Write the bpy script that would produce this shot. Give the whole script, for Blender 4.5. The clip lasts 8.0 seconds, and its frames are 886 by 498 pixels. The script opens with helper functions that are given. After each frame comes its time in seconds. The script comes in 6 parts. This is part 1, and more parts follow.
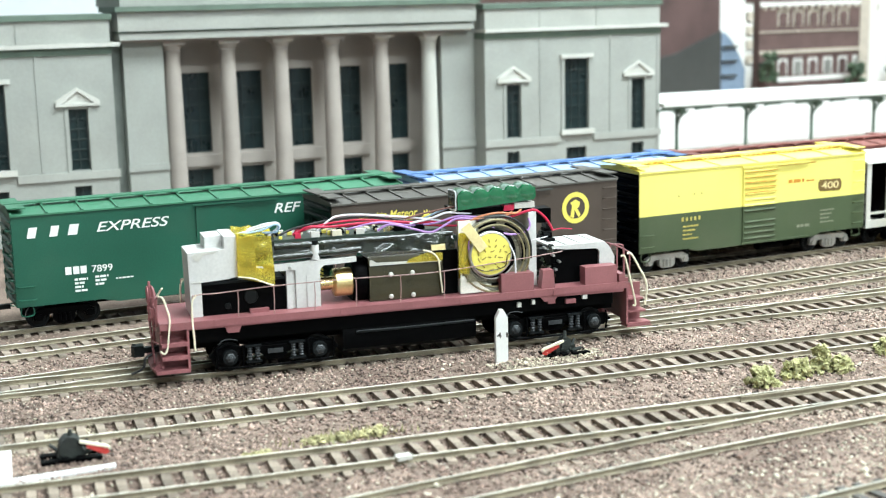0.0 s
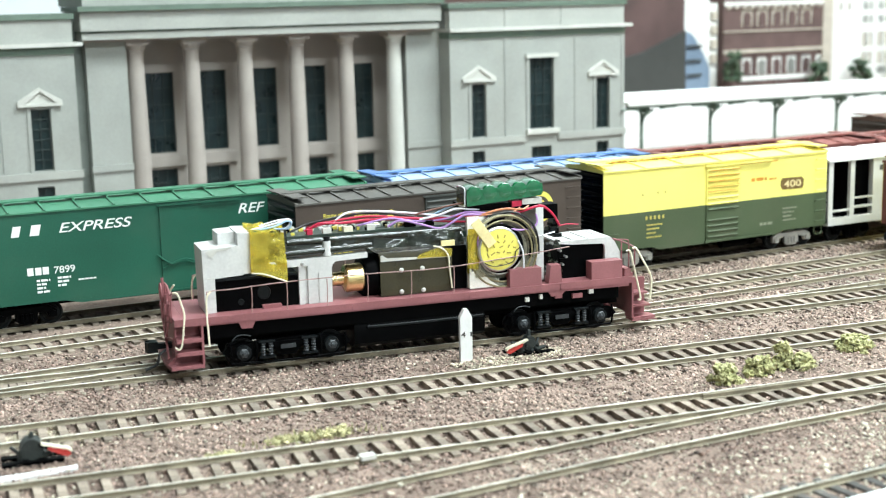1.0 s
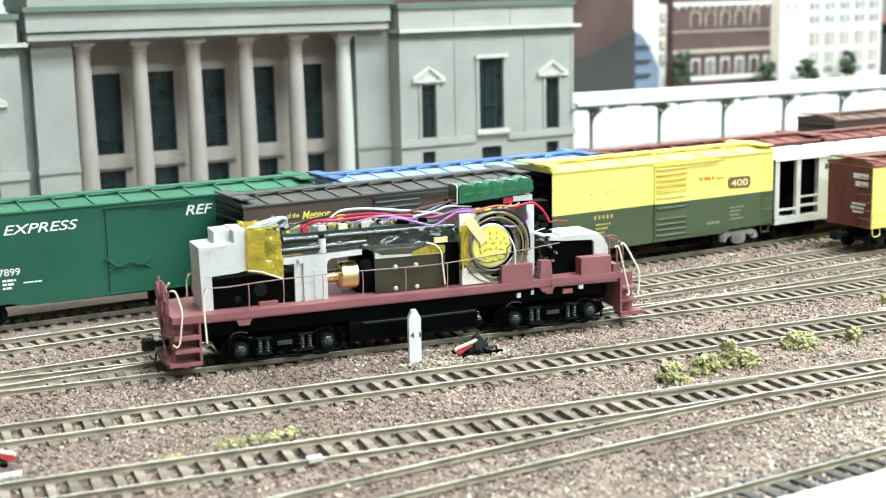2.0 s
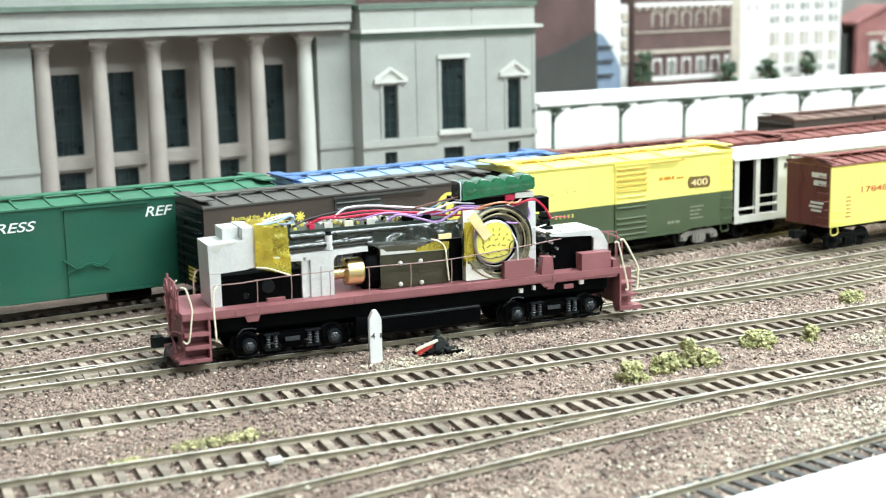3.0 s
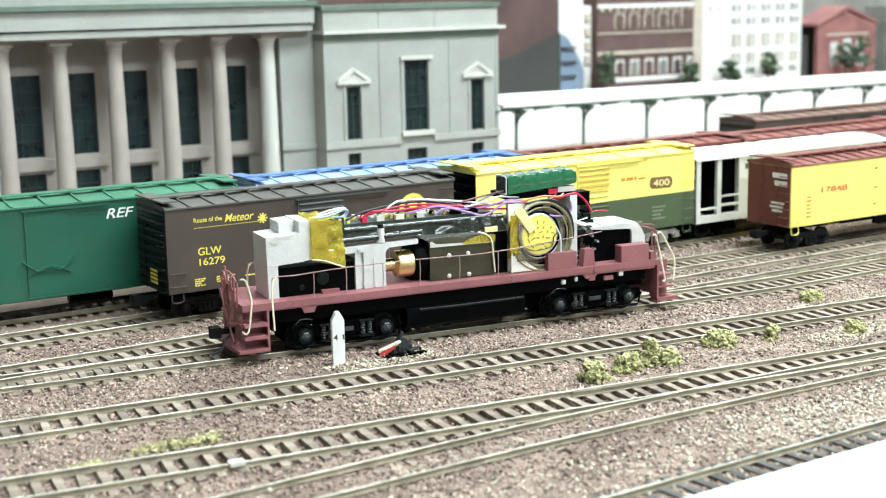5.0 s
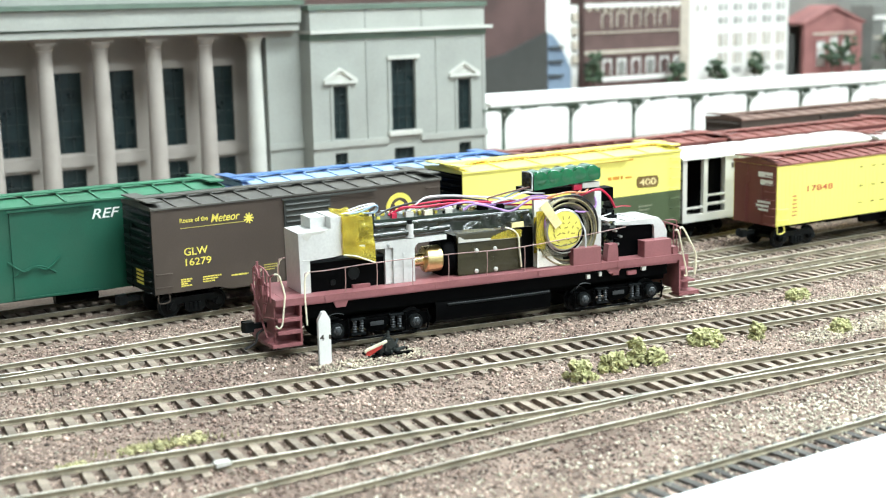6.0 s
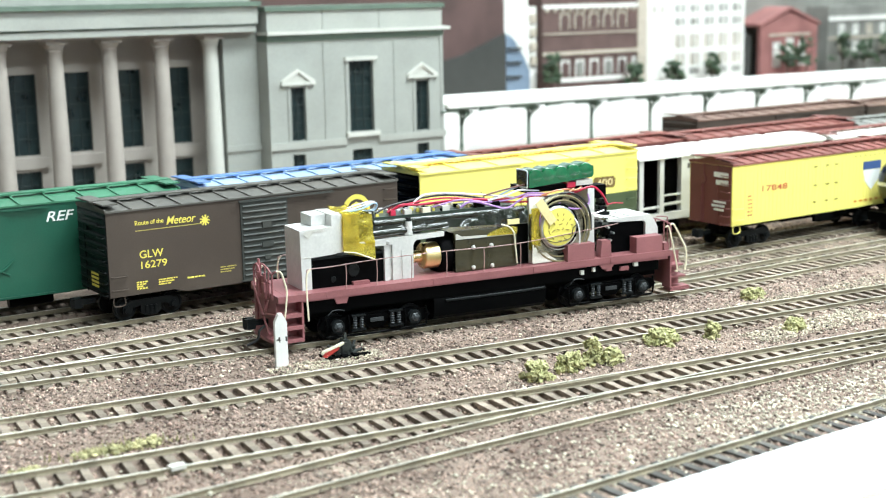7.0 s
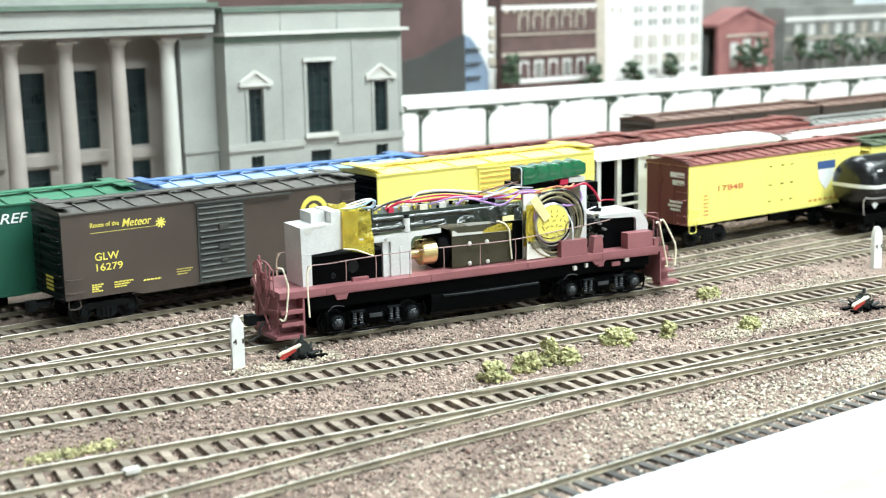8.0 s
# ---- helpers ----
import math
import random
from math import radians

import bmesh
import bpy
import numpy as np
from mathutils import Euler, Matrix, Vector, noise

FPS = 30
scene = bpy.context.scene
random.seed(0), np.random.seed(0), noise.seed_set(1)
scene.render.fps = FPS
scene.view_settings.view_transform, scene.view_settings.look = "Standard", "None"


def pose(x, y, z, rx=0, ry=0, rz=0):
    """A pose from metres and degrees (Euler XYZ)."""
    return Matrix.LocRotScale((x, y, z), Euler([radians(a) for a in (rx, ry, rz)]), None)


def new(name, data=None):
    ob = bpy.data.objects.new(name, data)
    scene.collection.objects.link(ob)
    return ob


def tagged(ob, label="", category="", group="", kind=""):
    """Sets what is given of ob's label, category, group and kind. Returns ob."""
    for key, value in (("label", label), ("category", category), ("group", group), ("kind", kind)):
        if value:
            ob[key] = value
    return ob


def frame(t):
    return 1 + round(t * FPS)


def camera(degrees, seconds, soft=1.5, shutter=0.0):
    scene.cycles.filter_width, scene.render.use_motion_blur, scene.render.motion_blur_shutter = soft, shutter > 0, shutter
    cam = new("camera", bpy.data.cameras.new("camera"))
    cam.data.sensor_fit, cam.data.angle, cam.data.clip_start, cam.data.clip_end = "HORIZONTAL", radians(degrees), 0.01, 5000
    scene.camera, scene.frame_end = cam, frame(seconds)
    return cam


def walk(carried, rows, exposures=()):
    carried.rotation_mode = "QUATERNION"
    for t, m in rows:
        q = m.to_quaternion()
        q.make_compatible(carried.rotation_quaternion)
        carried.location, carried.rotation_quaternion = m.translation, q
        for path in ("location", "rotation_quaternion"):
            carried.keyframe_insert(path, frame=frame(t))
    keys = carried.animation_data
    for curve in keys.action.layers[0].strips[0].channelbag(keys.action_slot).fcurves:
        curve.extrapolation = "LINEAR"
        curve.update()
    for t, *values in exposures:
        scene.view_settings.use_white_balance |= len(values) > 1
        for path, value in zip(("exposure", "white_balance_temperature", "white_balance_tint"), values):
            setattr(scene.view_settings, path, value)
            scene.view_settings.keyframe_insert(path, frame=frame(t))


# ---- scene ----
# A hand-held shot of a model railway yard in 1:87 scale; real-world metres, z = 0 on the ballast.
cam = camera(36.3, 8.0, 1.15)
cam.data.dof.use_dof = True
cam.data.dof.focus_distance = 0.54
cam.data.dof.aperture_fstop = 18.0
ROWS = [
    (0, -0.2054, -0.5207, 0.1372, -26.49, -10.66, 1.21),
    (0.5, -0.2049, -0.5212, 0.1374, -27.20, -10.69, 1.20),
    (1, -0.2040, -0.5217, 0.1371, -27.85, -10.70, 1.21),
    (1.5, -0.2031, -0.5220, 0.1371, -28.85, -10.71, 1.19),
    (3, -0.2005, -0.5237, 0.1372, -31.32, -10.74, 1.18),
    (3.5, -0.2005, -0.5238, 0.1372, -31.82, -10.75, 1.12),
    (4, -0.2001, -0.5243, 0.1376, -32.14, -10.77, 1.14),
    (4.5, -0.1998, -0.5242, 0.1371, -32.54, -10.73, 1.11),
    (6, -0.1990, -0.5249, 0.1373, -33.30, -10.76, 1.13),
    (6.5, -0.1979, -0.5255, 0.1373, -33.94, -10.75, 1.14),
    (7, -0.1976, -0.5261, 0.1373, -34.96, -10.74, 1.10),
    (7.5, -0.1969, -0.5267, 0.1375, -35.62, -10.75, 1.06),
    (8, -0.1961, -0.5275, 0.1374, -36.59, -10.74, 1.08),
]
walk(cam, [(t, pose(x, y, z, 90 + pitch, roll, yaw)) for t, x, y, z, yaw, pitch, roll in ROWS])

# ---- light ----
world = bpy.data.worlds.new("world")
scene.world = world
world.use_nodes = True
world.node_tree.nodes["Background"].inputs[0].default_value = (0.8, 0.9, 1.0, 1)
world.node_tree.nodes["Background"].inputs[1].default_value = 0.05
scene.view_settings.exposure = 0.0
LAMPS = [((-0.02, -0.7, 1.25), 12.0), ((0.8, -0.4, 1.25), 34.0), ((0.8, 0.55, 1.25), 13.0), ((0.45, -1.95, 1.25), 50.0)]
for place, watts in LAMPS:
    lamp_data = bpy.data.lights.new("tube_light", "AREA")
    lamp_data.shape, lamp_data.size, lamp_data.size_y = "RECTANGLE", 1.2, 0.28
    lamp_data.energy, lamp_data.color = watts, (0.842, 0.955, 0.985)
    lamp = new("tube_light", lamp_data)
    lamp.matrix_world = pose(*place)

# ---- mesh helpers: everything below is drawn in millimetres ----
MM = 0.001
RAIL = 4.0  # height of the rail head over the ballast


def box(bm, x0, x1, y0, y1, z0, z1, m=None):
    vs = [bm.verts.new((x, y, z)) for z in (z0, z1) for y in (y0, y1) for x in (x0, x1)]
    for f in ((0, 2, 3, 1), (4, 5, 7, 6), (0, 1, 5, 4), (2, 6, 7, 3), (0, 4, 6, 2), (1, 3, 7, 5)):
        bm.faces.new([vs[i] for i in f])
    if m:
        bmesh.ops.transform(bm, matrix=m, verts=vs)
    return vs


def rod(bm, p0, p1, r0, r1=None, seg=12):
    """A closed round bar, tapered when r1 is given."""
    p0, p1 = Vector(p0), Vector(p1)
    r1 = r0 if r1 is None else r1
    turn = (p1 - p0).to_track_quat("Z", "Y")
    rings = []
    for p, r in ((p0, r0), (p1, r1)):
        rings.append([bm.verts.new(p + turn @ Vector((r * math.cos(2 * math.pi * i / seg), r * math.sin(2 * math.pi * i / seg), 0))) for i in range(seg)])
    for i in range(seg):
        j = (i + 1) % seg
        bm.faces.new((rings[0][i], rings[0][j], rings[1][j], rings[1][i]))
    bm.faces.new(rings[0][::-1])
    bm.faces.new(rings[1])


def tube(bm, pts, r, seg=7):
    """A bent wire through smoothed points."""
    pts = [Vector(p) for p in pts]
    path = []
    for i in range(len(pts) - 1):
        a, b, c, d = pts[max(i - 1, 0)], pts[i], pts[i + 1], pts[min(i + 2, len(pts) - 1)]
        for k in range(5):
            u = k / 5
            path.append(0.5 * (2 * b + (c - a) * u + (2 * a - 5 * b + 4 * c - d) * u * u + (3 * b - a - 3 * c + d) * u ** 3))
    path.append(pts[-1])
    rings = []
    for i, p in enumerate(path):
        t = path[min(i + 1, len(path) - 1)] - path[max(i - 1, 0)]
        turn = t.to_track_quat("Z", "Y")
        rings.append([bm.verts.new(p + turn @ Vector((r * math.cos(2 * math.pi * k / seg), r * math.sin(2 * math.pi * k / seg), 0))) for k in range(seg)])
    for a, b in zip(rings, rings[1:]):
        best = min(range(seg), key=lambda s: (a[0].co - b[s].co).length)
        for k in range(seg):
            l = (k + 1) % seg
            bm.faces.new((a[k], a[l], b[(l + best) % seg], b[(k + best) % seg]))
    bm.faces.new(rings[0][::-1])
    bm.faces.new(rings[-1])


def prism(bm, outline, a0, a1, axis="y"):
    """A flat outline of (u, v) pushed along an axis from a0 to a1."""
    def at(u, v, a):
        return {"y": (u, a, v), "x": (a, u, v), "z": (u, v, a)}[axis]
    lo = [bm.verts.new(at(u, v, a0)) for u, v in outline]
    hi = [bm.verts.new(at(u, v, a1)) for u, v in outline]
    n = len(outline)
    for i in range(n):
        j = (i + 1) % n
        bm.faces.new((lo[i], lo[j], hi[j], hi[i]))
    bm.faces.new(lo[::-1])
    bm.faces.new(hi)


def lathe(bm, profile, centre, axis="z", seg=24):
    """A turned shape from (radius, height) pairs."""
    c = Vector(centre)
    rings = []
    for r, h in profile:
        ring = []
        for i in range(seg):
            a = 2 * math.pi * i / seg
            u, v = r * math.cos(a), r * math.sin(a)
            ring.append(bm.verts.new(c + Vector({"z": (u, v, h), "y": (u, h, v), "x": (h, u, v)}[axis])))
        rings.append(ring)
    for p, q in zip(rings, rings[1:]):
        for i in range(seg):
            j = (i + 1) % seg
            bm.faces.new((p[i], p[j], q[j], q[i]))
    bm.faces.new(rings[0][::-1])
    bm.faces.new(rings[-1])


def blob(bm, c, r, squash=0.8, rough=0.35, seed=0, sub=2):
    """A lumpy clump."""
    got = bmesh.ops.create_icosphere(bm, subdivisions=sub, radius=1.0)
    c = Vector(c)
    for v in got["verts"]:
        n = v.co.normalized()
        k = 1 + rough * (noise.noise(n * 1.7 + Vector((seed, 0, 0))) + 0.6 * noise.noise(n * 4.1 + Vector((0, seed, 0))))
        v.co = c + Vector((n.x * r * k, n.y * r * k, n.z * r * k * squash))


def to_mesh(name, bm, materials, bevel=0.0, smooth=True):
    if bevel > 0:
        es = [e for e in bm.edges if len(e.link_faces) == 2 and e.calc_face_angle(0) > 0.7]
        bmesh.ops.bevel(bm, geom=es, offset=bevel, segments=3 if bevel > 0.7 else 1, affect="EDGES", clamp_overlap=True)
    bmesh.ops.recalc_face_normals(bm, faces=bm.faces)
    bmesh.ops.scale(bm, vec=(MM, MM, MM), verts=bm.verts)
    me = bpy.data.meshes.new(name)
    bm.to_mesh(me)
    bm.free()
    for m in materials if isinstance(materials, (list, tuple)) else [materials]:
        me.materials.append(m)
    if smooth:
        me.polygons.foreach_set("use_smooth", [True] * len(me.polygons))
        me.set_sharp_from_angle(angle=radians(38))
    return me


def part(name, bm, material, parent=None, label="", bevel=0.0, at=None):
    ob = new(name, to_mesh(name, bm, material, bevel))
    ob.parent = parent
    if at is not None:
        ob.matrix_basis = at
    if label:
        ob["label"] = label
    return ob


def thing(name, label, category, m=None, group="", kind=""):
    ob = new(name)
    ob.empty_display_size = 0.01
    if m is not None:
        ob.matrix_basis = m
    return tagged(ob, label, category, group, kind)


def mm(x, y, z, rx=0, ry=0, rz=0):
    return pose(x * MM, y * MM, z * MM, rx, ry, rz)


def letters(name, text, height, material, parent, at, width=None, shear=0.0, label=""):
    """Raised lettering, its lower left corner at the pose, in the x-z plane of that pose."""
    cu = bpy.data.curves.new(name, "FONT")
    cu.body, cu.size, cu.extrude, cu.shear, cu.offset = text, height * MM / 0.7, 0.00006, shear, height * MM * 0.012
    tmp = bpy.data.objects.new(name, cu)
    me = bpy.data.meshes.new_from_object(tmp)
    bpy.data.objects.remove(tmp)
    xs = [v.co.x for v in me.vertices]
    k = width * MM / (max(xs) - min(xs)) if width else 1.0
    me.transform(pose(0, 0, 0, 90, 0, 0) @ Matrix.Diagonal((k, 1, 1, 1)))
    me.materials.append(material)
    ob = new(name, me)
    ob.parent = parent
    ob.matrix_basis = at
    if label:
        ob["label"] = label
    return ob


# ---- materials ----
def mat(name, col, rough=0.5, metal=0.0, var=0.12, scale=90.0, fine=1500.0, bump=0.15, depth=0.0002, col2=None, obj=0.0, island=0.0, coat=0.0, dirt=0.0, spec=0.5):
    """A painted, stained or bare surface: two scales of colour change, uneven gloss and fine relief."""
    m = bpy.data.materials.new(name)
    m.use_nodes = True
    nt = m.node_tree
    bsdf = nt.nodes["Principled BSDF"]
    tc = nt.nodes.new("ShaderNodeTexCoord")
    big = nt.nodes.new("ShaderNodeTexNoise")
    big.inputs["Scale"].default_value, big.inputs["Detail"].default_value = scale, 5
    small = nt.nodes.new("ShaderNodeTexNoise")
    small.inputs["Scale"].default_value, small.inputs["Detail"].default_value = fine, 3
    for n in (big, small):
        nt.links.new(tc.outputs["Object"], n.inputs["Vector"])
    c2 = col2 or [min(1, c * (1 + var)) for c in col]
    c1 = col if col2 else [c * (1 - var) for c in col]
    ramp = nt.nodes.new("ShaderNodeValToRGB")
    ramp.color_ramp.elements[0].position, ramp.color_ramp.elements[1].position = 0.35, 0.65
    ramp.color_ramp.elements[0].color, ramp.color_ramp.elements[1].color = (*c1, 1), (*c2, 1)
    nt.links.new(big.outputs["Fac"], ramp.inputs["Fac"])
    grain = nt.nodes.new("ShaderNodeMapRange")
    grain.inputs["From Min"].default_value, grain.inputs["From Max"].default_value = 0.3, 0.7
    grain.inputs["To Min"].default_value, grain.inputs["To Max"].default_value = 1 - var * 0.7, 1 + var * 0.7
    nt.links.new(small.outputs["Fac"], grain.inputs["Value"])
    value = grain.outputs["Result"]
    for amount, kind, socket in ((obj, "ShaderNodeObjectInfo", "Random"), (island, "ShaderNodeNewGeometry", "Random Per Island")):
        if amount:
            info = nt.nodes.new(kind)
            rng = nt.nodes.new("ShaderNodeMapRange")
            rng.inputs["To Min"].default_value, rng.inputs["To Max"].default_value = 1 - amount, 1 + amount
            nt.links.new(info.outputs[socket], rng.inputs["Value"])
            mul = nt.nodes.new("ShaderNodeMath")
            mul.operation = "MULTIPLY"
            nt.links.new(value, mul.inputs[0])
            nt.links.new(rng.outputs["Result"], mul.inputs[1])
            value = mul.outputs[0]
    scaled = nt.nodes.new("ShaderNodeVectorMath")
    scaled.operation = "SCALE"
    nt.links.new(ramp.outputs["Color"], scaled.inputs[0])
    nt.links.new(value, scaled.inputs["Scale"])
    out = scaled.outputs["Vector"]
    if dirt:
        patch = nt.nodes.new("ShaderNodeTexNoise")
        patch.inputs["Scale"].default_value, patch.inputs["Detail"].default_value = 45, 8
        nt.links.new(tc.outputs["Object"], patch.inputs["Vector"])
        cut = nt.nodes.new("ShaderNodeMapRange")
        cut.inputs["From Min"].default_value, cut.inputs["From Max"].default_value, cut.inputs["To Max"].default_value = 0.48, 0.75, dirt
        nt.links.new(patch.outputs["Fac"], cut.inputs["Value"])
        mix = nt.nodes.new("ShaderNodeMix")
        mix.data_type = "RGBA"
        nt.links.new(cut.outputs["Result"], mix.inputs["Factor"])
        nt.links.new(out, mix.inputs["A"])
        mix.inputs["B"].default_value = (0.16, 0.13, 0.1, 1)
        out = mix.outputs["Result"]
    nt.links.new(out, bsdf.inputs["Base Color"])
    gloss = nt.nodes.new("ShaderNodeMapRange")
    gloss.inputs["To Min"].default_value, gloss.inputs["To Max"].default_value = max(0.03, rough - 0.12), min(1, rough + 0.12)
    nt.links.new(big.outputs["Fac"], gloss.inputs["Value"])
    nt.links.new(gloss.outputs["Result"], bsdf.inputs["Roughness"])
    bsdf.inputs["Metallic"].default_value = metal
    bsdf.inputs["Coat Weight"].default_value = coat
    bsdf.inputs["Specular IOR Level"].default_value = spec
    if bump:
        bn = nt.nodes.new("ShaderNodeBump")
        bn.inputs["Strength"].default_value, bn.inputs["Distance"].default_value = bump, depth
        nt.links.new(small.outputs["Fac"], bn.inputs["Height"])
        nt.links.new(bn.outputs["Normal"], bsdf.inputs["Normal"])
    return m


def film_mat(name, col, clear):
    """Thin clear film: part glossy paint, part see-through tint."""
    m = mat(name, col, 0.15, bump=0.1)
    nt = m.node_tree
    outn = nt.nodes["Material Output"]
    tr = nt.nodes.new("ShaderNodeBsdfTransparent")
    tr.inputs[0].default_value = (*[min(1, c * 1.3 + 0.12) for c in col], 1)
    mix = nt.nodes.new("ShaderNodeMixShader")
    mix.inputs[0].default_value = clear
    nt.links.new(nt.nodes["Principled BSDF"].outputs[0], mix.inputs[1])
    nt.links.new(tr.outputs[0], mix.inputs[2])
    nt.links.new(mix.outputs[0], outn.inputs[0])
    return m


BALLAST = mat("ballast", (0.145, 0.102, 0.078), 0.95, var=0.35, scale=35, fine=900, bump=0.8, depth=0.0006, col2=(0.27, 0.2, 0.158))
STONE = mat("ballast_stone", (0.197, 0.134, 0.109), 0.9, var=0.3, scale=14, col2=(0.395, 0.296, 0.242), island=0.85, bump=0)
CHIP = mat("pale_chips", (0.66, 0.61, 0.48), 0.85, var=0.2, island=0.35, bump=0)
PALE_SAND = mat("pale_sand", (0.5, 0.44, 0.33), 0.95, var=0.3, island=0.4, bump=0)
TIE = mat("tie_brown", (0.15, 0.118, 0.09), 0.85, var=0.3, scale=250, col2=(0.28, 0.23, 0.18), obj=0.3, bump=0.4)
TIE_DARK = mat("tie_dark", (0.085, 0.08, 0.072), 0.8, var=0.3, obj=0.4, bump=0.4)
RUST = mat("rail_side", (0.165, 0.14, 0.095), 0.7, var=0.2, scale=120, col2=(0.29, 0.25, 0.17))
HEAD = mat("rail_head", (0.62, 0.6, 0.51), 0.45, 0.7, var=0.25, scale=60)
BUSH = mat("scenic_foam", (0.25, 0.25, 0.1), 0.95, var=0.3, scale=500, col2=(0.46, 0.44, 0.23), island=0.22, bump=0.8)
TUFT = mat("tuft", (0.22, 0.21, 0.1), 0.95, col2=(0.46, 0.42, 0.22), scale=300, island=0.4)
STONEWALL = mat("sage_stone", (0.335, 0.35, 0.318), 0.75, var=0.06, scale=30, fine=700, bump=0.12, dirt=0.12)
PARAPET = mat("parapet_stone", (0.375, 0.385, 0.348), 0.72, var=0.06, scale=30, fine=700, bump=0.1, dirt=0.08)
STONEPALE = mat("pale_trim", (0.55, 0.55, 0.5), 0.7, var=0.06, scale=30, bump=0.1)
PORCH = mat("buff_stone", (0.37, 0.333, 0.296), 0.75, var=0.07, scale=40, bump=0.12)
GREENTRIM = mat("dark_green_trim", (0.12, 0.17, 0.13), 0.6)
RECESS = mat("recess_shade_grey", (0.16, 0.18, 0.16), 0.8)
GLASS = mat("dark_glass", (0.012, 0.024, 0.025), 0.3, var=0.3, bump=0)
MUNTIN = mat("muntin", (0.028, 0.042, 0.04), 0.6)
GREEN = mat("express_green", (0.008, 0.085, 0.05), 0.5, var=0.12, scale=25, dirt=0.08)
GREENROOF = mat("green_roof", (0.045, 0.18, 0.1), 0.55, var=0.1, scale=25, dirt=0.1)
BROWN = mat("boxcar_brown", (0.062, 0.045, 0.034), 0.6, var=0.1, scale=25, dirt=0.15)
ROOFGREY = mat("roof_grey_brown", (0.095, 0.09, 0.078), 0.65, var=0.15, scale=40, dirt=0.25)
DARKGREY = mat("dark_grey", (0.007, 0.0085, 0.009), 0.42, var=0.25, spec=0.15)
DOORGREY = mat("door_grey", (0.045, 0.05, 0.045), 0.6, var=0.15, scale=40, dirt=0.2)
BLACK = mat("black_plastic", (0.0018, 0.0019, 0.0021), 0.4, var=0.2, spec=0.03)
BUFF = mat("buff_paper", (0.8, 0.66, 0.33), 0.6, var=0.08)
LABELINK = mat("faded_brown_ink", (0.3, 0.22, 0.05), 0.6)
SHRINK = mat("glossy_dark_sleeve", (0.012, 0.016, 0.01), 0.16, var=0.5, scale=140, fine=260, bump=0.9, depth=0.0009, coat=0.5)
SPRINGGREY = mat("dull_spring_grey", (0.045, 0.05, 0.053), 0.5, 0.3, var=0.3)
YELLOW = mat("boxcar_yellow", (0.86, 0.77, 0.19), 0.5, var=0.05, scale=25, dirt=0.03)
OLIVE = mat("boxcar_olive", (0.06, 0.085, 0.04), 0.55, var=0.1, scale=25, dirt=0.15)
ORANGE = mat("orange_lines", (0.6, 0.25, 0.03), 0.6)
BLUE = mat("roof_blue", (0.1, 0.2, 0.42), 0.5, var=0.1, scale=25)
SHIELD = mat("shield_blue", (0.05, 0.1, 0.25), 0.5)
BADGE = mat("badge_brown", (0.17, 0.105, 0.03), 0.6)
BLUELIT = mat("roof_blue_lit", (0.3, 0.43, 0.62), 0.5, var=0.12, scale=25)
REDROOF = mat("roof_red_brown", (0.22, 0.07, 0.055), 0.6, var=0.15, scale=30, dirt=0.15)
REDBODY = mat("body_red_brown", (0.16, 0.045, 0.04), 0.6, var=0.1, scale=30, dirt=0.1)
STANDGREY = mat("stand_grey", (0.022, 0.027, 0.024), 0.55, var=0.3)
TANKBLACK = mat("tank_black", (0.012, 0.013, 0.013), 0.22, var=0.3, spec=0.5)
BROWNROOF = mat("roof_tan_brown", (0.2, 0.12, 0.09), 0.6, var=0.15, scale=30)
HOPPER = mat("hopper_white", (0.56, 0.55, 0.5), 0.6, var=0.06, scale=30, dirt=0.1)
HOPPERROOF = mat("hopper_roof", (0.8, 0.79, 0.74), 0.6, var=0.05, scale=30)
WHITE = mat("white_paint", (0.82, 0.82, 0.79), 0.5, var=0.04)
LETTER = mat("white_lettering", (0.8, 0.82, 0.78), 0.6, var=0.03, bump=0)
LETTERY = mat("yellow_lettering", (0.8, 0.68, 0.12), 0.6, var=0.05, bump=0)
FAINTY = mat("fine_yellow_print", (0.5, 0.42, 0.1), 0.6, bump=0)
FAINT = mat("faded_lettering", (0.22, 0.23, 0.16), 0.6, bump=0)
LETTERR = mat("red_lettering", (0.5, 0.12, 0.06), 0.6, bump=0)
MAROON = mat("maroon_deck", (0.27, 0.1, 0.105), 0.5, var=0.1, scale=60)
CAST = mat("grey_casting", (0.63, 0.63, 0.605), 0.36, 0.12, var=0.08, scale=70, fine=900, bump=0.12, dirt=0.06)
STEEL = mat("steel", (0.55, 0.55, 0.54), 0.35, 0.9)
BRASS = mat("brass", (0.78, 0.62, 0.3), 0.28, 1.0)
SIDEFRAME = mat("silver_sideframe", (0.45, 0.44, 0.4), 0.5, 0.4, var=0.2)
WIRE_RAIL = mat("rail_wire", (0.36, 0.22, 0.2), 0.45)
CREAM = mat("cream_rail", (0.8, 0.74, 0.56), 0.5)
PACK = mat("green_shrink_wrap", (0.008, 0.12, 0.045), 0.2, var=0.1, fine=500, bump=0.5, depth=0.0004, coat=1.0)
TAPE = film_mat("amber_tape", (0.62, 0.54, 0.1), 0.66)
SMOKE = film_mat("smoky_film", (0.06, 0.052, 0.027), 0.3)
CLEAR = film_mat("clear_film", (0.5, 0.48, 0.4), 0.75)
MOTORCAN = mat("motor_can", (0.018, 0.016, 0.01), 0.2, 0.1, var=0.3, scale=60, coat=0.5)
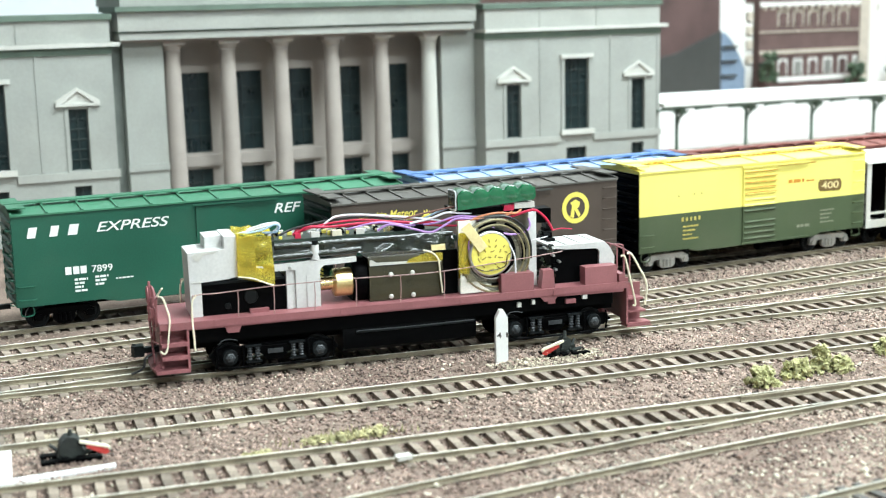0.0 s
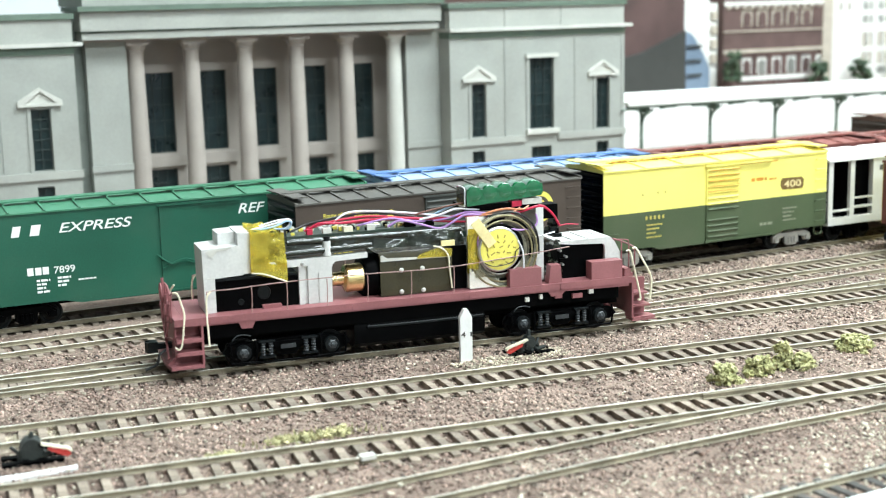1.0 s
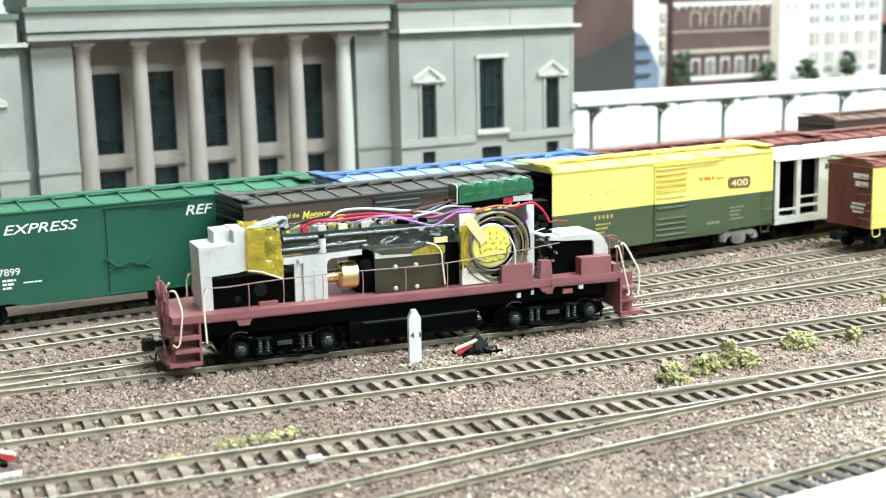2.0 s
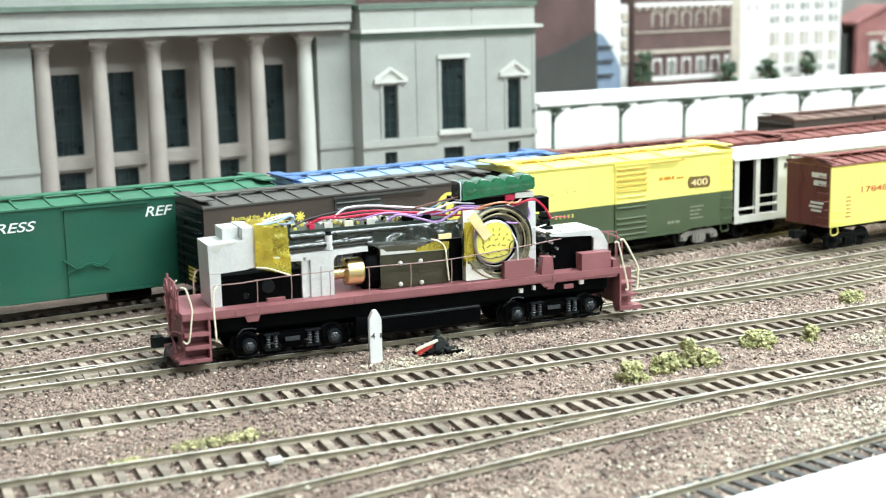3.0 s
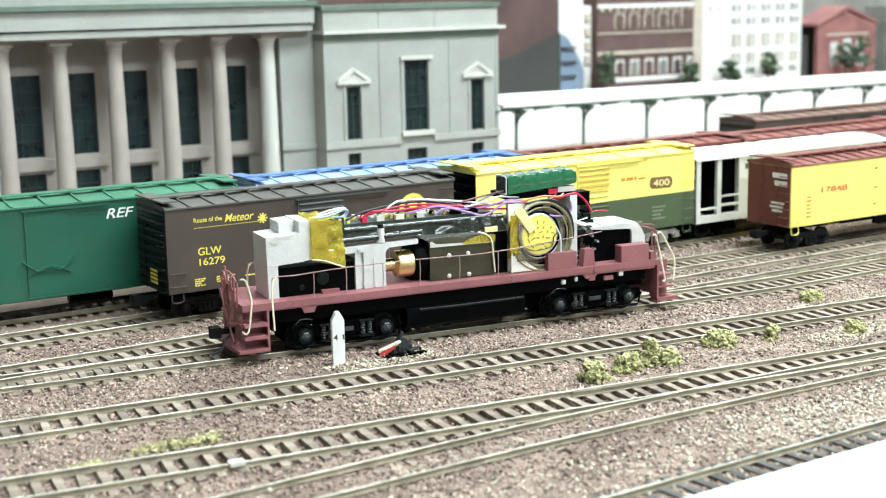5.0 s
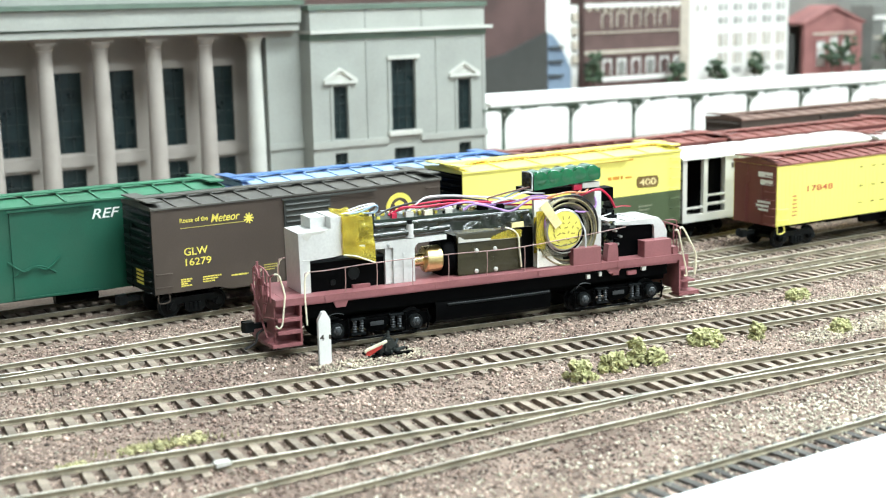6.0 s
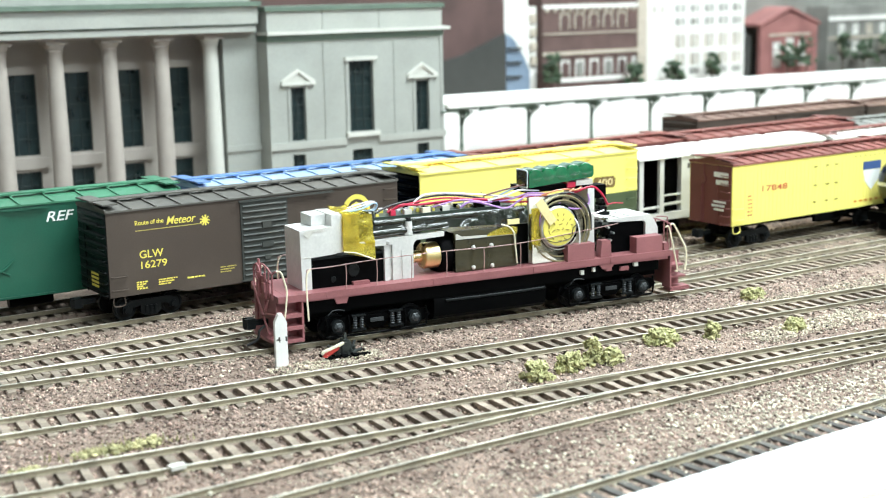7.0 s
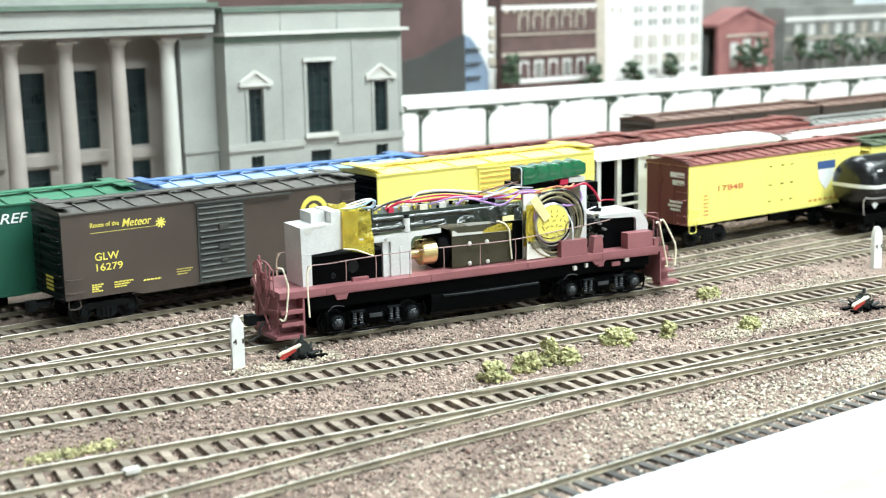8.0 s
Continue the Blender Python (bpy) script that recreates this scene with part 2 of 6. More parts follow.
RIM = mat("speaker_rim", (0.3, 0.26, 0.14), 0.3, 0.2)
BASKET = mat("speaker_basket", (0.2, 0.19, 0.14), 0.28, 0.5, var=0.3, scale=120)
SPEAKER = mat("speaker_label", (0.8, 0.7, 0.14), 0.45, var=0.06)
CARD = mat("cream_card", (0.84, 0.82, 0.72), 0.6)
INK = mat("ink", (0.07, 0.06, 0.05), 0.6)
W_RED = mat("wire_red", (0.5, 0.02, 0.06), 0.35)
W_PURPLE = mat("wire_purple", (0.4, 0.22, 0.5), 0.35)
W_WHITE = mat("wire_white", (0.75, 0.75, 0.78), 0.35)
W_BLUE = mat("wire_blue", (0.35, 0.5, 0.65), 0.35)
W_ORANGE = mat("wire_orange", (0.6, 0.22, 0.1), 0.35)
W_BROWN = mat("wire_brown", (0.16, 0.07, 0.05), 0.4)
W_BLACK = mat("wire_black", (0.015, 0.015, 0.015), 0.4)
PCB = mat("circuit_board", (0.02, 0.035, 0.025), 0.4)
PLASTER = mat("white_edge_board", (0.8, 0.81, 0.8), 0.6, var=0.03)
CREAMWOOD = mat("cream_edge", (0.42, 0.37, 0.26), 0.6)
ROOMWALL = mat("room_wall", (0.3, 0.3, 0.3), 0.8, scale=2, fine=60)
ROOMFLOOR = mat("room_floor", (0.2, 0.18, 0.16), 0.7, scale=3, fine=60)
SKY = mat("painted_sky", (0.74, 0.78, 0.8), 0.9, var=0.03, scale=4, fine=40, bump=0)
BRICKDARK = mat("backdrop_brown_brick", (0.1, 0.06, 0.055), 0.85, var=0.2, scale=25)
SLATE = mat("backdrop_slate", (0.05, 0.052, 0.047), 0.8, var=0.15, scale=25)
BRICKBROWN = mat("backdrop_brick", (0.125, 0.078, 0.07), 0.85, var=0.2, scale=40)
BRICKRED = mat("backdrop_red_brick", (0.3, 0.13, 0.12), 0.85, var=0.2, scale=40)
BACKWHITE = mat("backdrop_white", (0.75, 0.74, 0.7), 0.85, var=0.06, scale=20)
BACKGREY = mat("backdrop_grey", (0.22, 0.22, 0.2), 0.85, var=0.2, scale=20)
BACKBLUE = mat("backdrop_blue", (0.2, 0.27, 0.36), 0.85, var=0.15, scale=20)
TAN = mat("backdrop_tan", (0.5, 0.44, 0.36), 0.85, var=0.1)
LEAF = mat("tree_foliage", (0.025, 0.05, 0.03), 0.9, col2=(0.07, 0.1, 0.055), scale=100, island=0.4)
TRUNK = mat("trunk", (0.08, 0.06, 0.045), 0.9)
SIGNALRED = mat("target_red", (0.55, 0.05, 0.04), 0.45)
GLOW = bpy.data.materials.new("tube_glow")
GLOW.use_nodes = True
GLOW.node_tree.nodes["Principled BSDF"].inputs["Emission Color"].default_value = (0.842, 0.955, 0.985, 1)
GLOW.node_tree.nodes["Principled BSDF"].inputs["Emission Strength"].default_value = 8


# ---- the room and the ground ----
def setting(name, bm, material, label, bevel=0.0):
    return tagged(part(name, bm, material, bevel=bevel), label, name.split("_")[0], "", "structure")


bm = bmesh.new()
box(bm, -2200, 3400, -2600, 1600, -1150, -1100)
setting("floor", bm, ROOMFLOOR, "plain brown floor of the layout room")
bm = bmesh.new()
box(bm, -2200, 3400, -2600, 1600, 1300, 1350)
setting("ceiling", bm, ROOMWALL, "plain white ceiling over the layout")
for name, b in (("wall_north", (-2200, 3400, 1600, 1660)), ("wall_south", (-2200, 3400, -2660, -2600)), ("wall_west", (-2260, -2200, -2600, 1600)), ("wall_east", (3400, 3460, -2600, 1600))):
    bm = bmesh.new()
    box(bm, *b, -1100, 1300)
    setting(name, bm, ROOMWALL, "plain pale wall of the layout room")
for place, watts in LAMPS:
    lamp_thing = thing("ceiling_light", "white fluorescent ceiling light with a glowing diffuser", "ceiling light", pose(place[0], place[1], 1.262), "ceiling lights")
    bm = bmesh.new()
    box(bm, -620, 620, -160, 160, 10, 38)
    part("housing", bm, WHITE, lamp_thing, bevel=3)
    bm = bmesh.new()
    box(bm, -600, 600, -140, 140, 2, 9.5)
    part("diffuser", bm, GLOW, lamp_thing)

GX0, GX1, GY0, GY1, STEP = -420, 1500, -270, 640, 3.0
bm = bmesh.new()
box(bm, GX0, GX1, GY0, GY1, -40, -2)
table = setting("layout_table", bm, CREAMWOOD, "wooden layout table under the ballast")
bm = bmesh.new()
box(bm, -35, 35, -35, 35, -1099.5, -40.2)
leg_mesh = to_mesh("table_leg", bm, CREAMWOOD, 3)
for x in (-360, 540, 1440):
    for y in (-210, 580):
        leg = new("table_leg", leg_mesh)
        leg.parent = table
        leg.matrix_basis = pose(x * MM, y * MM, 0)
bm = bmesh.new()
box(bm, GX0, GX1, -305, -270.3, -30, 3.6)
setting("edge_board", bm, PLASTER, "smooth white edge board along the layout", 1.5)
bm = bmesh.new()
box(bm, GX0, GX1, -322, -305.5, -60, 1.0)
setting("fascia", bm, CREAMWOOD, "cream fascia strip below the edge board", 4.0)


# ---- tracks ----
def line_at(pts, x):
    for (xa, ya), (xb, yb) in zip(pts, pts[1:]):
        if x <= xb:
            return ya + (yb - ya) * (x - xa) / (xb - xa)
    (xa, ya), (xb, yb) = pts[-2:]
    return yb + (yb - ya) * (x - xb) / (xb - xa)


def smooth_line(pts, x):
    return sum(line_at(pts, x + d) * w for d, w in ((-40, 1), (-20, 2), (0, 3), (20, 2), (40, 1))) / 9


T_A = [(-420, 15.5), (900, 15.5)]
T_B = [(-420, 61), (-120, 57), (60, 55.5), (900, 55)]
T_C = [(-420, 100), (900, 100)]
T_M = [(-420, -34.5), (200, -34.5), (330, -36), (900, -42)]
T_LOCO = [(-420, 4.0), (250, -96.0), (330, -96.5), (420, -101), (900, -112)]
T_P = [(20, -62.0), (110, -66.0), (190, -67.8), (270, -68.6), (430, -70.4), (900, -74)]
T_F1 = [(-420, -58.3), (900, -239)]
T_F2 = [(-420, -111.2), (900, -306.6)]
T_F3 = [(-420, -222), (-80, -205.5), (30, -203.5), (110, -206.5), (170, -210), (250, -217.2), (400, -233.5), (900, -307)]
T_F4 = [(-420, -267.4), (900, -266.4)]

# ballast sheet with fine relief
nx, ny = int((GX1 - GX0) / STEP) + 1, int((GY1 - GY0) / STEP) + 1
gx, gy = np.meshgrid(np.linspace(GX0, GX1, nx), np.linspace(GY0, GY1, ny))
rng = np.random.default_rng(5)
gz = rng.normal(0, 0.16, gx.shape) + 0.35 * np.sin(gx * 0.05 + 1.3) * np.sin(gy * 0.07) - 0.15
# the ballast lies lower between the rails and fills up to the tie ends outside them
hollow = np.zeros_like(gz)
for pts, depth in ((T_A, 0.45), (T_B, 0.45), (T_C, 0.45), (T_M, 0.75), (T_LOCO, 0.75), (T_F1, 1.0), (T_F2, 1.0)):
    cy = np.array([smooth_line(pts, float(x)) for x in gx[0]])[None, :]
    hollow = np.maximum(hollow, depth * np.clip((10.5 - np.abs(gy - cy)) / 2.5, 0, 1))
gz = gz + 1.45 - 1.15 * hollow
verts = np.stack([gx, gy, gz], -1).reshape(-1, 3) * MM
ia = (np.arange(ny - 1)[:, None] * nx + np.arange(nx - 1)[None, :]).reshape(-1)
faces = np.stack([ia, ia + 1, ia + nx + 1, ia + nx], -1)
me = bpy.data.meshes.new("ground")
me.from_pydata(verts.tolist(), [], faces.tolist())
me.materials.append(BALLAST)
me.polygons.foreach_set("use_smooth", [True] * len(me.polygons))


def ground_at(x, y):
    i = np.clip(((y - GY0) / (GY1 - GY0) * (ny - 1)).astype(int), 0, ny - 1)
    j = np.clip(((x - GX0) / (GX1 - GX0) * (nx - 1)).astype(int), 0, nx - 1)
    return gz[i, j]


tagged(new("ground", me), "brown cinder ballast spread over the layout", "ground", "", "structure")


def scatter(name, count, areas, size, material, label, seed, flat=0.6, lift=0.0):
    """Loose stones, one small uneven octahedron each, in ONE mesh."""
    r = np.random.default_rng(seed)
    base = np.array([(1, 0, 0), (-1, 0, 0), (0, 1, 0), (0, -1, 0), (0, 0, 1), (0, 0, -1)], float)
    tri = np.array([(0, 2, 4), (2, 1, 4), (1, 3, 4), (3, 0, 4), (2, 0, 5), (1, 2, 5), (3, 1, 5), (0, 3, 5)])
    which = r.integers(0, len(areas), count)
    x0, x1, y0, y1 = np.array(areas, float)[which].T
    cx, cy = r.uniform(x0, x1), r.uniform(y0, y1)
    s = size * np.exp(r.normal(0, 0.35, count))
    v = base[None] * s[:, None, None] * r.uniform(0.65, 1.3, (count, 6, 1)) * np.array([1, 1, flat])
    a = r.uniform(0, 6.28, count)
    ca, sa = np.cos(a)[:, None], np.sin(a)[:, None]
    tilt = r.normal(0, 0.4, (count, 1))
    px, py, pz = v[..., 0], v[..., 1], v[..., 2] + tilt * v[..., 0]
    out = np.stack([cx[:, None] + ca * px - sa * py, cy[:, None] + sa * px + ca * py, pz + 0.1 * s[:, None] + lift + ground_at(cx, cy)[:, None]], -1).reshape(-1, 3) * MM
    f = (tri[None] + 6 * np.arange(count)[:, None, None]).reshape(-1, 3)
    m = bpy.data.meshes.new(name)
    m.vertices.add(len(out))
    m.vertices.foreach_set("co", out.reshape(-1))
    m.loops.add(f.size)
    m.loops.foreach_set("vertex_index", f.reshape(-1))
    m.polygons.add(len(f))
    m.polygons.foreach_set("loop_start", np.arange(0, f.size, 3))
    m.update(calc_edges=True)
    m.materials.append(material)
    return tagged(new(name, m), label, "gravel", "", "stuff")


scatter("ballast_stones", 150000, [(-190, 330, -268, 0)] * 4 + [(-170, 520, -150, 40)], 0.46, STONE, "loose brown cinder ballast between the tracks", 3)
scatter("pale_chips", 7000, [(-190, 330, -268, 0), (-190, 330, -268, 0), (-60, 330, -262, -222), (40, 330, -262, -222), (90, 330, -262, -225), (110, 330, -260, -228)], 0.46, CHIP, "scattered pale stone chips on the ballast", 4, lift=0.35)
scatter("pale_grit", 9000, [(-190, 330, -268, 0)], 0.24, CHIP, "fine pale grit sprinkled over the ballast", 14, lift=0.45)
scatter("pale_gravel", 8000, [(22, 70, -106, -92), (195, 265, -182, -165), (215, 330, -150, -128), (195, 265, -182, -165), (215, 330, -150, -128), (-165, -120, -100, -88), (-185, -60, -112, -84)], 0.38, PALE_SAND, "pale gravel patches beside the tracks", 6, lift=0.4)


scatter("tie_ballast", 16000, [(-190, 330, -230, 0)], 0.42, STONE, "ballast stones strewn over the ties", 21, lift=0.75)


def rail_mesh(path, off):
    bm = bmesh.new()
    profile = ((-0.6, 2.1), (0.6, 2.1), (0.6, 2.3), (0.2, 2.5), (0.2, 3.4), (0.36, 3.5), (0.36, 3.9), (0.28, 4.0), (-0.28, 4.0), (-0.36, 3.9), (-0.36, 3.5), (-0.2, 3.4), (-0.2, 2.5), (-0.6, 2.3))
    rings = []
    for i, (x, y) in enumerate(path):
        xa, ya = path[max(i - 1, 0)]
        xb, yb = path[min(i + 1, len(path) - 1)]
        n = Vector((-(yb - ya), xb - xa)).normalized()
        rings.append([bm.verts.new((x + n.x * (off + u), y + n.y * (off + u), z)) for u, z in profile])
    k = len(profile)
    for a, b in zip(rings, rings[1:]):
        for i in range(k):
            f = bm.faces.new((a[i], a[(i + 1) % k], b[(i + 1) % k], b[i]))
            f.material_index = 1 if i in (6, 7, 8) else 0
    bm.faces.new(rings[0])
    bm.faces.new(rings[-1][::-1])
    return bm


def make_tie(width, seed):
    bm = bmesh.new()
    r = random.Random(seed)
    box(bm, -1.2 - r.uniform(0, 0.2), 1.2 + r.uniform(0, 0.2), -width / 2, width / 2, -0.9, 2.1)
    for v in bm.verts:
        v.co += Vector((r.uniform(-0.12, 0.12), r.uniform(-0.4, 0.4), r.uniform(-0.08, 0.08)))
    return bm


TIE_MESHES = [to_mesh("tie", make_tie(26, s), TIE, 0.15, False) for s in range(5)]
DARK_TIE_MESHES = [to_mesh("tie", make_tie(29, 20 + s), TIE_DARK, 0.15, False) for s in range(5)]


def track(label, pts, x0, x1, pitch=6.2, ties=(-1e9, 1e9), meshes=TIE_MESHES, drop=0.0, rails=(8.75, -8.75), spread=0.0):
    tr = thing("railway_track", label, "railway track", mm(0, 0, -drop), "yard tracks", "structure")
    path = [(x, smooth_line(pts, x)) for x in range(int(x0), int(x1) + 1, 12)]
    for off in rails:
        part("rail", rail_mesh(path, off), [RUST, HEAD], tr, "rusty side and polished head")
    r = random.Random(len(pts) + int(pts[0][1]))
    x = x0
    while x < x1:
        if ties[0] <= x <= ties[1]:
            y = smooth_line(pts, x)
            slope = math.degrees(math.atan2(smooth_line(pts, x + 5) - smooth_line(pts, x - 5), 10))
            t = new("tie", meshes[r.randrange(5)])
            t.parent = tr
            t.matrix_basis = mm(x, y + r.uniform(-0.5, 0.5), -0.12 * drop - spread + r.uniform(-0.1, 0.1), 0, 0, slope + r.uniform(-2.2, 2.2))
        x += pitch
    return tr


track("weathered track under the brown and yellow boxcars", T_A, -200, 620)
track("weathered track behind the front row of freight cars", T_B, -200, 760)
track("weathered track beside the platform canopy", T_C, 150, 880)
track("weathered yard track with worn brown ties", T_M, -230, 640, drop=0.02)
track("weathered track under the stripped locomotive", T_LOCO, -240, 600)
track("weathered siding splitting off by a turnout", T_P, 60, 640, drop=0.08, ties=(215, 640), spread=0.3)
track("weathered yard track with brown ties", T_F1, -220, 560)
turnout = track("weathered yard track running into a turnout", T_F2, -220, 480)
part("guard_rail", rail_mesh([(x, smooth_line(T_F2, x)) for x in range(72, 118, 6)], 6.9), [RUST, RUST], turnout)
bm = bmesh.new()
box(bm, -51.5, -46.8, -176.2, -173.2, 3.2, 4.5)
part("rail_joiner", bm, HOPPER, turnout, "white plastic rail joiner", 0.3)
track("weathered track branching from a turnout", T_F3, -220, 480, drop=0.08, spread=0.8, ties=(-220, 230))
track("front track with dark weathered ties beside the edge board", T_F4, -220, 440, pitch=6.2, meshes=DARK_TIE_MESHES, rails=(8.75,))


# ---- freight cars ----
def make_wheels(parent, x, y, r=4.9, mat_side=DARKGREY):
    """One axle with two flanged wheels."""
    bm = bmesh.new()
    for s in (-1, 1):
        lathe(bm, [(0.6, 6.9), (r * 0.55, 7.0), (r * 0.75, 7.5), (r, 7.4), (r, 9.2), (r * 0.85, 9.4), (r * 0.75, 9.0), (r * 0.3, 9.2), (0.6, 9.6)][:: 1], (0, 0, 0), "y", 22) if s > 0 else lathe(bm, [(0.6, -9.6), (r * 0.3, -9.2), (r * 0.75, -9.0), (r * 0.85, -9.4), (r, -9.2), (r, -7.4), (r * 0.75, -7.5), (r * 0.55, -7.0), (0.6, -6.9)], (0, 0, 0), "y", 22)
    rod(bm, (0, -11, 0), (0, 11, 0), 0.9, seg=8)
    return part("wheelset", bm, mat_side, parent, at=mm(x, y, r))


def make_truck(parent, x, y, material=DARKGREY):
    """A freight bogie: two cast side frames, springs, bolster and two axles."""
    bm = bmesh.new()
    for s in (-1, 1):
        ya, yb = (-12.2, -10.4) if s < 0 else (10.4, 12.2)
        prism(bm, [(-12.5, 3.6), (-12.5, 6.6), (-9, 8.6), (9, 8.6), (12.5, 6.6), (12.5, 3.6), (9, 3.4), (8.2, 5.4), (4.5, 6.2), (4.5, 3.0), (2.5, 1.6), (-2.5, 1.6), (-4.5, 3.0), (-4.5, 6.2), (-8.2, 5.4), (-9, 3.4)], ya, yb)
        for i in (-2, 0, 2):
            rod(bm, (i, s * 12.3, 2.4), (i, s * 12.3, 5.8), 0.75, seg=8)
        for i in (-10.5, 10.5):
            rod(bm, (i, s * 12.0, 5.0), (i, s * 13.2, 5.0), 1.5, seg=10)
    box(bm, -2.6, 2.6, -11, 11, 5, 8.8)
    t = part("truck", bm, material, parent, at=mm(x, y, 0), bevel=0.2)
    for dx in (-10.5, 10.5):
        make_wheels(t, dx, 0)
    return t


def make_coupler(parent, x, y, z, side):
    bm = bmesh.new()
    box(bm, min(0, side * 7), max(0, side * 7), -1.2, 1.2, -1, 1)
    prism(bm, [(side * 6, -2.2), (side * 9.5, -2.4), (side * 10.5, -0.6), (side * 8.6, -0.2), (side * 8.6, 1.2), (side * 10, 2.0), (side * 6, 2.2)], -2, 2, "z")
    return part("coupler", bm, DARKGREY, parent, at=mm(x, y, z))


def bars(parent, x, z, w, h, material, rows=1, gap=0.5, name="lettering_bar", y=-0.12):
    """Small printing that cannot be read, and painted door-rib shade: plain bars, broken into words."""
    r = random.Random(int(x * 10 + z * 7))
    for i in range(rows):
        bm = bmesh.new()
        a, end = x, x + w * (1 - 0.18 * (i % 3))
        while a < end - 0.3:
            b = min(a + h * r.uniform(1.2, 3.2), end) if w > 4 * h and h > 0.4 else end
            box(bm, a, b, y, y + 0.1, z - i * (h + gap), z - i * (h + gap) + h)
            a = b + h * 0.45
        part(name, bm, material, parent)


def slanted_bar(parent, x, z, w, h, material):
    bm = bmesh.new()
    prism(bm, [(x, z), (x + w, z), (x + w + h * 0.25, z + h), (x + h * 0.25, z + h)], -0.15, 0.05)
    part("lettering_bar", bm, material, parent)


def copies(name, bm, material, parent, places, bevel=0.0):
    """Alike pieces: objects of their own on one mesh."""
    me = to_mesh(name, bm, material, bevel)
    for m in places:
        o = new(name, me)
        o.parent = parent
        o.matrix_basis = m


def boxcar(label, m, L, W, zb, ze, side, roof, end, ridge=4.2, lower=None, split=0, door=None, door_mat=None, ribs=9, roof_ribs=13, truck_mat=DARKGREY, board=None, group="freight cars", end_ribs=True, sill=True, seams=10, ladder=True, door_ribs=True):
    """A house car: body, corrugated ends, ribbed roof with running board, sliding doors, ladders, bogies, couplers."""
    car = thing("boxcar", label, "boxcar", m, group)
    bm = bmesh.new()
    box(bm, 0, L, 0, W, split if lower else zb, ze)
    part("body", bm, side, car, bevel=0.25)
    if lower:
        bm = bmesh.new()
        box(bm, 0, L, 0, W, zb, split)
        part("lower_body", bm, lower, car, "darker lower half")
    base = lower or side
    if sill:
        bm = bmesh.new()
        for y in (0.05, W - 1.05):
            prism(bm, [(L * 0.2, zb - 0.02), (L * 0.24, zb - 1.6), (L * 0.76, zb - 1.6), (L * 0.8, zb - 0.02)], y, y + 1)
        part("side_sill", bm, base, car)
    bm = bmesh.new()
    box(bm, 4, L - 4, W / 2 - 5, W / 2 + 5, zb - 3.5, zb - 0.02)
    box(bm, L * 0.3, L * 0.7, 3, W - 3, zb - 2.4, zb - 0.02)
    rod(bm, (L * 0.55, 8, zb - 4.5), (L * 0.66, 8, zb - 4.5), 2.4)
    part("underframe", bm, BLACK, car)
    # vertical seams of the side sheets
    sx = [L * i / seams for i in range(1, seams) if not (door and door[0] - 1 < L * i / seams < door[1] + 1)]
    bm = bmesh.new()
    box(bm, -0.16, 0.16, -0.09, 0.02, (split if lower else zb) + 0.2, ze - 0.4)
    copies("sheet_seam", bm, side, car, [mm(x, 0, 0) for x in sx])
    if lower:
        bm = bmesh.new()
        box(bm, -0.16, 0.16, -0.09, 0.02, zb + 0.2, split - 0.1)
        copies("sheet_seam", bm, lower, car, [mm(x, 0, 0) for x in sx])
    for x, s in ((0, -1), (L, 1)):
        bm = bmesh.new()
        box(bm, min(x, x + s * 0.35), max(x, x + s * 0.35), 0.6, W - 0.6, zb, ze - 0.2)
        e = part("car_end", bm, end, car)
        bm = bmesh.new()
        if end_ribs:
            lathe(bm, [(0.45, 0.8), (0.8, 3), (1.25, W * 0.3), (1.35, W * 0.5), (1.25, W * 0.7), (0.8, W - 3), (0.45, W - 0.8)], (0, 0, 0), "y", 10)
            copies("end_rib", bm, end, e, [mm(x + s * 0.3, 0, zb + 2.2 + (ze - zb - 4.4) * i / (ribs - 1)) for i in range(ribs)])
        else:
            box(bm, 0.0, 0.8, -0.4, 0.4, zb, ze)
            copies("end_post", bm, end, e, [mm(x if s > 0 else x - 0.8, W * i / 3, 0) for i in (1, 2)])
        bm = bmesh.new()
        tube(bm, [(s * 0.4, 1.2, 0), (s * 2.0, 1.3, 0), (s * 2.0, 6.2, 0), (s * 0.4, 6.3, 0)], 0.26, 5)
        copies("ladder_rung", bm, end, e, [mm(x, 0, zb + 1 + i * (ze - zb - 4) / 6.5) for i in range(7)])
        bm = bmesh.new()
        rod(bm, (x + s * 1.2, W * 0.68, zb), (x + s * 1.2, W * 0.68, ze - 6), 0.3, seg=6)
        lathe(bm, [(0.4, 0), (2.8, 0.05), (2.8, 0.5), (0.4, 0.55)], (x + s * 1.3, W * 0.68, ze - 8), "x", 14)
        part("brake_wheel", bm, end, e)
    # roof: two slopes, raised ribs, overhanging eave strip
    bm = bmesh.new()
    zr = ze + ridge * 0.55
    prism(bm, [(-0.5, ze + 0.02), (-0.5, ze + 0.7), (W / 2, zr), (W + 0.5, ze + 0.7), (W + 0.5, ze + 0.02)], -0.4, L + 0.4, "x")
    rf = part("roof", bm, roof, car)
    for a in (-0.4, W + 0.4):
        bm = bmesh.new()
        prism(bm, [(a, ze + 0.75), (W / 2, zr + 0.05), (W / 2, zr + 0.65), (a, ze + 1.3)], -0.45, 0.45, "x")
        copies("roof_rib", bm, roof, rf, [mm(L * i / roof_ribs, 0, 0) for i in range(roof_ribs + 1)])
    # running board of three planks on saddles
    zt = ze + ridge * 0.8
    bm = bmesh.new()
    box(bm, -1.5, L + 1.5, -0.95, 0.95, zt, zt + 0.6)
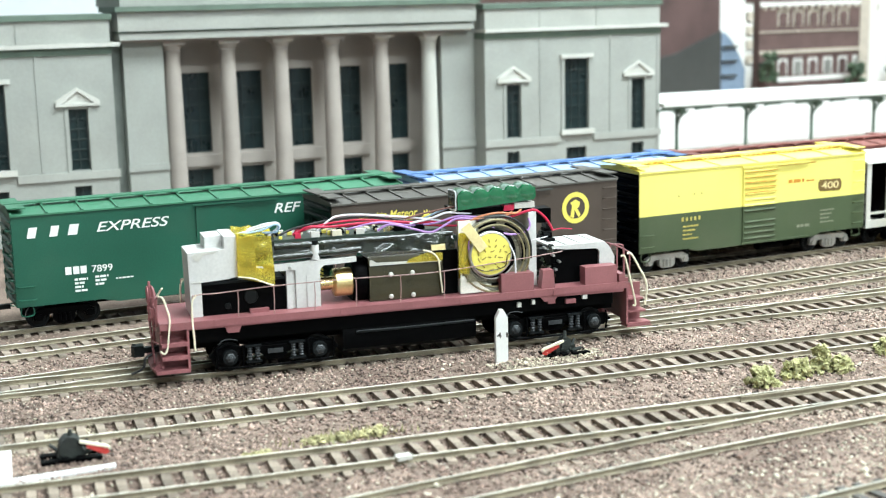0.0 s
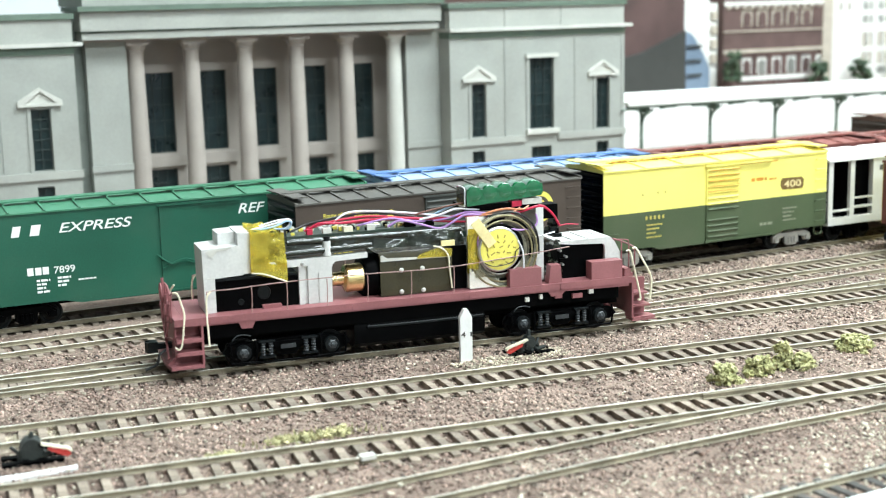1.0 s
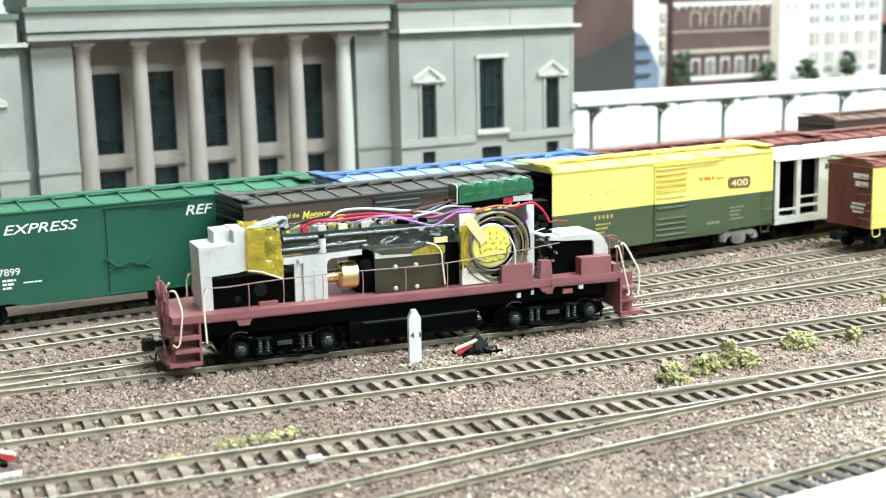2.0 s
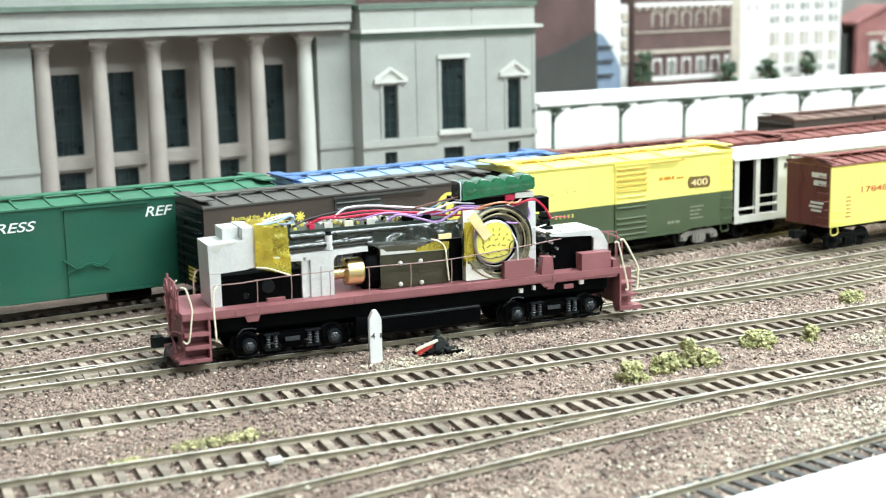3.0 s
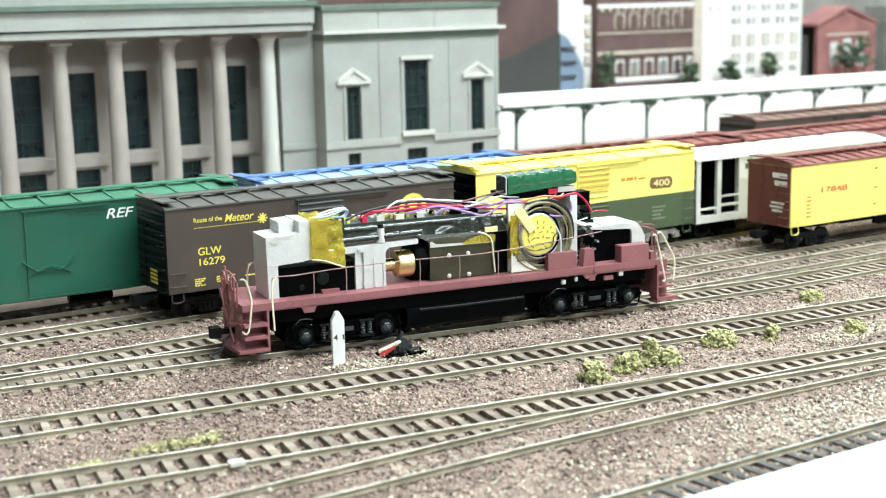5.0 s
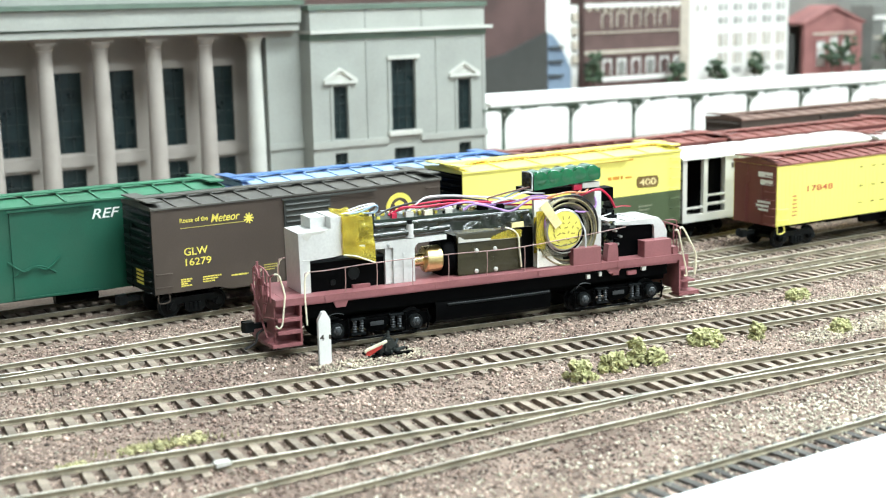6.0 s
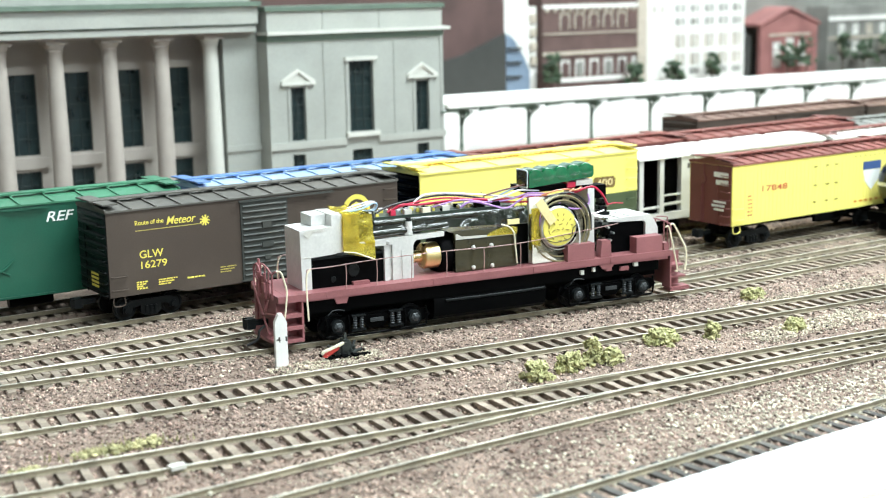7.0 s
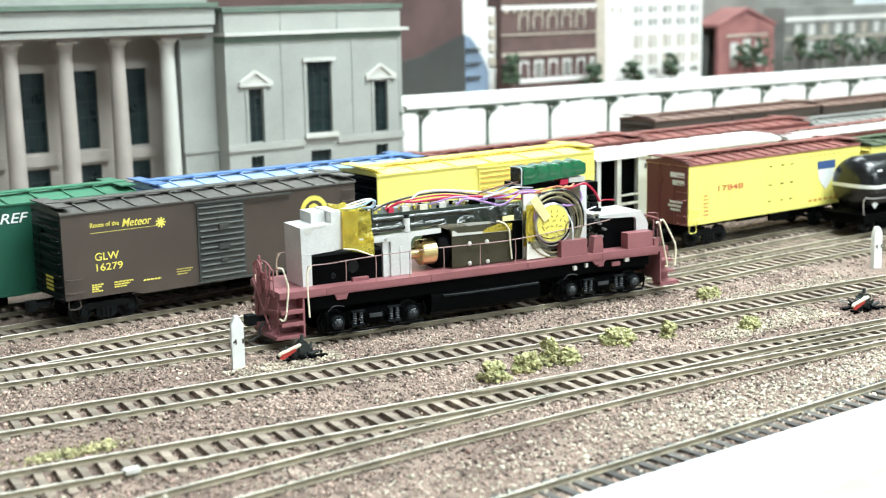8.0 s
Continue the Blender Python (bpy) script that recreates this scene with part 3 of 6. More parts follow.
    copies("walk_plank", bm, board or roof, rf, [mm(0, W / 2 + k * 2.15, 0) for k in (-1, 0, 1)])
    bm = bmesh.new()
    box(bm, -0.4, 0.4, W / 2 - 3, W / 2 + 3, zr - 0.6, zt - 0.02)
    copies("walk_saddle", bm, board or roof, rf, [mm(L * i / roof_ribs, 0, 0) for i in range(roof_ribs + 1)])
    bm = bmesh.new()
    box(bm, -3.4, 3.4, 1.0 - W / 2, -3.6, zt - 0.3, zt + 0.25)
    copies("roof_step", bm, board or roof, rf, [mm(x, W / 2, 0, 0, 0, rz) for x in (2.6, L - 2.6) for rz in (0, 180)])
    if door:
        d0, d1 = door
        for s, ya in ((-1, -0.7), (1, W)):
            bm = bmesh.new()
            if lower:
                box(bm, d0, d1, ya, ya + 0.7, split, ze - 1.2)
            else:
                box(bm, d0, d1, ya, ya + 0.7, zb - 0.3, ze - 1.2)
            dm = door_mat or side
            dd = part("sliding_door", bm, dm, car)
            bm = bmesh.new()
            if lower:
                box(bm, d0, d1, ya, ya + 0.7, zb - 0.3, split)
                part("door_lower_half", bm, lower, dd)
            n = 13
            yo = ya - 0.01 if s < 0 else ya + 0.71
            for i in range(n if door_ribs else 0):
                z = zb + 1.5 + (ze - zb - 5) * i / (n - 1)
                if abs(i - 4) < 1 and lower:
                    continue
                bm = bmesh.new()
                rod(bm, (d0 + 0.9, yo, z), (d1 - 0.9, yo, z), 0.62, seg=6)
                part("door_rib", bm, (lower if lower and z < split else dm), dd)
            for za, zc in ((ze - 1.5, ze - 0.7), (zb - 1.0, zb - 0.35)):
                bm = bmesh.new()
                box(bm, d0 - 1, d1 + (d1 - d0) * 1.02, yo - 0.7 if s < 0 else yo, yo if s < 0 else yo + 0.7, za, zc)
                part("door_track", bm, (lower if lower and za < split else dm), car)
    # grab irons and side ladders
    if ladder:
        for x0 in (1.2, L - 7.4):
            n = 2 if x0 < 5 else 7
            for i in range(n):
                z = zb + 3 + i * (5.6 if n == 2 else (ze - zb - 6) / 6)
                bm = bmesh.new()
                tube(bm, [(x0, 0, z), (x0, -1.1, z), (x0 + 6, -1.1, z), (x0 + 6, 0, z)], 0.28, 5)
                part("grab_iron", bm, base if z < (split or 0) else side, car)
            bm = bmesh.new()
            tube(bm, [(x0 + 0.4, 0.6, zb), (x0 + 0.4, 0.4, zb - 3.6), (x0 + 5, 0.4, zb - 3.6), (x0 + 5, 0.6, zb)], 0.3, 5)
            part("stirrup_step", bm, base, car)
    make_truck(car, 19, W / 2, truck_mat)
    make_truck(car, L - 19, W / 2, truck_mat)
    make_coupler(car, -1, W / 2, 8.5, -1)
    make_coupler(car, L + 1, W / 2, 8.5, 1)
    return car


# brown boxcar
c = boxcar("weathered brown boxcar with yellow lettering and dark ends", mm(0, 0, RAIL), 142.0, 32.5, 11.8, 47.2, BROWN, ROOFGREY, DARKGREY, door=(60.5, 83.5), door_mat=DOORGREY, seams=2)
letters("lettering", "Route of the", 1.9, LETTERY, c, mm(12.2, -0.15, 41.0), 12.6)
letters("lettering", "Meteor", 3.4, LETTERY, c, mm(26.0, -0.15, 39.9), 13.4, 0.3)
bars(c, 12.4, 38.5, 30, 0.28, FAINTY)
bm = bmesh.new()
lathe(bm, [(0.2, -0.15), (1.3, -0.14), (1.3, 0.05), (0.2, 0.05)], (43.8, 0, 39.8), "y", 12)
for k in range(9):
    an = 2 * math.pi * k / 9
    box(bm, 1.0, 2.3, -0.14, 0.04, -0.3, 0.3, Matrix.Translation((43.8, 0, 39.8)) @ Matrix.Rotation(an, 4, "Y"))
part("sun_emblem", bm, LETTERY, c)
letters("lettering", "GLW", 3.2, LETTERY, c, mm(13.4, -0.15, 27.0), 10.6)
for x, z, w, h in ((70.5, 33.5, 4.5, 3.0), (70.0, 25.0, 5.5, 2.4), (71.0, 19.4, 3.0, 2.0)):
    bm = bmesh.new()
    box(bm, x, x + w, -1.7, -1.3, z, z + h)
    part("tack_board", bm, DOORGREY, c, bevel=0.1)
letters("car_number", "16279", 3.0, LETTERY, c, mm(13.0, -0.15, 22.6), 11.6)
bars(c, 11.6, 16.6, 5.0, 0.6, LETTERY, 4, 0.3)
bars(c, 21.4, 16.6, 8.5, 0.55, LETTERY, 3, 0.45)
bars(c, 34.5, 15.6, 8.0, 0.6, LETTERY, 1)
bars(c, 50.0, 18.2, 8.0, 0.45, FAINTY, 3, 0.6)
bm = bmesh.new()
lathe(bm, [(0.5, -0.2), (7.2, -0.19), (7.2, 0.05), (0.5, 0.05)], (119.5, 0, 36.2), "y", 32)
em = part("round_emblem", bm, LETTERY, c, "round yellow emblem")
bm = bmesh.new()
lathe(bm, [(0.5, -0.3), (5.0, -0.29), (5.0, -0.1), (0.5, -0.1)], (119.5, 0, 36.2), "y", 28)
part("emblem_field", bm, BROWN, em)
bm = bmesh.new()
prism(bm, [(116.5, 32.2), (117.5, 37), (116.6, 38.8), (119.5, 40), (121.8, 38.6), (121.2, 36.4), (120.2, 36), (122, 33), (121, 31.6), (118.8, 35.2), (118.4, 31.6)], -0.42, -0.3)
part("emblem_figure", bm, LETTERY, em)
bm = bmesh.new()
box(bm, -1.75, -1.62, 8.0, 16, 0, 1.0)
copies("lettering_bar", bm, LETTERY, c, [mm(0, 0, 15.2 + i * 1.7) for i in range(4)])

# yellow and olive boxcar
c = boxcar("bright yellow boxcar with olive green lower half", mm(154.8, 0, RAIL), 139.0, 32.5, 10.6, 48.6, YELLOW, YELLOW, BLACK, lower=OLIVE, split=28.2, door=(60.5, 81.0), truck_mat=SIDEFRAME, board=YELLOW, seams=2, roof_ribs=6)
letters("lettering_bar", "IIIII", 1.8, FAINTY, c, mm(23.5, -0.15, 24.2), 11.0)
bars(c, 25, 21.2, 9.0, 0.7, FAINTY, 4, 1.3)
bars(c, 95.0, 14.5, 9.0, 1.4, FAINT, 1)
bars(c, 110.0, 21.5, 9.0, 0.8, FAINT, 4, 1.2)
bm = bmesh.new()
prism(bm, [(108.2, 33.4), (109.4, 31.8), (122.2, 31.4), (123.4, 33), (123.4, 36), (122.2, 37.4), (109.4, 37.6), (108.2, 36.2)], -0.2, 0.05)
bd = part("badge", bm, BADGE, c, "olive-brown badge", bevel=0.1)
letters("badge_number", "400", 3.4, BUFF, bd, mm(110.2, -0.28, 32.8), 11.2)
bars(c, 89.0, 37.4, 10.0, 1.7, ORANGE)
bars(c, 100.5, 37.4, 5.0, 0.9, ORANGE)
bars(c, 82.0, 46.6, 24.0, 0.7, ORANGE)
bars(c, 22.0, 36.0, 0.9, 1.0, FAINTY)
bars(c, 31.0, 36.4, 0.9, 1.0, FAINTY)
bars(c, 35.5, 36.4, 0.9, 1.0, FAINTY)
# shadows under the door ribs, painted as orange lines
for i in range(5):
    bars(c, 61.2, 45.0 - i * 2.6, 19.5, 0.45, ORANGE, y=-1.45)
bm = bmesh.new()
box(bm, 0, 2.2, 12.7, 12.85, 51.4, 51.8)
copies("board_end", bm, ORANGE, c, [mm(i * 3.3, 0, 0) for i in range(42)])

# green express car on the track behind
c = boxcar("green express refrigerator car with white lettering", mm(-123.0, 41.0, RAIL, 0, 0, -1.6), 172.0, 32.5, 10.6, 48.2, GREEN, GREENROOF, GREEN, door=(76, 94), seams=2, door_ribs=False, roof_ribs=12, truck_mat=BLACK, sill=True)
for x, w in ((5.6, 3.4), (14.6, 3.2), (22.0, 3.8)):
    slanted_bar(c, x, 39.0, w, 4.4, LETTER)
letters("lettering", "EXPRESS", 4.0, LETTER, c, mm(33.4, -0.15, 39.4), 30.5, 0.28)
letters("lettering", "REF", 4.2, LETTER, c, mm(110.5, -0.15, 40.6), 12.4, 0.28)
for x in (20.0, 23.2, 26.2):
    bars(c, x, 22.4, 2.5, 3.2, LETTER)
letters("car_number", "7899", 2.9, LETTER, c, mm(30.6, -0.15, 22.5), 8.6)
bars(c, 23.5, 19.6, 5.5, 0.9, LETTER, 4, 0.7)
bars(c, 32.0, 20.0, 5.5, 0.9, LETTER, 3, 0.7)
bars(c, 40.5, 18.6, 7.5, 0.6, LETTER, 1)
bars(c, 80.0, 21.0, 6.0, 0.5, LETTER, 1)
bm = bmesh.new()
tube(bm, [(74, -0.9, 26), (80, -1.6, 21.5), (85, -1.6, 23.0), (90, -1.6, 21.5), (96, -0.9, 26)], 0.4, 5)
tube(bm, [(76, -0.9, 19.5), (83, -1.6, 22.8), (88, -1.6, 22.8), (94, -0.9, 19.5)], 0.35, 5)
part("door_latch", bm, GREEN, c)

# roofs of the rear rows
def rear_car(label, x, y, L, ridge_z, side, roof, board, rz=0, ribs=12):
    return boxcar(label, mm(x, y - 16, RAIL, 0, 0, rz), L, 32, 10.5, ridge_z - 4.0, side, roof, side, ridge=4.0, roof_ribs=ribs, board=board, door=(L * 0.44, L * 0.58), seams=6, truck_mat=BLACK)


# roof takes a paler copy of the blue: overhead light put into the colour
rear_car("blue boxcar with light from above painted into its pale roof", 61.5, 57.5, 151.0, 50.6, BLUE, BLUELIT, BLUE)
rear_car("red-brown boxcar with a ribbed roof", 219.0, 57.0, 149.0, 49.8, REDBODY, REDROOF, REDROOF)
rear_car("dark red boxcar with a ribbed roof", 371.5, 57.0, 151.0, 49.0, REDBODY, REDROOF, REDROOF)
rear_car("grey-green boxcar behind the reefer", 527.0, 57.0, 150.0, 46.5, BACKGREY, BACKGREY, BACKGREY)
rear_car("brown boxcar beside the platform canopy", 425.0, 101.0, 164.0, 53.6, BROWN, BROWNROOF, BROWNROOF)
rear_car("tan-roofed boxcar beside the platform canopy", 593.0, 101.0, 160.0, 52.6, BROWN, BROWNROOF, BROWNROOF)

# yellow refrigerator car
c = boxcar("yellow refrigerator car with red-brown roof and ends", mm(312.6, -50.4, RAIL, 0, 0, -0.8), 137.5, 30.5, 12.6, 43.6, YELLOW, REDROOF, REDBODY, ridge=4.6, end_ribs=False, seams=2, roof_ribs=16, sill=False)
bm = bmesh.new()
box(bm, 0.04, 2.96, -0.16, -0.02, 12.8, 43.2)
copies("side_board", bm, YELLOW, c, [mm(i * 2.987 + 0.05, 0, 0) for i in range(46)], 0.05)
letters("car_number", "17848", 3.0, LETTERR, c, mm(20.0, -0.3, 28.8), 19.0)
for i in range(6):
    bars(c, 11.0, 27.0 - i * 2.0, 3.5, 0.6, LETTERR, y=-0.3)
for x in (60.5, 70.0, 77.5):
    for z in (19.0, 28.0, 38.0):
        bars(c, x, z, 2.8, 0.5, BLACK, y=-0.6, name="door_hinge")
bm = bmesh.new()
box(bm, 62, 77, -0.9, 1.0, 8.6, 12.4)
part("door_step", bm, BLACK, c)
bm = bmesh.new()
prism(bm, [(101, 37.5), (101, 33), (116, 33), (116, 37.5)], -0.35, -0.17)
sh = part("shield_top", bm, SHIELD, c, "blue shield top")
bm = bmesh.new()
prism(bm, [(101.2, 32.8), (102.5, 27), (108, 21.5), (114, 27), (115.8, 32.8)], -0.35, -0.17)
part("shield_field", bm, LETTER, sh)
for i in range(7):
    bars(c, 94 + i * 4.4, 15.6, 2.6, 1.1, ORANGE, y=-0.3)
    bars(c, 94 + i * 4.0, 40.6, 1.6, 0.6, FAINTY, y=-0.3)
for i, (y0, w) in enumerate(((2.2, 10), (2.2, 8.5), (3.5, 9), (4.5, 9), (5, 7))):
    z = (37.5, 33.5, 24.0, 22.0, 20.0)[i]
    bm = bmesh.new()
    box(bm, -1.0, -0.85, y0, y0 + w, z, z + (2.6 if i < 2 else 1.2))
    part("lettering_bar", bm, LETTER, c)

# white covered hopper with an open end platform
c = thing("covered_hopper", "white covered hopper car with an open end platform", "hopper car", mm(296.0, 0, RAIL), "freight cars")
bm = bmesh.new()
prism(bm, [(33.5, 9), (148, 9), (148, 43), (33.5, 43)], 0.6, 32)
part("body", bm, HOPPER, c, bevel=0.3)
bm = bmesh.new()
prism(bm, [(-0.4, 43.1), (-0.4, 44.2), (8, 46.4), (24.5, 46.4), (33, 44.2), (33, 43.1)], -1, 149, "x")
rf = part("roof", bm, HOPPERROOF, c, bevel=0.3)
for i in range(5):
    bm = bmesh.new()
    box(bm, 10 + i * 27, 32 + i * 27, 12.5, 20, 46.4, 47.6)
    part("hatch", bm, HOPPERROOF, rf, bevel=0.3)
# the dark inside the end cage is put in as a black sheet
bm = bmesh.new()
prism(bm, [(12, 13), (33.3, 13), (33.3, 42.8), (23, 42.8), (20, 30)], 6, 30)
part("slope_sheet", bm, BLACK, c, "end slope sheet painted black for the shade inside", 0.3)
for x0, x1, y0, y1, z0, z1 in ((0, 3, 0.4, 2.4, 11, 43.05), (15.0, 18.0, 0.4, 2.4, 11, 43.05), (0, 3, 30, 32, 11, 43.05), (0, 148, 0.3, 2.6, 9.5, 13.4), (0, 148, 29.6, 32.0, 9.5, 13.4), (0, 3, 2.4, 30, 9.5, 14), (31.0, 33.4, 0.4, 2.4, 13.45, 43.05), (18.02, 31, 0.5, 1.5, 17.5, 18.8), (18.02, 31, 0.5, 1.5, 22.5, 23.4), (3.02, 15, 0.5, 1.5, 16.5, 17.6), (4, 16, 4, 28, 11, 12.4)):
    bm = bmesh.new()
    box(bm, x0, x1, y0, y1, z0, z1)
    part("frame_post", bm, HOPPER, c, bevel=0.15)
for i in range(7):
    bm = bmesh.new()
    box(bm, 40 + i * 17, 41.2 + i * 17, -0.4, 0.58, 10, 42.8)
    part("side_rib", bm, HOPPER, c)
make_truck(c, 20, 16, BLACK)
make_truck(c, 128, 16, BLACK)
make_coupler(c, -1, 16, 8.5, -1)
bars(c, 35.5, 36.5, 4.0, 2.8, INK, y=0.3)
rear_car("pale-roofed freight car beyond the hopper", 452.0, 16.5, 150.0, 46.5, REDBODY, HOPPERROOF, REDROOF)

# black tank car
c = thing("tank_car", "glossy black tank car with a white band", "tank car", mm(415.5, -70.2, RAIL, 0, 0, -0.5), "freight cars")
bm = bmesh.new()
lathe(bm, [(0.5, 0), (6, 0.4), (11, 1.6), (14.2, 4), (15.2, 7.5), (15.2, 112), (14.2, 115.5), (11, 118), (6, 119.2), (0.5, 119.6)], (2, 0, 26), "x", 36)
tk = part("tank", bm, TANKBLACK, c)
bm = bmesh.new()
lathe(bm, [(0.5, 0), (6, 0), (6, 6), (4, 8), (0.5, 8)], (62, 0, 41), "z", 20)
part("dome", bm, TANKBLACK, tk)
bm = bmesh.new()
box(bm, -2, 124, -12, 12, 8, 10.5)
box(bm, -2, 2, -14, 14, 6, 11)
part("underframe", bm, BLACK, c, bevel=0.3)
bm = bmesh.new()
lathe(bm, [(0.5, -0.25), (6.2, 0.15), (11.2, 1.4), (14.4, 3.8), (15.4, 7.4), (15.4, 112), (14.4, 115.8), (11.2, 118.2), (6.2, 119.5), (0.5, 119.9)], (2, 0, 26), "x", 64)
for z, n in ((26.6, (0, 0, 1)), (24.6, (0, 0, -1))):
    bmesh.ops.bisect_plane(bm, geom=[*bm.verts, *bm.edges, *bm.faces], plane_co=(0, 0, z), plane_no=n, clear_outer=True)
part("white_band", bm, LETTER, tk)
for x0, z0, w in ((9.0, 33.6, 4.0), (7.0, 31.0, 9.0)):
    bm = bmesh.new()
    box(bm, x0, x0 + w, -13.2, -12.7, z0, z0 + 1.0)
    part("lettering_bar", bm, LETTER, tk)
bm = bmesh.new()
prism(bm, [(-2.4, 0), (0, -2.4), (2.4, 0), (0, 2.4)], -13.6, -13.2)
bmesh.ops.translate(bm, verts=bm.verts, vec=(9.5, 1.6, 15.6))
part("placard", bm, LETTER, tk)
bm = bmesh.new()
tube(bm, [(-1, -13, 10), (-1, -13, 20), (10, -17.2, 20), (110, -17.2, 20), (123, -13, 20), (123, -13, 10)], 0.4, 6)
part("hand_rail", bm, STEEL, c)
make_truck(c, 16, 0, BLACK)
make_truck(c, 106, 0, BLACK)
rear_car("yellow and green boxcar beyond the refrigerator car", 459.0, -37.5, 150.0, 46.0, YELLOW, OLIVE, OLIVE)


# ---- the station building ----
station = thing("station_building", "grey-green classical station building with six tall columns", "building")
MID = 93.0


def block(name, x0, x1, y0, y1, z0, z1, material, parent=None, bevel=0.4, label=""):
    bm = bmesh.new()
    box(bm, x0, x1, y0, y1, z0, z1)
    return part(name, bm, material, parent or station, label, bevel)


def wall_with_holes(name, x0, x1, y0, y1, z0, z1, holes, material, parent):
    """A thick wall with real openings, built of butted blocks."""
    xs = sorted({x0, x1, *[h[0] for h in holes], *[h[1] for h in holes]})
    zs = sorted({z0, z1, *[h[2] for h in holes], *[h[3] for h in holes]})
    bm = bmesh.new()
    vid = {}

    def v(x, y, z):
        k = (x, y, z)
        if k not in vid:
            vid[k] = bm.verts.new(k)
        return vid[k]

    solid = {}
    for i in range(len(xs) - 1):
        for k in range(len(zs) - 1):
            cx, cz = (xs[i] + xs[i + 1]) / 2, (zs[k] + zs[k + 1]) / 2
            solid[i, k] = not any(h[0] < cx < h[1] and h[2] < cz < h[3] for h in holes)
    for (i, k), on in solid.items():
        if not on:
            continue
        xa, xb, za, zb = xs[i], xs[i + 1], zs[k], zs[k + 1]
        bm.faces.new((v(xa, y0, za), v(xb, y0, za), v(xb, y0, zb), v(xa, y0, zb)))
        bm.faces.new((v(xa, y1, za), v(xa, y1, zb), v(xb, y1, zb), v(xb, y1, za)))
        for di, dk, q in ((-1, 0, ((xa, za), (xa, zb))), (1, 0, ((xb, zb), (xb, za))), (0, -1, ((xb, za), (xa, za))), (0, 1, ((xa, zb), (xb, zb)))):
            if not solid.get((i + di, k + dk), False):
                (ua, wa), (ub, wb) = q
                bm.faces.new((v(ua, y0, wa), v(ub, y0, wb), v(ub, y1, wb), v(ua, y1, wa)))
    return part(name, bm, material, parent)


def sash(x0, x1, y, z0, z1, rows, cols, parent):
    """A glazed window: dark glass behind a frame and glazing bars."""
    bm = bmesh.new()
    box(bm, x0, x1, y + 1.2, y + 1.6, z0, z1)
    w = part("window", bm, GLASS, parent)
    bm = bmesh.new()
    for a, b in ((x0, x0 + 0.8), (x1 - 0.8, x1)):
        box(bm, a, b, y + 0.2, y + 1.1, z0, z1)
    for k in range(rows + 1):
        z = z0 + (z1 - z0) * k / rows
        t = 0.45 if k in (0, rows) else 0.28
        box(bm, x0 + 0.8, x1 - 0.8, y + 0.25, y + 1.05, max(z - t, z0), min(z + t, z1))
    for k in range(1, cols):
        x = x0 + (x1 - x0) * k / cols
        box(bm, x - 0.22, x + 0.22, y + 0.3, y + 1.0, z0 + 0.5, z1 - 0.5)
    part("window_frame", bm, MUNTIN, w)
    return w


def pediment(xc, y, z, w, h, parent):
    bm = bmesh.new()
    prism(bm, [(xc - w / 2, z), (xc + w / 2, z), (xc + w / 2, z + 1.6), (xc - w / 2, z + 1.6)], y - 2.2, y)
    t = 1.7
    for s in (-1, 1):
        prism(bm, [(xc + s * w / 2, z + 1.65), (xc + s * (w / 2 - 0.2), z + 3.2), (xc, z + h), (xc, z + h - t * 1.2), (xc + s * (w / 2 - 3.4), z + 1.65)], y - 2.2, y)
    prism(bm, [(xc - w / 2 + 3.6, z + 1.65), (xc + w / 2 - 3.6, z + 1.65), (xc, z + h - t * 1.3)], y - 0.8, y)
    part("pediment", bm, STONEPALE, parent, bevel=0.15)


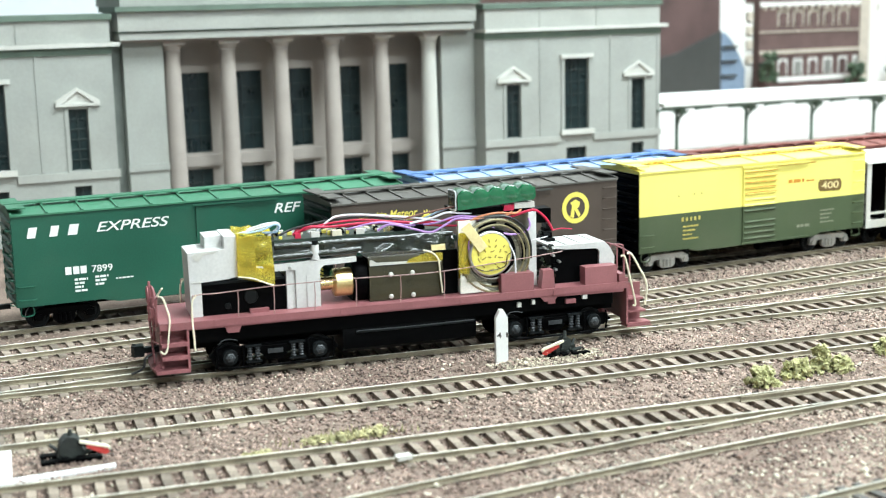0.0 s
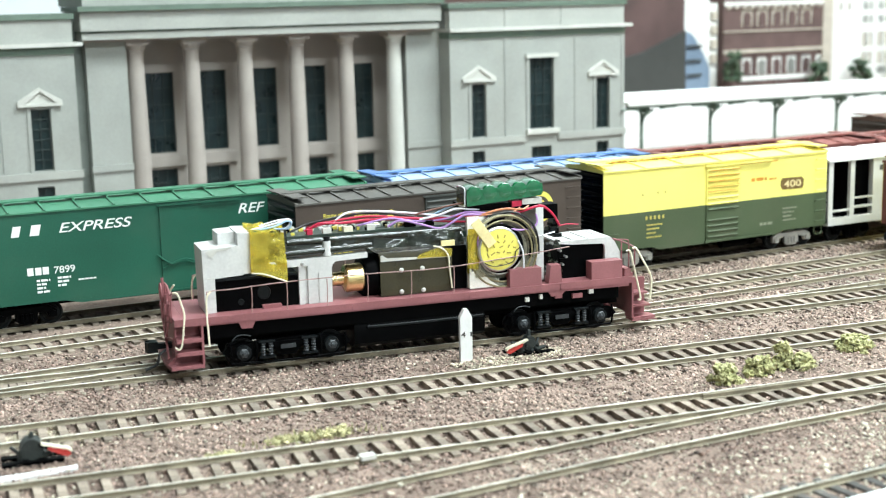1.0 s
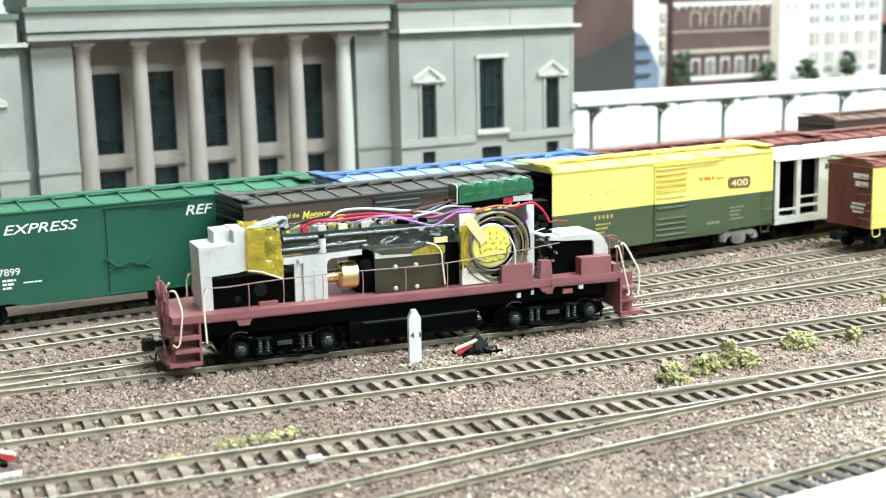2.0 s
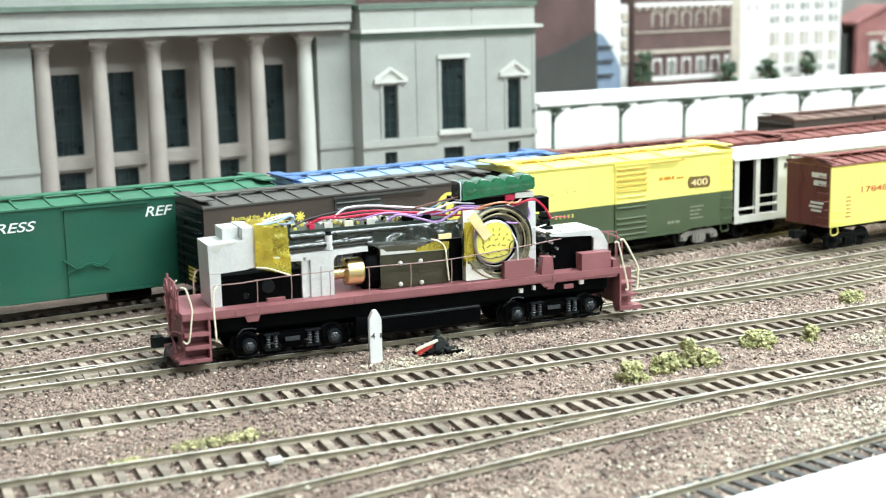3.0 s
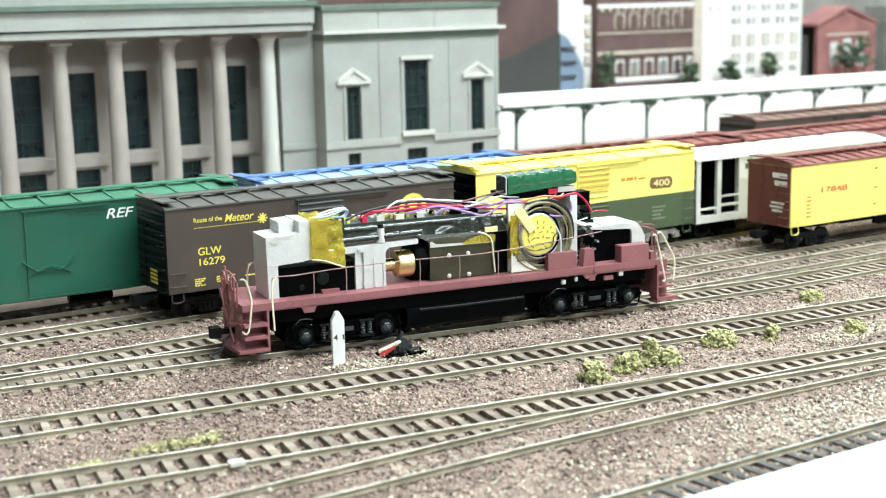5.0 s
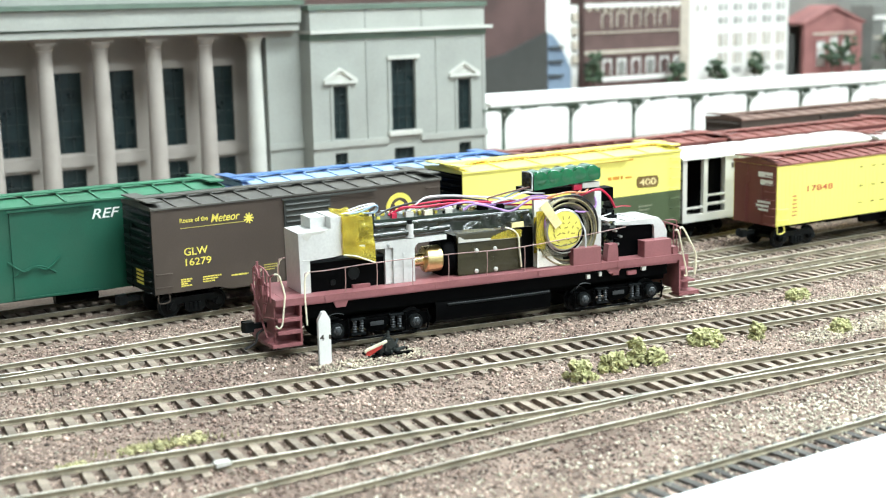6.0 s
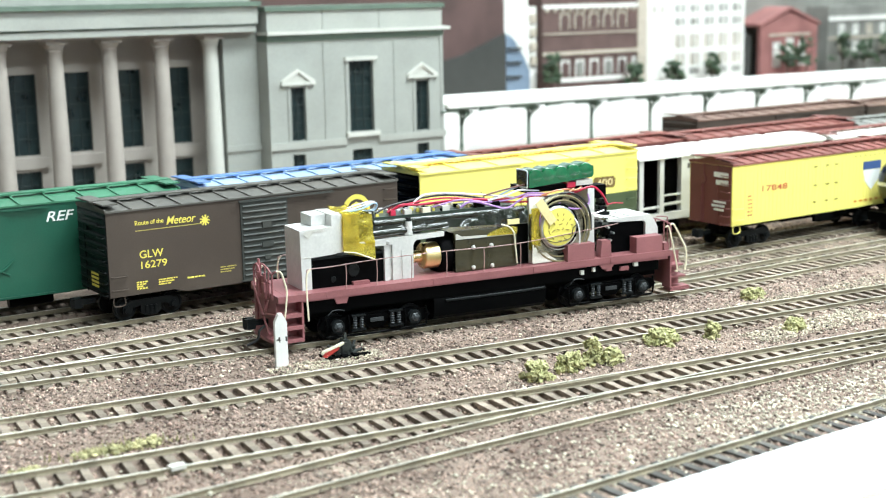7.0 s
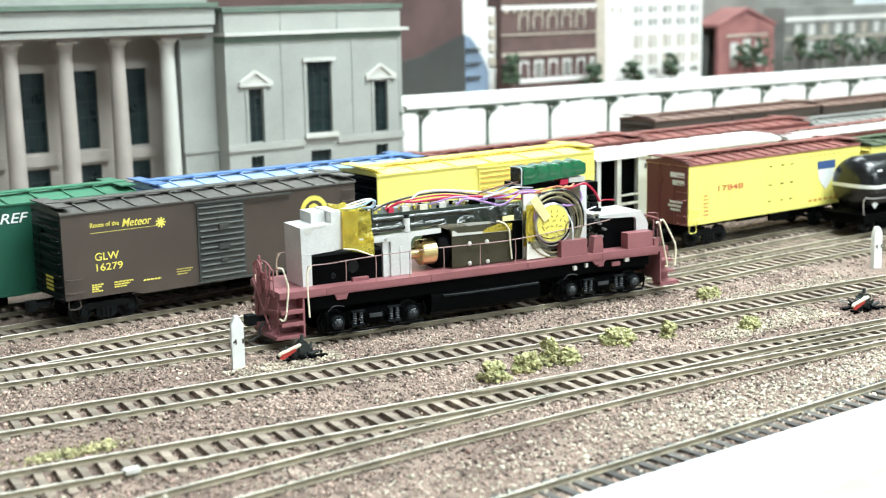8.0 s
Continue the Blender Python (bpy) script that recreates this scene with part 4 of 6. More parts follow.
def pavilion(sign):
    """One end pavilion of the front; sign mirrors it about the middle."""
    def mx(a, b):
        return (a, b) if sign > 0 else (2 * MID - b, 2 * MID - a)
    x0, x1 = mx(214.0, 352.0)
    f = 262.0
    wins = [(*mx(229.6, 240.6), 42.6, 77.6, 6, 2), (*mx(274.5, 293.6), 45.4, 93.4, 6, 3), (*mx(328.0, 339.6), 42.6, 77.6, 6, 2), (*mx(230.0, 239.6), 20.0, 33.4, 2, 2), (*mx(276.0, 292.0), 20.0, 33.4, 2, 3), (*mx(329.0, 339.2), 20.0, 33.4, 2, 2)]
    w = wall_with_holes("front_wall", x0, x1, f, f + 5, 0, 108.0, [q[:4] for q in wins], STONEWALL, station)
    for q in wins:
        sash(q[0], q[1], f + 1.6, q[2], q[3], q[4], q[5], w)
    for q in (wins[0], wins[2]):
        xc = (q[0] + q[1]) / 2
        pediment(xc, f, q[3] + 1.7, 25.0, 10.6, w)
        block("window_surround", xc - 7.6, xc - 5.4, f - 0.7, f - 0.02, 42, q[3] + 1.3, STONEWALL, w, 0.1)
        block("window_surround", xc + 5.7, xc + 7.9, f - 0.7, f - 0.02, 42, q[3] + 1.3, STONEWALL, w, 0.1)
    q = wins[1]
    block("window_surround", q[0] - 2.6, q[0] - 0.1, f - 0.8, f - 0.02, q[2], q[3], STONEWALL, w, 0.1)
    block("window_surround", q[1] + 0.1, q[1] + 2.6, f - 0.8, f - 0.02, q[2], q[3], STONEWALL, w, 0.1)
    block("window_head", q[0] - 3.2, q[1] + 3.2, f - 2.0, f - 0.02, q[3] + 0.05, q[3] + 2.6, STONEPALE, w, 0.2)
    block("window_sill", q[0] - 3.4, q[1] + 3.4, f - 3.0, f - 0.02, q[2] - 3.2, q[2] - 0.05, STONEPALE, w, 0.2)
    # belt course, cornice, parapet, roof edge
    for a, b in ((x0 - 0.8, q[0] - 3.5), (q[1] + 3.5, x1 + 0.8)):
        block("belt_course", a, b, f - 1.5, f - 0.02, 37.4, 41.8, PARAPET, w, 0.3)
    block("architrave", x0 - 0.3, x1 + 0.3, f - 0.9, f + 30, 108.05, 112.2, GREENTRIM, station, 0.2)
    block("cornice", x0 - 1.0, x1 + 4.6, f - 3.8, f + 30, 112.25, 114.4, STONEPALE, station, 0.4)
    # parapet, with faint upright joints
    edges = [x0] + [x0 + (x1 - x0) * k for k in (0.3, 0.62)] + [x1]
    for a, b in zip(edges, edges[1:]):
        block("parapet_panel", a + 0.25, b - 0.25, f - 0.2, f + 6, 114.45, 127.4, PARAPET, station, 0.3)
    block("parapet_core", x0 + 0.6, x1 - 0.6, f + 0.5, f + 30, 114.45, 127.2, STONEWALL, station, 0)
    block("roof_edge", x0 - 1.2, x1 + 1.2, f - 1.6, f + 40, 127.45, 130.6, GREENTRIM, station, 0.3)
    # pilaster strips
    for a, b in (mx(255.2, 257.4), mx(310.6, 312.4)):
        block("pilaster_strip", a, b, f - 0.55, f - 0.02, 42, 107.9, STONEWALL, w, 0.1)
    for xa, xb in ((x0, x0 + 5), (x1 - 5, x1)):
        block("side_wall", xa, xb, f + 5.05, f + 150, 0, 127.0, STONEWALL, station, 0)
    block("quoin", x1 - 2.4 if sign > 0 else x0, x1 if sign > 0 else x0 + 2.4, f - 0.5, f - 0.03, 0, 108, STONEWALL, w, 0.1)
    return w


pavilion(1)
pavilion(-1)
# recessed joint between the west pavilion and the porch, its shade painted in as darker grey
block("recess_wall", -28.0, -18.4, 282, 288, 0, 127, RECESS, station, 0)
# porch: corner piers, back wall with tall windows, columns, entablature
for a, b in ((-18.2, 5.6), (189.2, 213.6)):
    block("corner_pier", a, b, 275.5, 302, 0, 113.4, STONEWALL, station, 0.3)
    block("pier_base", a - 0.8, b + 0.2, 274.2, 275.45, 37.6, 41.4, STONEWALL, station, 0.2)
holes = []
for i in range(5):
    xa = 20.8 + 33.95 * i
    holes += [(xa, xa + 19.4, 43.4, 93.0), (xa + 0.5, xa + 19.2, 16, 33.2)]
bw = wall_with_holes("porch_wall", 5.8, 189.0, 300, 306, 0, 113.4, holes, PORCH, station)
for h in holes:
    sash(h[0], h[1], 301.2, h[2], h[3], 5 if h[3] > 60 else 2, 3, bw)
for i in range(5):
    xa = 20.8 + 33.95 * i
    block("spandrel", xa - 1.5, xa + 24.5, 297.6, 299.95, 35.2, 42.0, PORCH, bw, 0.3)
for i in range(6):
    xc = 11.9 + 33.98 * i
    bm = bmesh.new()
    prof = [(6.4, 0.0), (6.4, 2.4), (5.9, 3.0)]
    for k in range(9):
        u = k / 8
        prof.append((5.75 - 1.15 * u ** 1.6, 4 + u * 102.0))
    prof += [(5.0, 106.6), (5.3, 107.3), (4.8, 107.9), (6.3, 110.4), (6.5, 111.0)]
    lathe(bm, prof, (xc, 279, 0), "z", 28)
    # last column in paler stone: the stronger light at the right painted in
    col = part("column", bm, STONEPALE if i == 5 else PORCH, station)
    block("capital", xc - 6.8, xc + 6.8, 272.2, 285.8, 111.05, 113.35, PORCH, col, 0.3)
block("soffit_band", -20.6, 208.6, 270.5, 306, 113.45, 115.0, PORCH, station, 0.2)
block("entablature", -21.6, 209.0, 266.5, 306, 115.05, 118.9, PARAPET, station, 0.3)
block("frieze", -21.4, 208.8, 267.6, 306, 118.95, 120.0, GREENTRIM, station, 0)
block("frieze_band", -22.4, 209.8, 265.0, 306, 120.05, 131.2, PARAPET, station, 0.4)
block("top_cornice", -24.0, 211.4, 262.5, 306, 131.25, 134.2, GREENTRIM, station, 0.4)
block("attic", -20.0, 206.0, 268, 330, 134.25, 156, STONEWALL, station, 0.4)
# ceiling coloured darker than the stone to carry the porch shade
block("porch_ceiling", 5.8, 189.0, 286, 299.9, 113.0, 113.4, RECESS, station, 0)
block("porch_floor", -22, 208, 264, 299.9, -1, 2.0, STONEWALL, station, 0)
block("main_roof", -166, 352, 303, 420, 127.2, 127.5, GREENTRIM, station, 0)

# ---- platform canopy ----
canopy = thing("platform_canopy", "long white platform canopy on dark iron brackets", "canopy")

def canopy_z(x):
    return 51.2 - (x - 351) * 0.008


bm = bmesh.new()
XA, XB = 353.6, 1500.0
vs = [bm.verts.new((x, y, canopy_z(x) + dz)) for x in (XA, XB) for y, dz in ((258, 5.4), (258, 7.8), (292, 10.8), (330, 9.0), (330, 5.4))]
for i in range(5):
    bm.faces.new((vs[i], vs[(i + 1) % 5], vs[5 + (i + 1) % 5], vs[5 + i]))
bm.faces.new(vs[:5])
bm.faces.new(vs[5:][::-1])
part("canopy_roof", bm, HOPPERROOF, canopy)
bm = bmesh.new()
vs = [bm.verts.new((x, y, canopy_z(x) + z)) for x in (XA, XB) for y, z in ((259.5, 3.5), (259.5, 5.35), (261.5, 5.35), (261.5, 3.5))]
for i in range(4):
    bm.faces.new((vs[i], vs[(i + 1) % 4], vs[4 + (i + 1) % 4], vs[4 + i]))
part("canopy_beam", bm, GREENTRIM, canopy)
for i in range(18):
    x = 373.2 + 62.1 * i
    z = canopy_z(x)
    bm = bmesh.new()
    rod(bm, (x, 270, 0), (x, 270, z), 1.25, seg=8)
    col = part("canopy_column", bm, GREENTRIM, canopy)
    bm = bmesh.new()
    for s in (-1, 1):
        tube(bm, [(x, 269, z - 9), (x + s * 1.4, 268, z - 3.5), (x + s * 6.0, 264, z + 2.0)], 0.6, 6)
        tube(bm, [(x, 270, z - 9), (x, 266, z - 2), (x, 260.5, z + 2.4)], 0.8, 6)
    box(bm, x - 1.8, x + 1.8, 261.6, 272, z - 0.5, z + 3)
    part("bracket", bm, GREENTRIM, col)
    bm = bmesh.new()
    for s in (-1, 1):
        tube(bm, [(x + s * 9.0, 260.6, z + 2.4), (x + s * 16, 260.6, z + 1.6 + 1.6), (x + s * 24, 260.6, z + 3.0)], 0.8, 6)
    part("valance_arch", bm, GREENTRIM, col)
bm = bmesh.new()
box(bm, 353, 1500, 430, 437, -30, 38)
tagged(part("platform_wall", bm, WHITE), "bright white wall behind the platform canopy", "wall", "", "structure")
bm = bmesh.new()
box(bm, 353, 1500, 245, 284.8, -2, 5)
tagged(part("platform", bm, HOPPER), "pale concrete platform under the canopy", "platform", "", "structure")


# ---- city flats behind the platform ----
def flat_building(label, x0, x1, y, z1, material, wins=(), trim=None, gable=0.0, depth=60):
    b = thing("background_building", label, "building", None, "city buildings")
    holes = [w[:4] for w in wins]
    w = wall_with_holes("wall", x0, x1, y, y + 5, -30, z1, holes, material, b)
    for h in wins:
        bm = bmesh.new()
        box(bm, h[0], h[1], y + 1.5, y + 2.5, h[2], h[3])
        wi = part("window", bm, h[4], w)
        bm = bmesh.new()
        for k in (1, 2):
            z = h[2] + (h[3] - h[2]) * k / 3
            box(bm, h[0], h[1], y + 0.8, y + 1.45, z - 0.25, z + 0.25)
        part("window_bar", bm, h[5], wi)
        if len(h) > 6:
            bm = bmesh.new()
            k = 0.22 * (h[1] - h[0])
            prism(bm, [(h[0] + k, h[2] + 0.2), (h[1] - k, h[2] + 0.2), (h[1] - k, h[3] - 5), ((h[0] + h[1]) / 2, h[3] - 2.5), (h[0] + k, h[3] - 5)], y - 0.3, y + 1.46)
            part("window_infill", bm, h[6], wi)
    bm = bmesh.new()
    if gable:
        xc = (x0 + x1) / 2
        prism(bm, [(x0, z1), (x1, z1), (xc, z1 + gable)], y, y + 5)
        prism(bm, [(x0 - 3, z1), (xc, z1 + gable + 3), (x1 + 3, z1), (x1 + 3, z1 + 3), (xc, z1 + gable + 7), (x0 - 3, z1 + 3)], y - 2, y + depth)
    else:
        box(bm, x0, x1, y + 5.02, y + depth, -30, z1)
    part("roof" if gable else "core", bm, material, b)
    for t in trim or ():
        bm = bmesh.new()
        box(bm, t[0], t[1], y - 1.5, y - 0.02, t[2], t[3])
        part("trim", bm, t[4], w)
    return b


def sloped_front(name, outline, y, material, parent):
    """A flat outlined piece just before a wall: a front, a bay, a line, a painted shadow."""
    bm = bmesh.new()
    prism(bm, outline, y - 3, y - 0.02)
    part(name, bm, material, parent)


b = flat_building("dark brown brick building with a slanting slate-grey painted shadow", 330, 629.5, 552, 230, BRICKDARK)
# the slanting shadow across the brick, cut out as a slate-grey sheet
sloped_front("slate_shadow", [(330, 30), (629.2, 30), (629.2, 97), (600, 86), (577, 77), (540, 70), (330, 62)], 552, SLATE, b)
b = flat_building("narrow pale building with a blue lower storey", 631.5, 663, 556, 220, BACKWHITE)
sloped_front("blue_front", [(632, 30), (662, 30), (662, 58), (656, 70), (644, 88), (637, 94.5), (632, 95)], 556, BACKBLUE, b)
for z in (52, 66, 80):
    sloped_front("storey_line", [(633, z), (650, z), (650, z + 2), (633, z + 2)], 552.9, SLATE, b)
b = flat_building("slim pale tower with ochre window bays", 664, 675, 558, 122, BACKWHITE)
for z in (64, 78, 92, 106):
    sloped_front("ochre_bay", [(666, z), (673, z), (673, z + 8), (666, z + 8)], 558, TAN, b)
ww = []
for i in range(5):
    ww.append((699.0 + i * 19.6, 714.5 + i * 19.6, 98.5, 115.5, TAN, BACKWHITE, BRICKBROWN))
for i in range(6):
    ww.append((700.5 + i * 19.6, 714.0 + i * 19.6, 50, 67.5, BACKWHITE, BACKWHITE, BACKGREY if i % 2 else BRICKDARK))
wh = flat_building("brown brick warehouse with pale arched windows", 676.5, 806, 550, 230, BRICKBROWN, ww, trim=[(676.5, 806, 119, 123, BACKWHITE), (676.5, 806, 72, 75.5, TAN), (676.5, 806, 93, 94.5, TAN), (697, 800, 44, 48.5, BACKWHITE)])
for i in range(13):
    sloped_front("cornice_block", [(680 + i * 9.8, 115.6), (683.4 + i * 9.8, 115.6), (683.4 + i * 9.8, 118.9), (680 + i * 9.8, 118.9)], 550, TAN, wh)
flat_building("narrow tan brick party wall beside the warehouse", 806.4, 819.4, 549, 230, TAN)
ww = []
for i in range(5):
    for z0, z1, glass in ((142, 149, BACKGREY), (127, 134, BACKGREY), (111.5, 119, BACKGREY), (97.4, 104.6, BACKGREY), (73, 87, TAN), (54, 66, TAN), (43.5, 50, BACKGREY)):
        ww.append((868 + i * 22.4, 882.6 + i * 22.4, z0, z1, glass, BACKWHITE))
for z0 in (111.5, 127, 142):
    ww += [(834, 839, z0, z0 + 7, TAN, BACKWHITE), (846, 851, z0, z0 + 7, TAN, BACKWHITE)]
ob = flat_building("tall white office building with rows of small windows", 820, 977, 556, 230, BACKWHITE, ww)
for i in range(5):
    for z0, z1 in ((111.5, 119), (97.4, 104.6), (73, 87), (54, 66)):
        sloped_front("mullion", [(874.4 + i * 22.4, z0), (876.2 + i * 22.4, z0), (876.2 + i * 22.4, z1), (874.4 + i * 22.4, z1)], 557.4, BACKWHITE, ob)
flat_building("slate-grey house between the office and the gabled house", 977.6, 999, 566, 82, SLATE)
ww = [(1021 + i * 22, 1036 + i * 22, 45, 74 + (4 if i == 1 else 0), BACKWHITE, BRICKRED) for i in range(3)]
flat_building("red brick gabled house with a pale window bay", 1000, 1098, 552, 92, BRICKRED, ww, trim=[(1014, 1084, 76.5 + 4, 83, TAN)], gable=15)
flat_building("dark grey building behind the trees", 976, 1300, 590, 180, BACKGREY)
ww = [(1141 + i * 26, 1155 + i * 26, 58 + k * 20, 71 + k * 20, BACKWHITE if (i + k) % 3 else TAN, BACKGREY) for i in range(12) for k in range(2)]
flat_building("grey building with pale window rows", 1122, 1470, 556, 112, BACKGREY, ww, trim=[(1122, 1470, 95, 100, BACKWHITE), (1122, 1470, 72.5, 75.5, TAN)])
bm = bmesh.new()
box(bm, -420, 1560, 640, 650, -40, 520)
tagged(part("backdrop", bm, SKY), "pale painted sky board behind the layout", "backdrop", "", "structure")


def tree(x, y, h, r, seed):
    t = thing("tree", "small dark green model tree before the city flats", "tree", mm(x, y, 25), "model trees")
    bm = bmesh.new()
    rod(bm, (0, 0, -20), (0, 0, h * 0.6), 1.6, 0.8, 8)
    rnd = random.Random(seed)
    for k in range(4):
        a = rnd.uniform(0, 6.28)
        rod(bm, (0, 0, h * 0.4), (math.cos(a) * r * 0.6, math.sin(a) * r * 0.6, h * 0.75), 0.8, 0.3, 6)
    part("trunk", bm, TRUNK, t)
    bm = bmesh.new()
    for k in range(26):
        a, u = rnd.uniform(0, 6.28), rnd.uniform(0, 1)
        d = r * math.sqrt(rnd.uniform(0, 1)) * (1 - 0.5 * u)
        blob(bm, (d * math.cos(a), d * math.sin(a), h * (0.45 + 0.55 * u)), rnd.uniform(2.4, 5.0), 0.8, 0.6, seed + k, 1)
    part("crown", bm, LEAF, t)


for i, (x, h, r) in enumerate(((676, 48, 11), (790, 34, 10), (846, 34, 13), (905, 42, 12), (1028, 46, 16), (1060, 52, 13), (1125, 55, 18), (1165, 48, 18), (1210, 52, 20), (1260, 46, 18), (1310, 50, 20))):
    tree(x, 535, h, r, 50 + i)


# ---- small lineside things ----
def whistle_post(x, y, label):
    p = thing("mile_post", label, "post", mm(x, y, 0, 0, 0, -14), "mile posts")
    bm = bmesh.new()
    prism(bm, [(-2.3, -1), (2.3, -1), (2.3, 18.6), (0.7, 21.6), (-0.7, 21.6), (-2.3, 18.6)], -1.3, 1.3)
    body = part("post", bm, WHITE, p, bevel=0.25)
    letters("numeral", "4", 2.2, INK, body, mm(-2.0, -1.38, 11.0), 1.7)
    bm = bmesh.new()
    box(bm, 1.5, 2.2, -1.42, -1.31, 11.2, 13.0)
    part("numeral_bar", bm, INK, body)
    bm = bmesh.new()
    blob(bm, (0, 0, 0.0), 3.6, 0.3, 0.7, 3, 3)
    part("footing", bm, STONE, p)


whistle_post(30.3, -90.6, "white mile post with a black numeral on the ballast")
whistle_post(358.0, -132.0, "white mile post farther along the yard track")


def switch_stand(x, y, rz, label, lever):
    """A low black throw stand with a painted target lever."""
    s = thing("switch_stand", label, "switch stand", mm(x, y, 1.0, 0, 0, rz), "switch stands")
    for b in ((-9, 9, -4.4, -1.6, -1, 1.4), (-9, 9, 1.6, 4.4, -1, 1.4), (-3, -1, -6, 6, 1.42, 2.0), (1.5, 3.5, -6, 6, 1.42, 2.0)):
        bm = bmesh.new()
        box(bm, *b)
        part("base_tie", bm, BLACK, s, bevel=0.25)
    bm = bmesh.new()
    prism(bm, [(-4.2, 1.2), (4.6, 1.2), (4.0, 3.2), (2.4, 4.2), (1.8, 6.4), (0.6, 7.4), (-0.9, 7.2), (-1.8, 5.2), (-3.4, 4.4)], -1.9, 1.9)
    rod(bm, (-0.4, -2.6, 4.6), (-0.4, 2.6, 4.6), 1.7, seg=14)
    rod(bm, (0, 0, 6.6), (0.3, 0, 9.4), 0.9, 0.6, 10)
    rod(bm, (2.6, -2.4, 2.0), (5.8, -3.4, 3.4), 0.8, 0.6, 8)
    rod(bm, (-3.2, 1.8, 2.2), (-6.0, 2.6, 4.6), 0.7, 0.5, 8)
    rod(bm, (3.4, 1.4, 2.2), (5.2, 2.4, 5.4), 0.7, 0.5, 8)
    for k in range(6):
        rod(bm, (-3 + k * 1.2, -2.0, 1.8 + (k % 3) * 1.2), (-3 + k * 1.2, -2.7, 1.8 + (k % 3) * 1.2), 0.5, seg=8)
    if lever > 0:
        rod(bm, (0, -2.9, 4.4), (0, 2.9, 4.4), 3.4, seg=18)
    body = part("housing", bm, STANDGREY, s, bevel=0.3)
    bm = bmesh.new()
    rod(bm, (1.5 * lever, -2.2, 6.2), (9.5 * lever, -5.2, 3.2), 0.55, 0.5, 8)
    lv = part("lever", bm, CREAM if lever < 0 else BLACK, s, "pale lever arm" if lever < 0 else "dark lever arm")
    bm = bmesh.new()
    prism(bm, [(4.5 * lever, 4.9), (4.5 * lever, 6.0), (10.5 * lever, 4.2), (11.2 * lever, 2.8), (9.8 * lever, 2.2)], -5.6, -4.8)
    part("weight", bm, SIGNALRED, lv, "red painted weight", bevel=0.3)
    bm = bmesh.new()
    prism(bm, [(2.6 * lever, 6.7), (10.5 * lever, 4.3), (11.4 * lever, 3.6), (11.4 * lever, 4.3), (10.5 * lever, 5.0), (2.6 * lever, 7.4)], -6.0, -4.4)
    part("pale_edge", bm, CREAM, lv, "pale painted edge")
    bm = bmesh.new()
    rod(bm, (0, 3, 1.2), (0, 14, 1.2), 0.4, seg=6)
    part("throw_rod", bm, STEEL, s)


switch_stand(56.5, -92.6, -8, "black switch stand with an orange lever beside the track", -1)
switch_stand(-134.5, -119.0, -8, "black switch stand with a red lever on bare ballast", 1)
switch_stand(281.0, -181.5, -8, "black switch stand with a bright red lever", -1)


def bush(x, y, r, h, seed, label="pale olive scenic foam bush on the ballast"):
    b = thing("bush", label, "bush", mm(x, y, 0.8), "scenic bushes")
    rnd = random.Random(seed)
    bm = bmesh.new()
    n = int(80 * (r / 6) ** 1.2)
    for k in range(n):
        a, u = rnd.uniform(0, 6.28), rnd.uniform(0, 1)
        d = r * math.sqrt(rnd.uniform(0, 1)) * (1 - 0.45 * u)
        blob(bm, (d * math.cos(a), d * math.sin(a) * 0.8, 0.5 + h * u * 0.85), rnd.uniform(0.6, 1.5), 0.85, 1.0, seed + k * 1.7, 2)
    part("foliage", bm, BUSH, b)


for i, (x, y, r, h) in enumerate(((93.5, -163.5, 6.6, 6.8), (110.0, -162.0, 6.4, 7.0), (122.0, -161.5, 4.4, 12.0), (128.5, -164.0, 4.8, 6.0), (163.0, -155.0, 8.4, 6.2), (185.0, -160.5, 4.0, 6.0), (219.0, -173.0, 5.0, 4.6), (249.0, -122.5, 6.5, 4.2))):
    bush(x, y, r, h, 100 + 13 * i)


def tuft(x, y, lx, ly, h, seed):
    t = thing("grass_tuft", "low pale green grass tuft on the ballast", "grass tuft", mm(x, y, 0.9, 0, 0, -8), "grass tufts")
    rnd = random.Random(seed)
    bm = bmesh.new()
    for k in range(200):
        px, py = rnd.gauss(0, lx / 2.4), rnd.gauss(0, ly / 2.4)
        hh = h * rnd.uniform(0.4, 1.1)
        a, b = rnd.gauss(0, 0.8), rnd.gauss(0, 0.8)
        w = 0.28
        p = [bm.verts.new((px - w, py, 0)), bm.verts.new((px + w, py, 0)), bm.verts.new((px, py + w, 0)), bm.verts.new((px + a, py + b, hh))]
        bm.faces.new((p[0], p[1], p[3]))
        bm.faces.new((p[1], p[2], p[3]))
        bm.faces.new((p[2], p[0], p[3]))
    for k in range(110):
        u = rnd.uniform(-1, 1)
        blob(bm, (u * lx * 0.6, rnd.gauss(0, ly / 3.2), rnd.uniform(0.1, h * 0.7 * (0.75 + 0.25 * u))), rnd.uniform(0.7, 1.4), 0.8, 0.8, k, 1)
    tagged(part("grass", bm, TUFT, t), kind="stuff")


tuft(-55.0, -143.5, 22, 4.5, 3.6, 7)
tuft(-84.0, -146.0, 6, 4, 2.0, 8)
bm = bmesh.new()
prism(bm, [(-185, -103.5), (-149.6, -103.5), (-153.6, -130.8), (-124, -132.4), (-124.6, -135.2), (-185, -134)], 0.2, 2.3, "z")
tagged(part("white_card", bm, PLASTER, None, bevel=0.2), "white card lying beside the switch stand", "card")


# ---- the stripped locomotive ----
LOCO_YAW = -8.5
loco = thing("model_locomotive", "stripped model diesel locomotive with maroon deck and bare electronics", "locomotive")


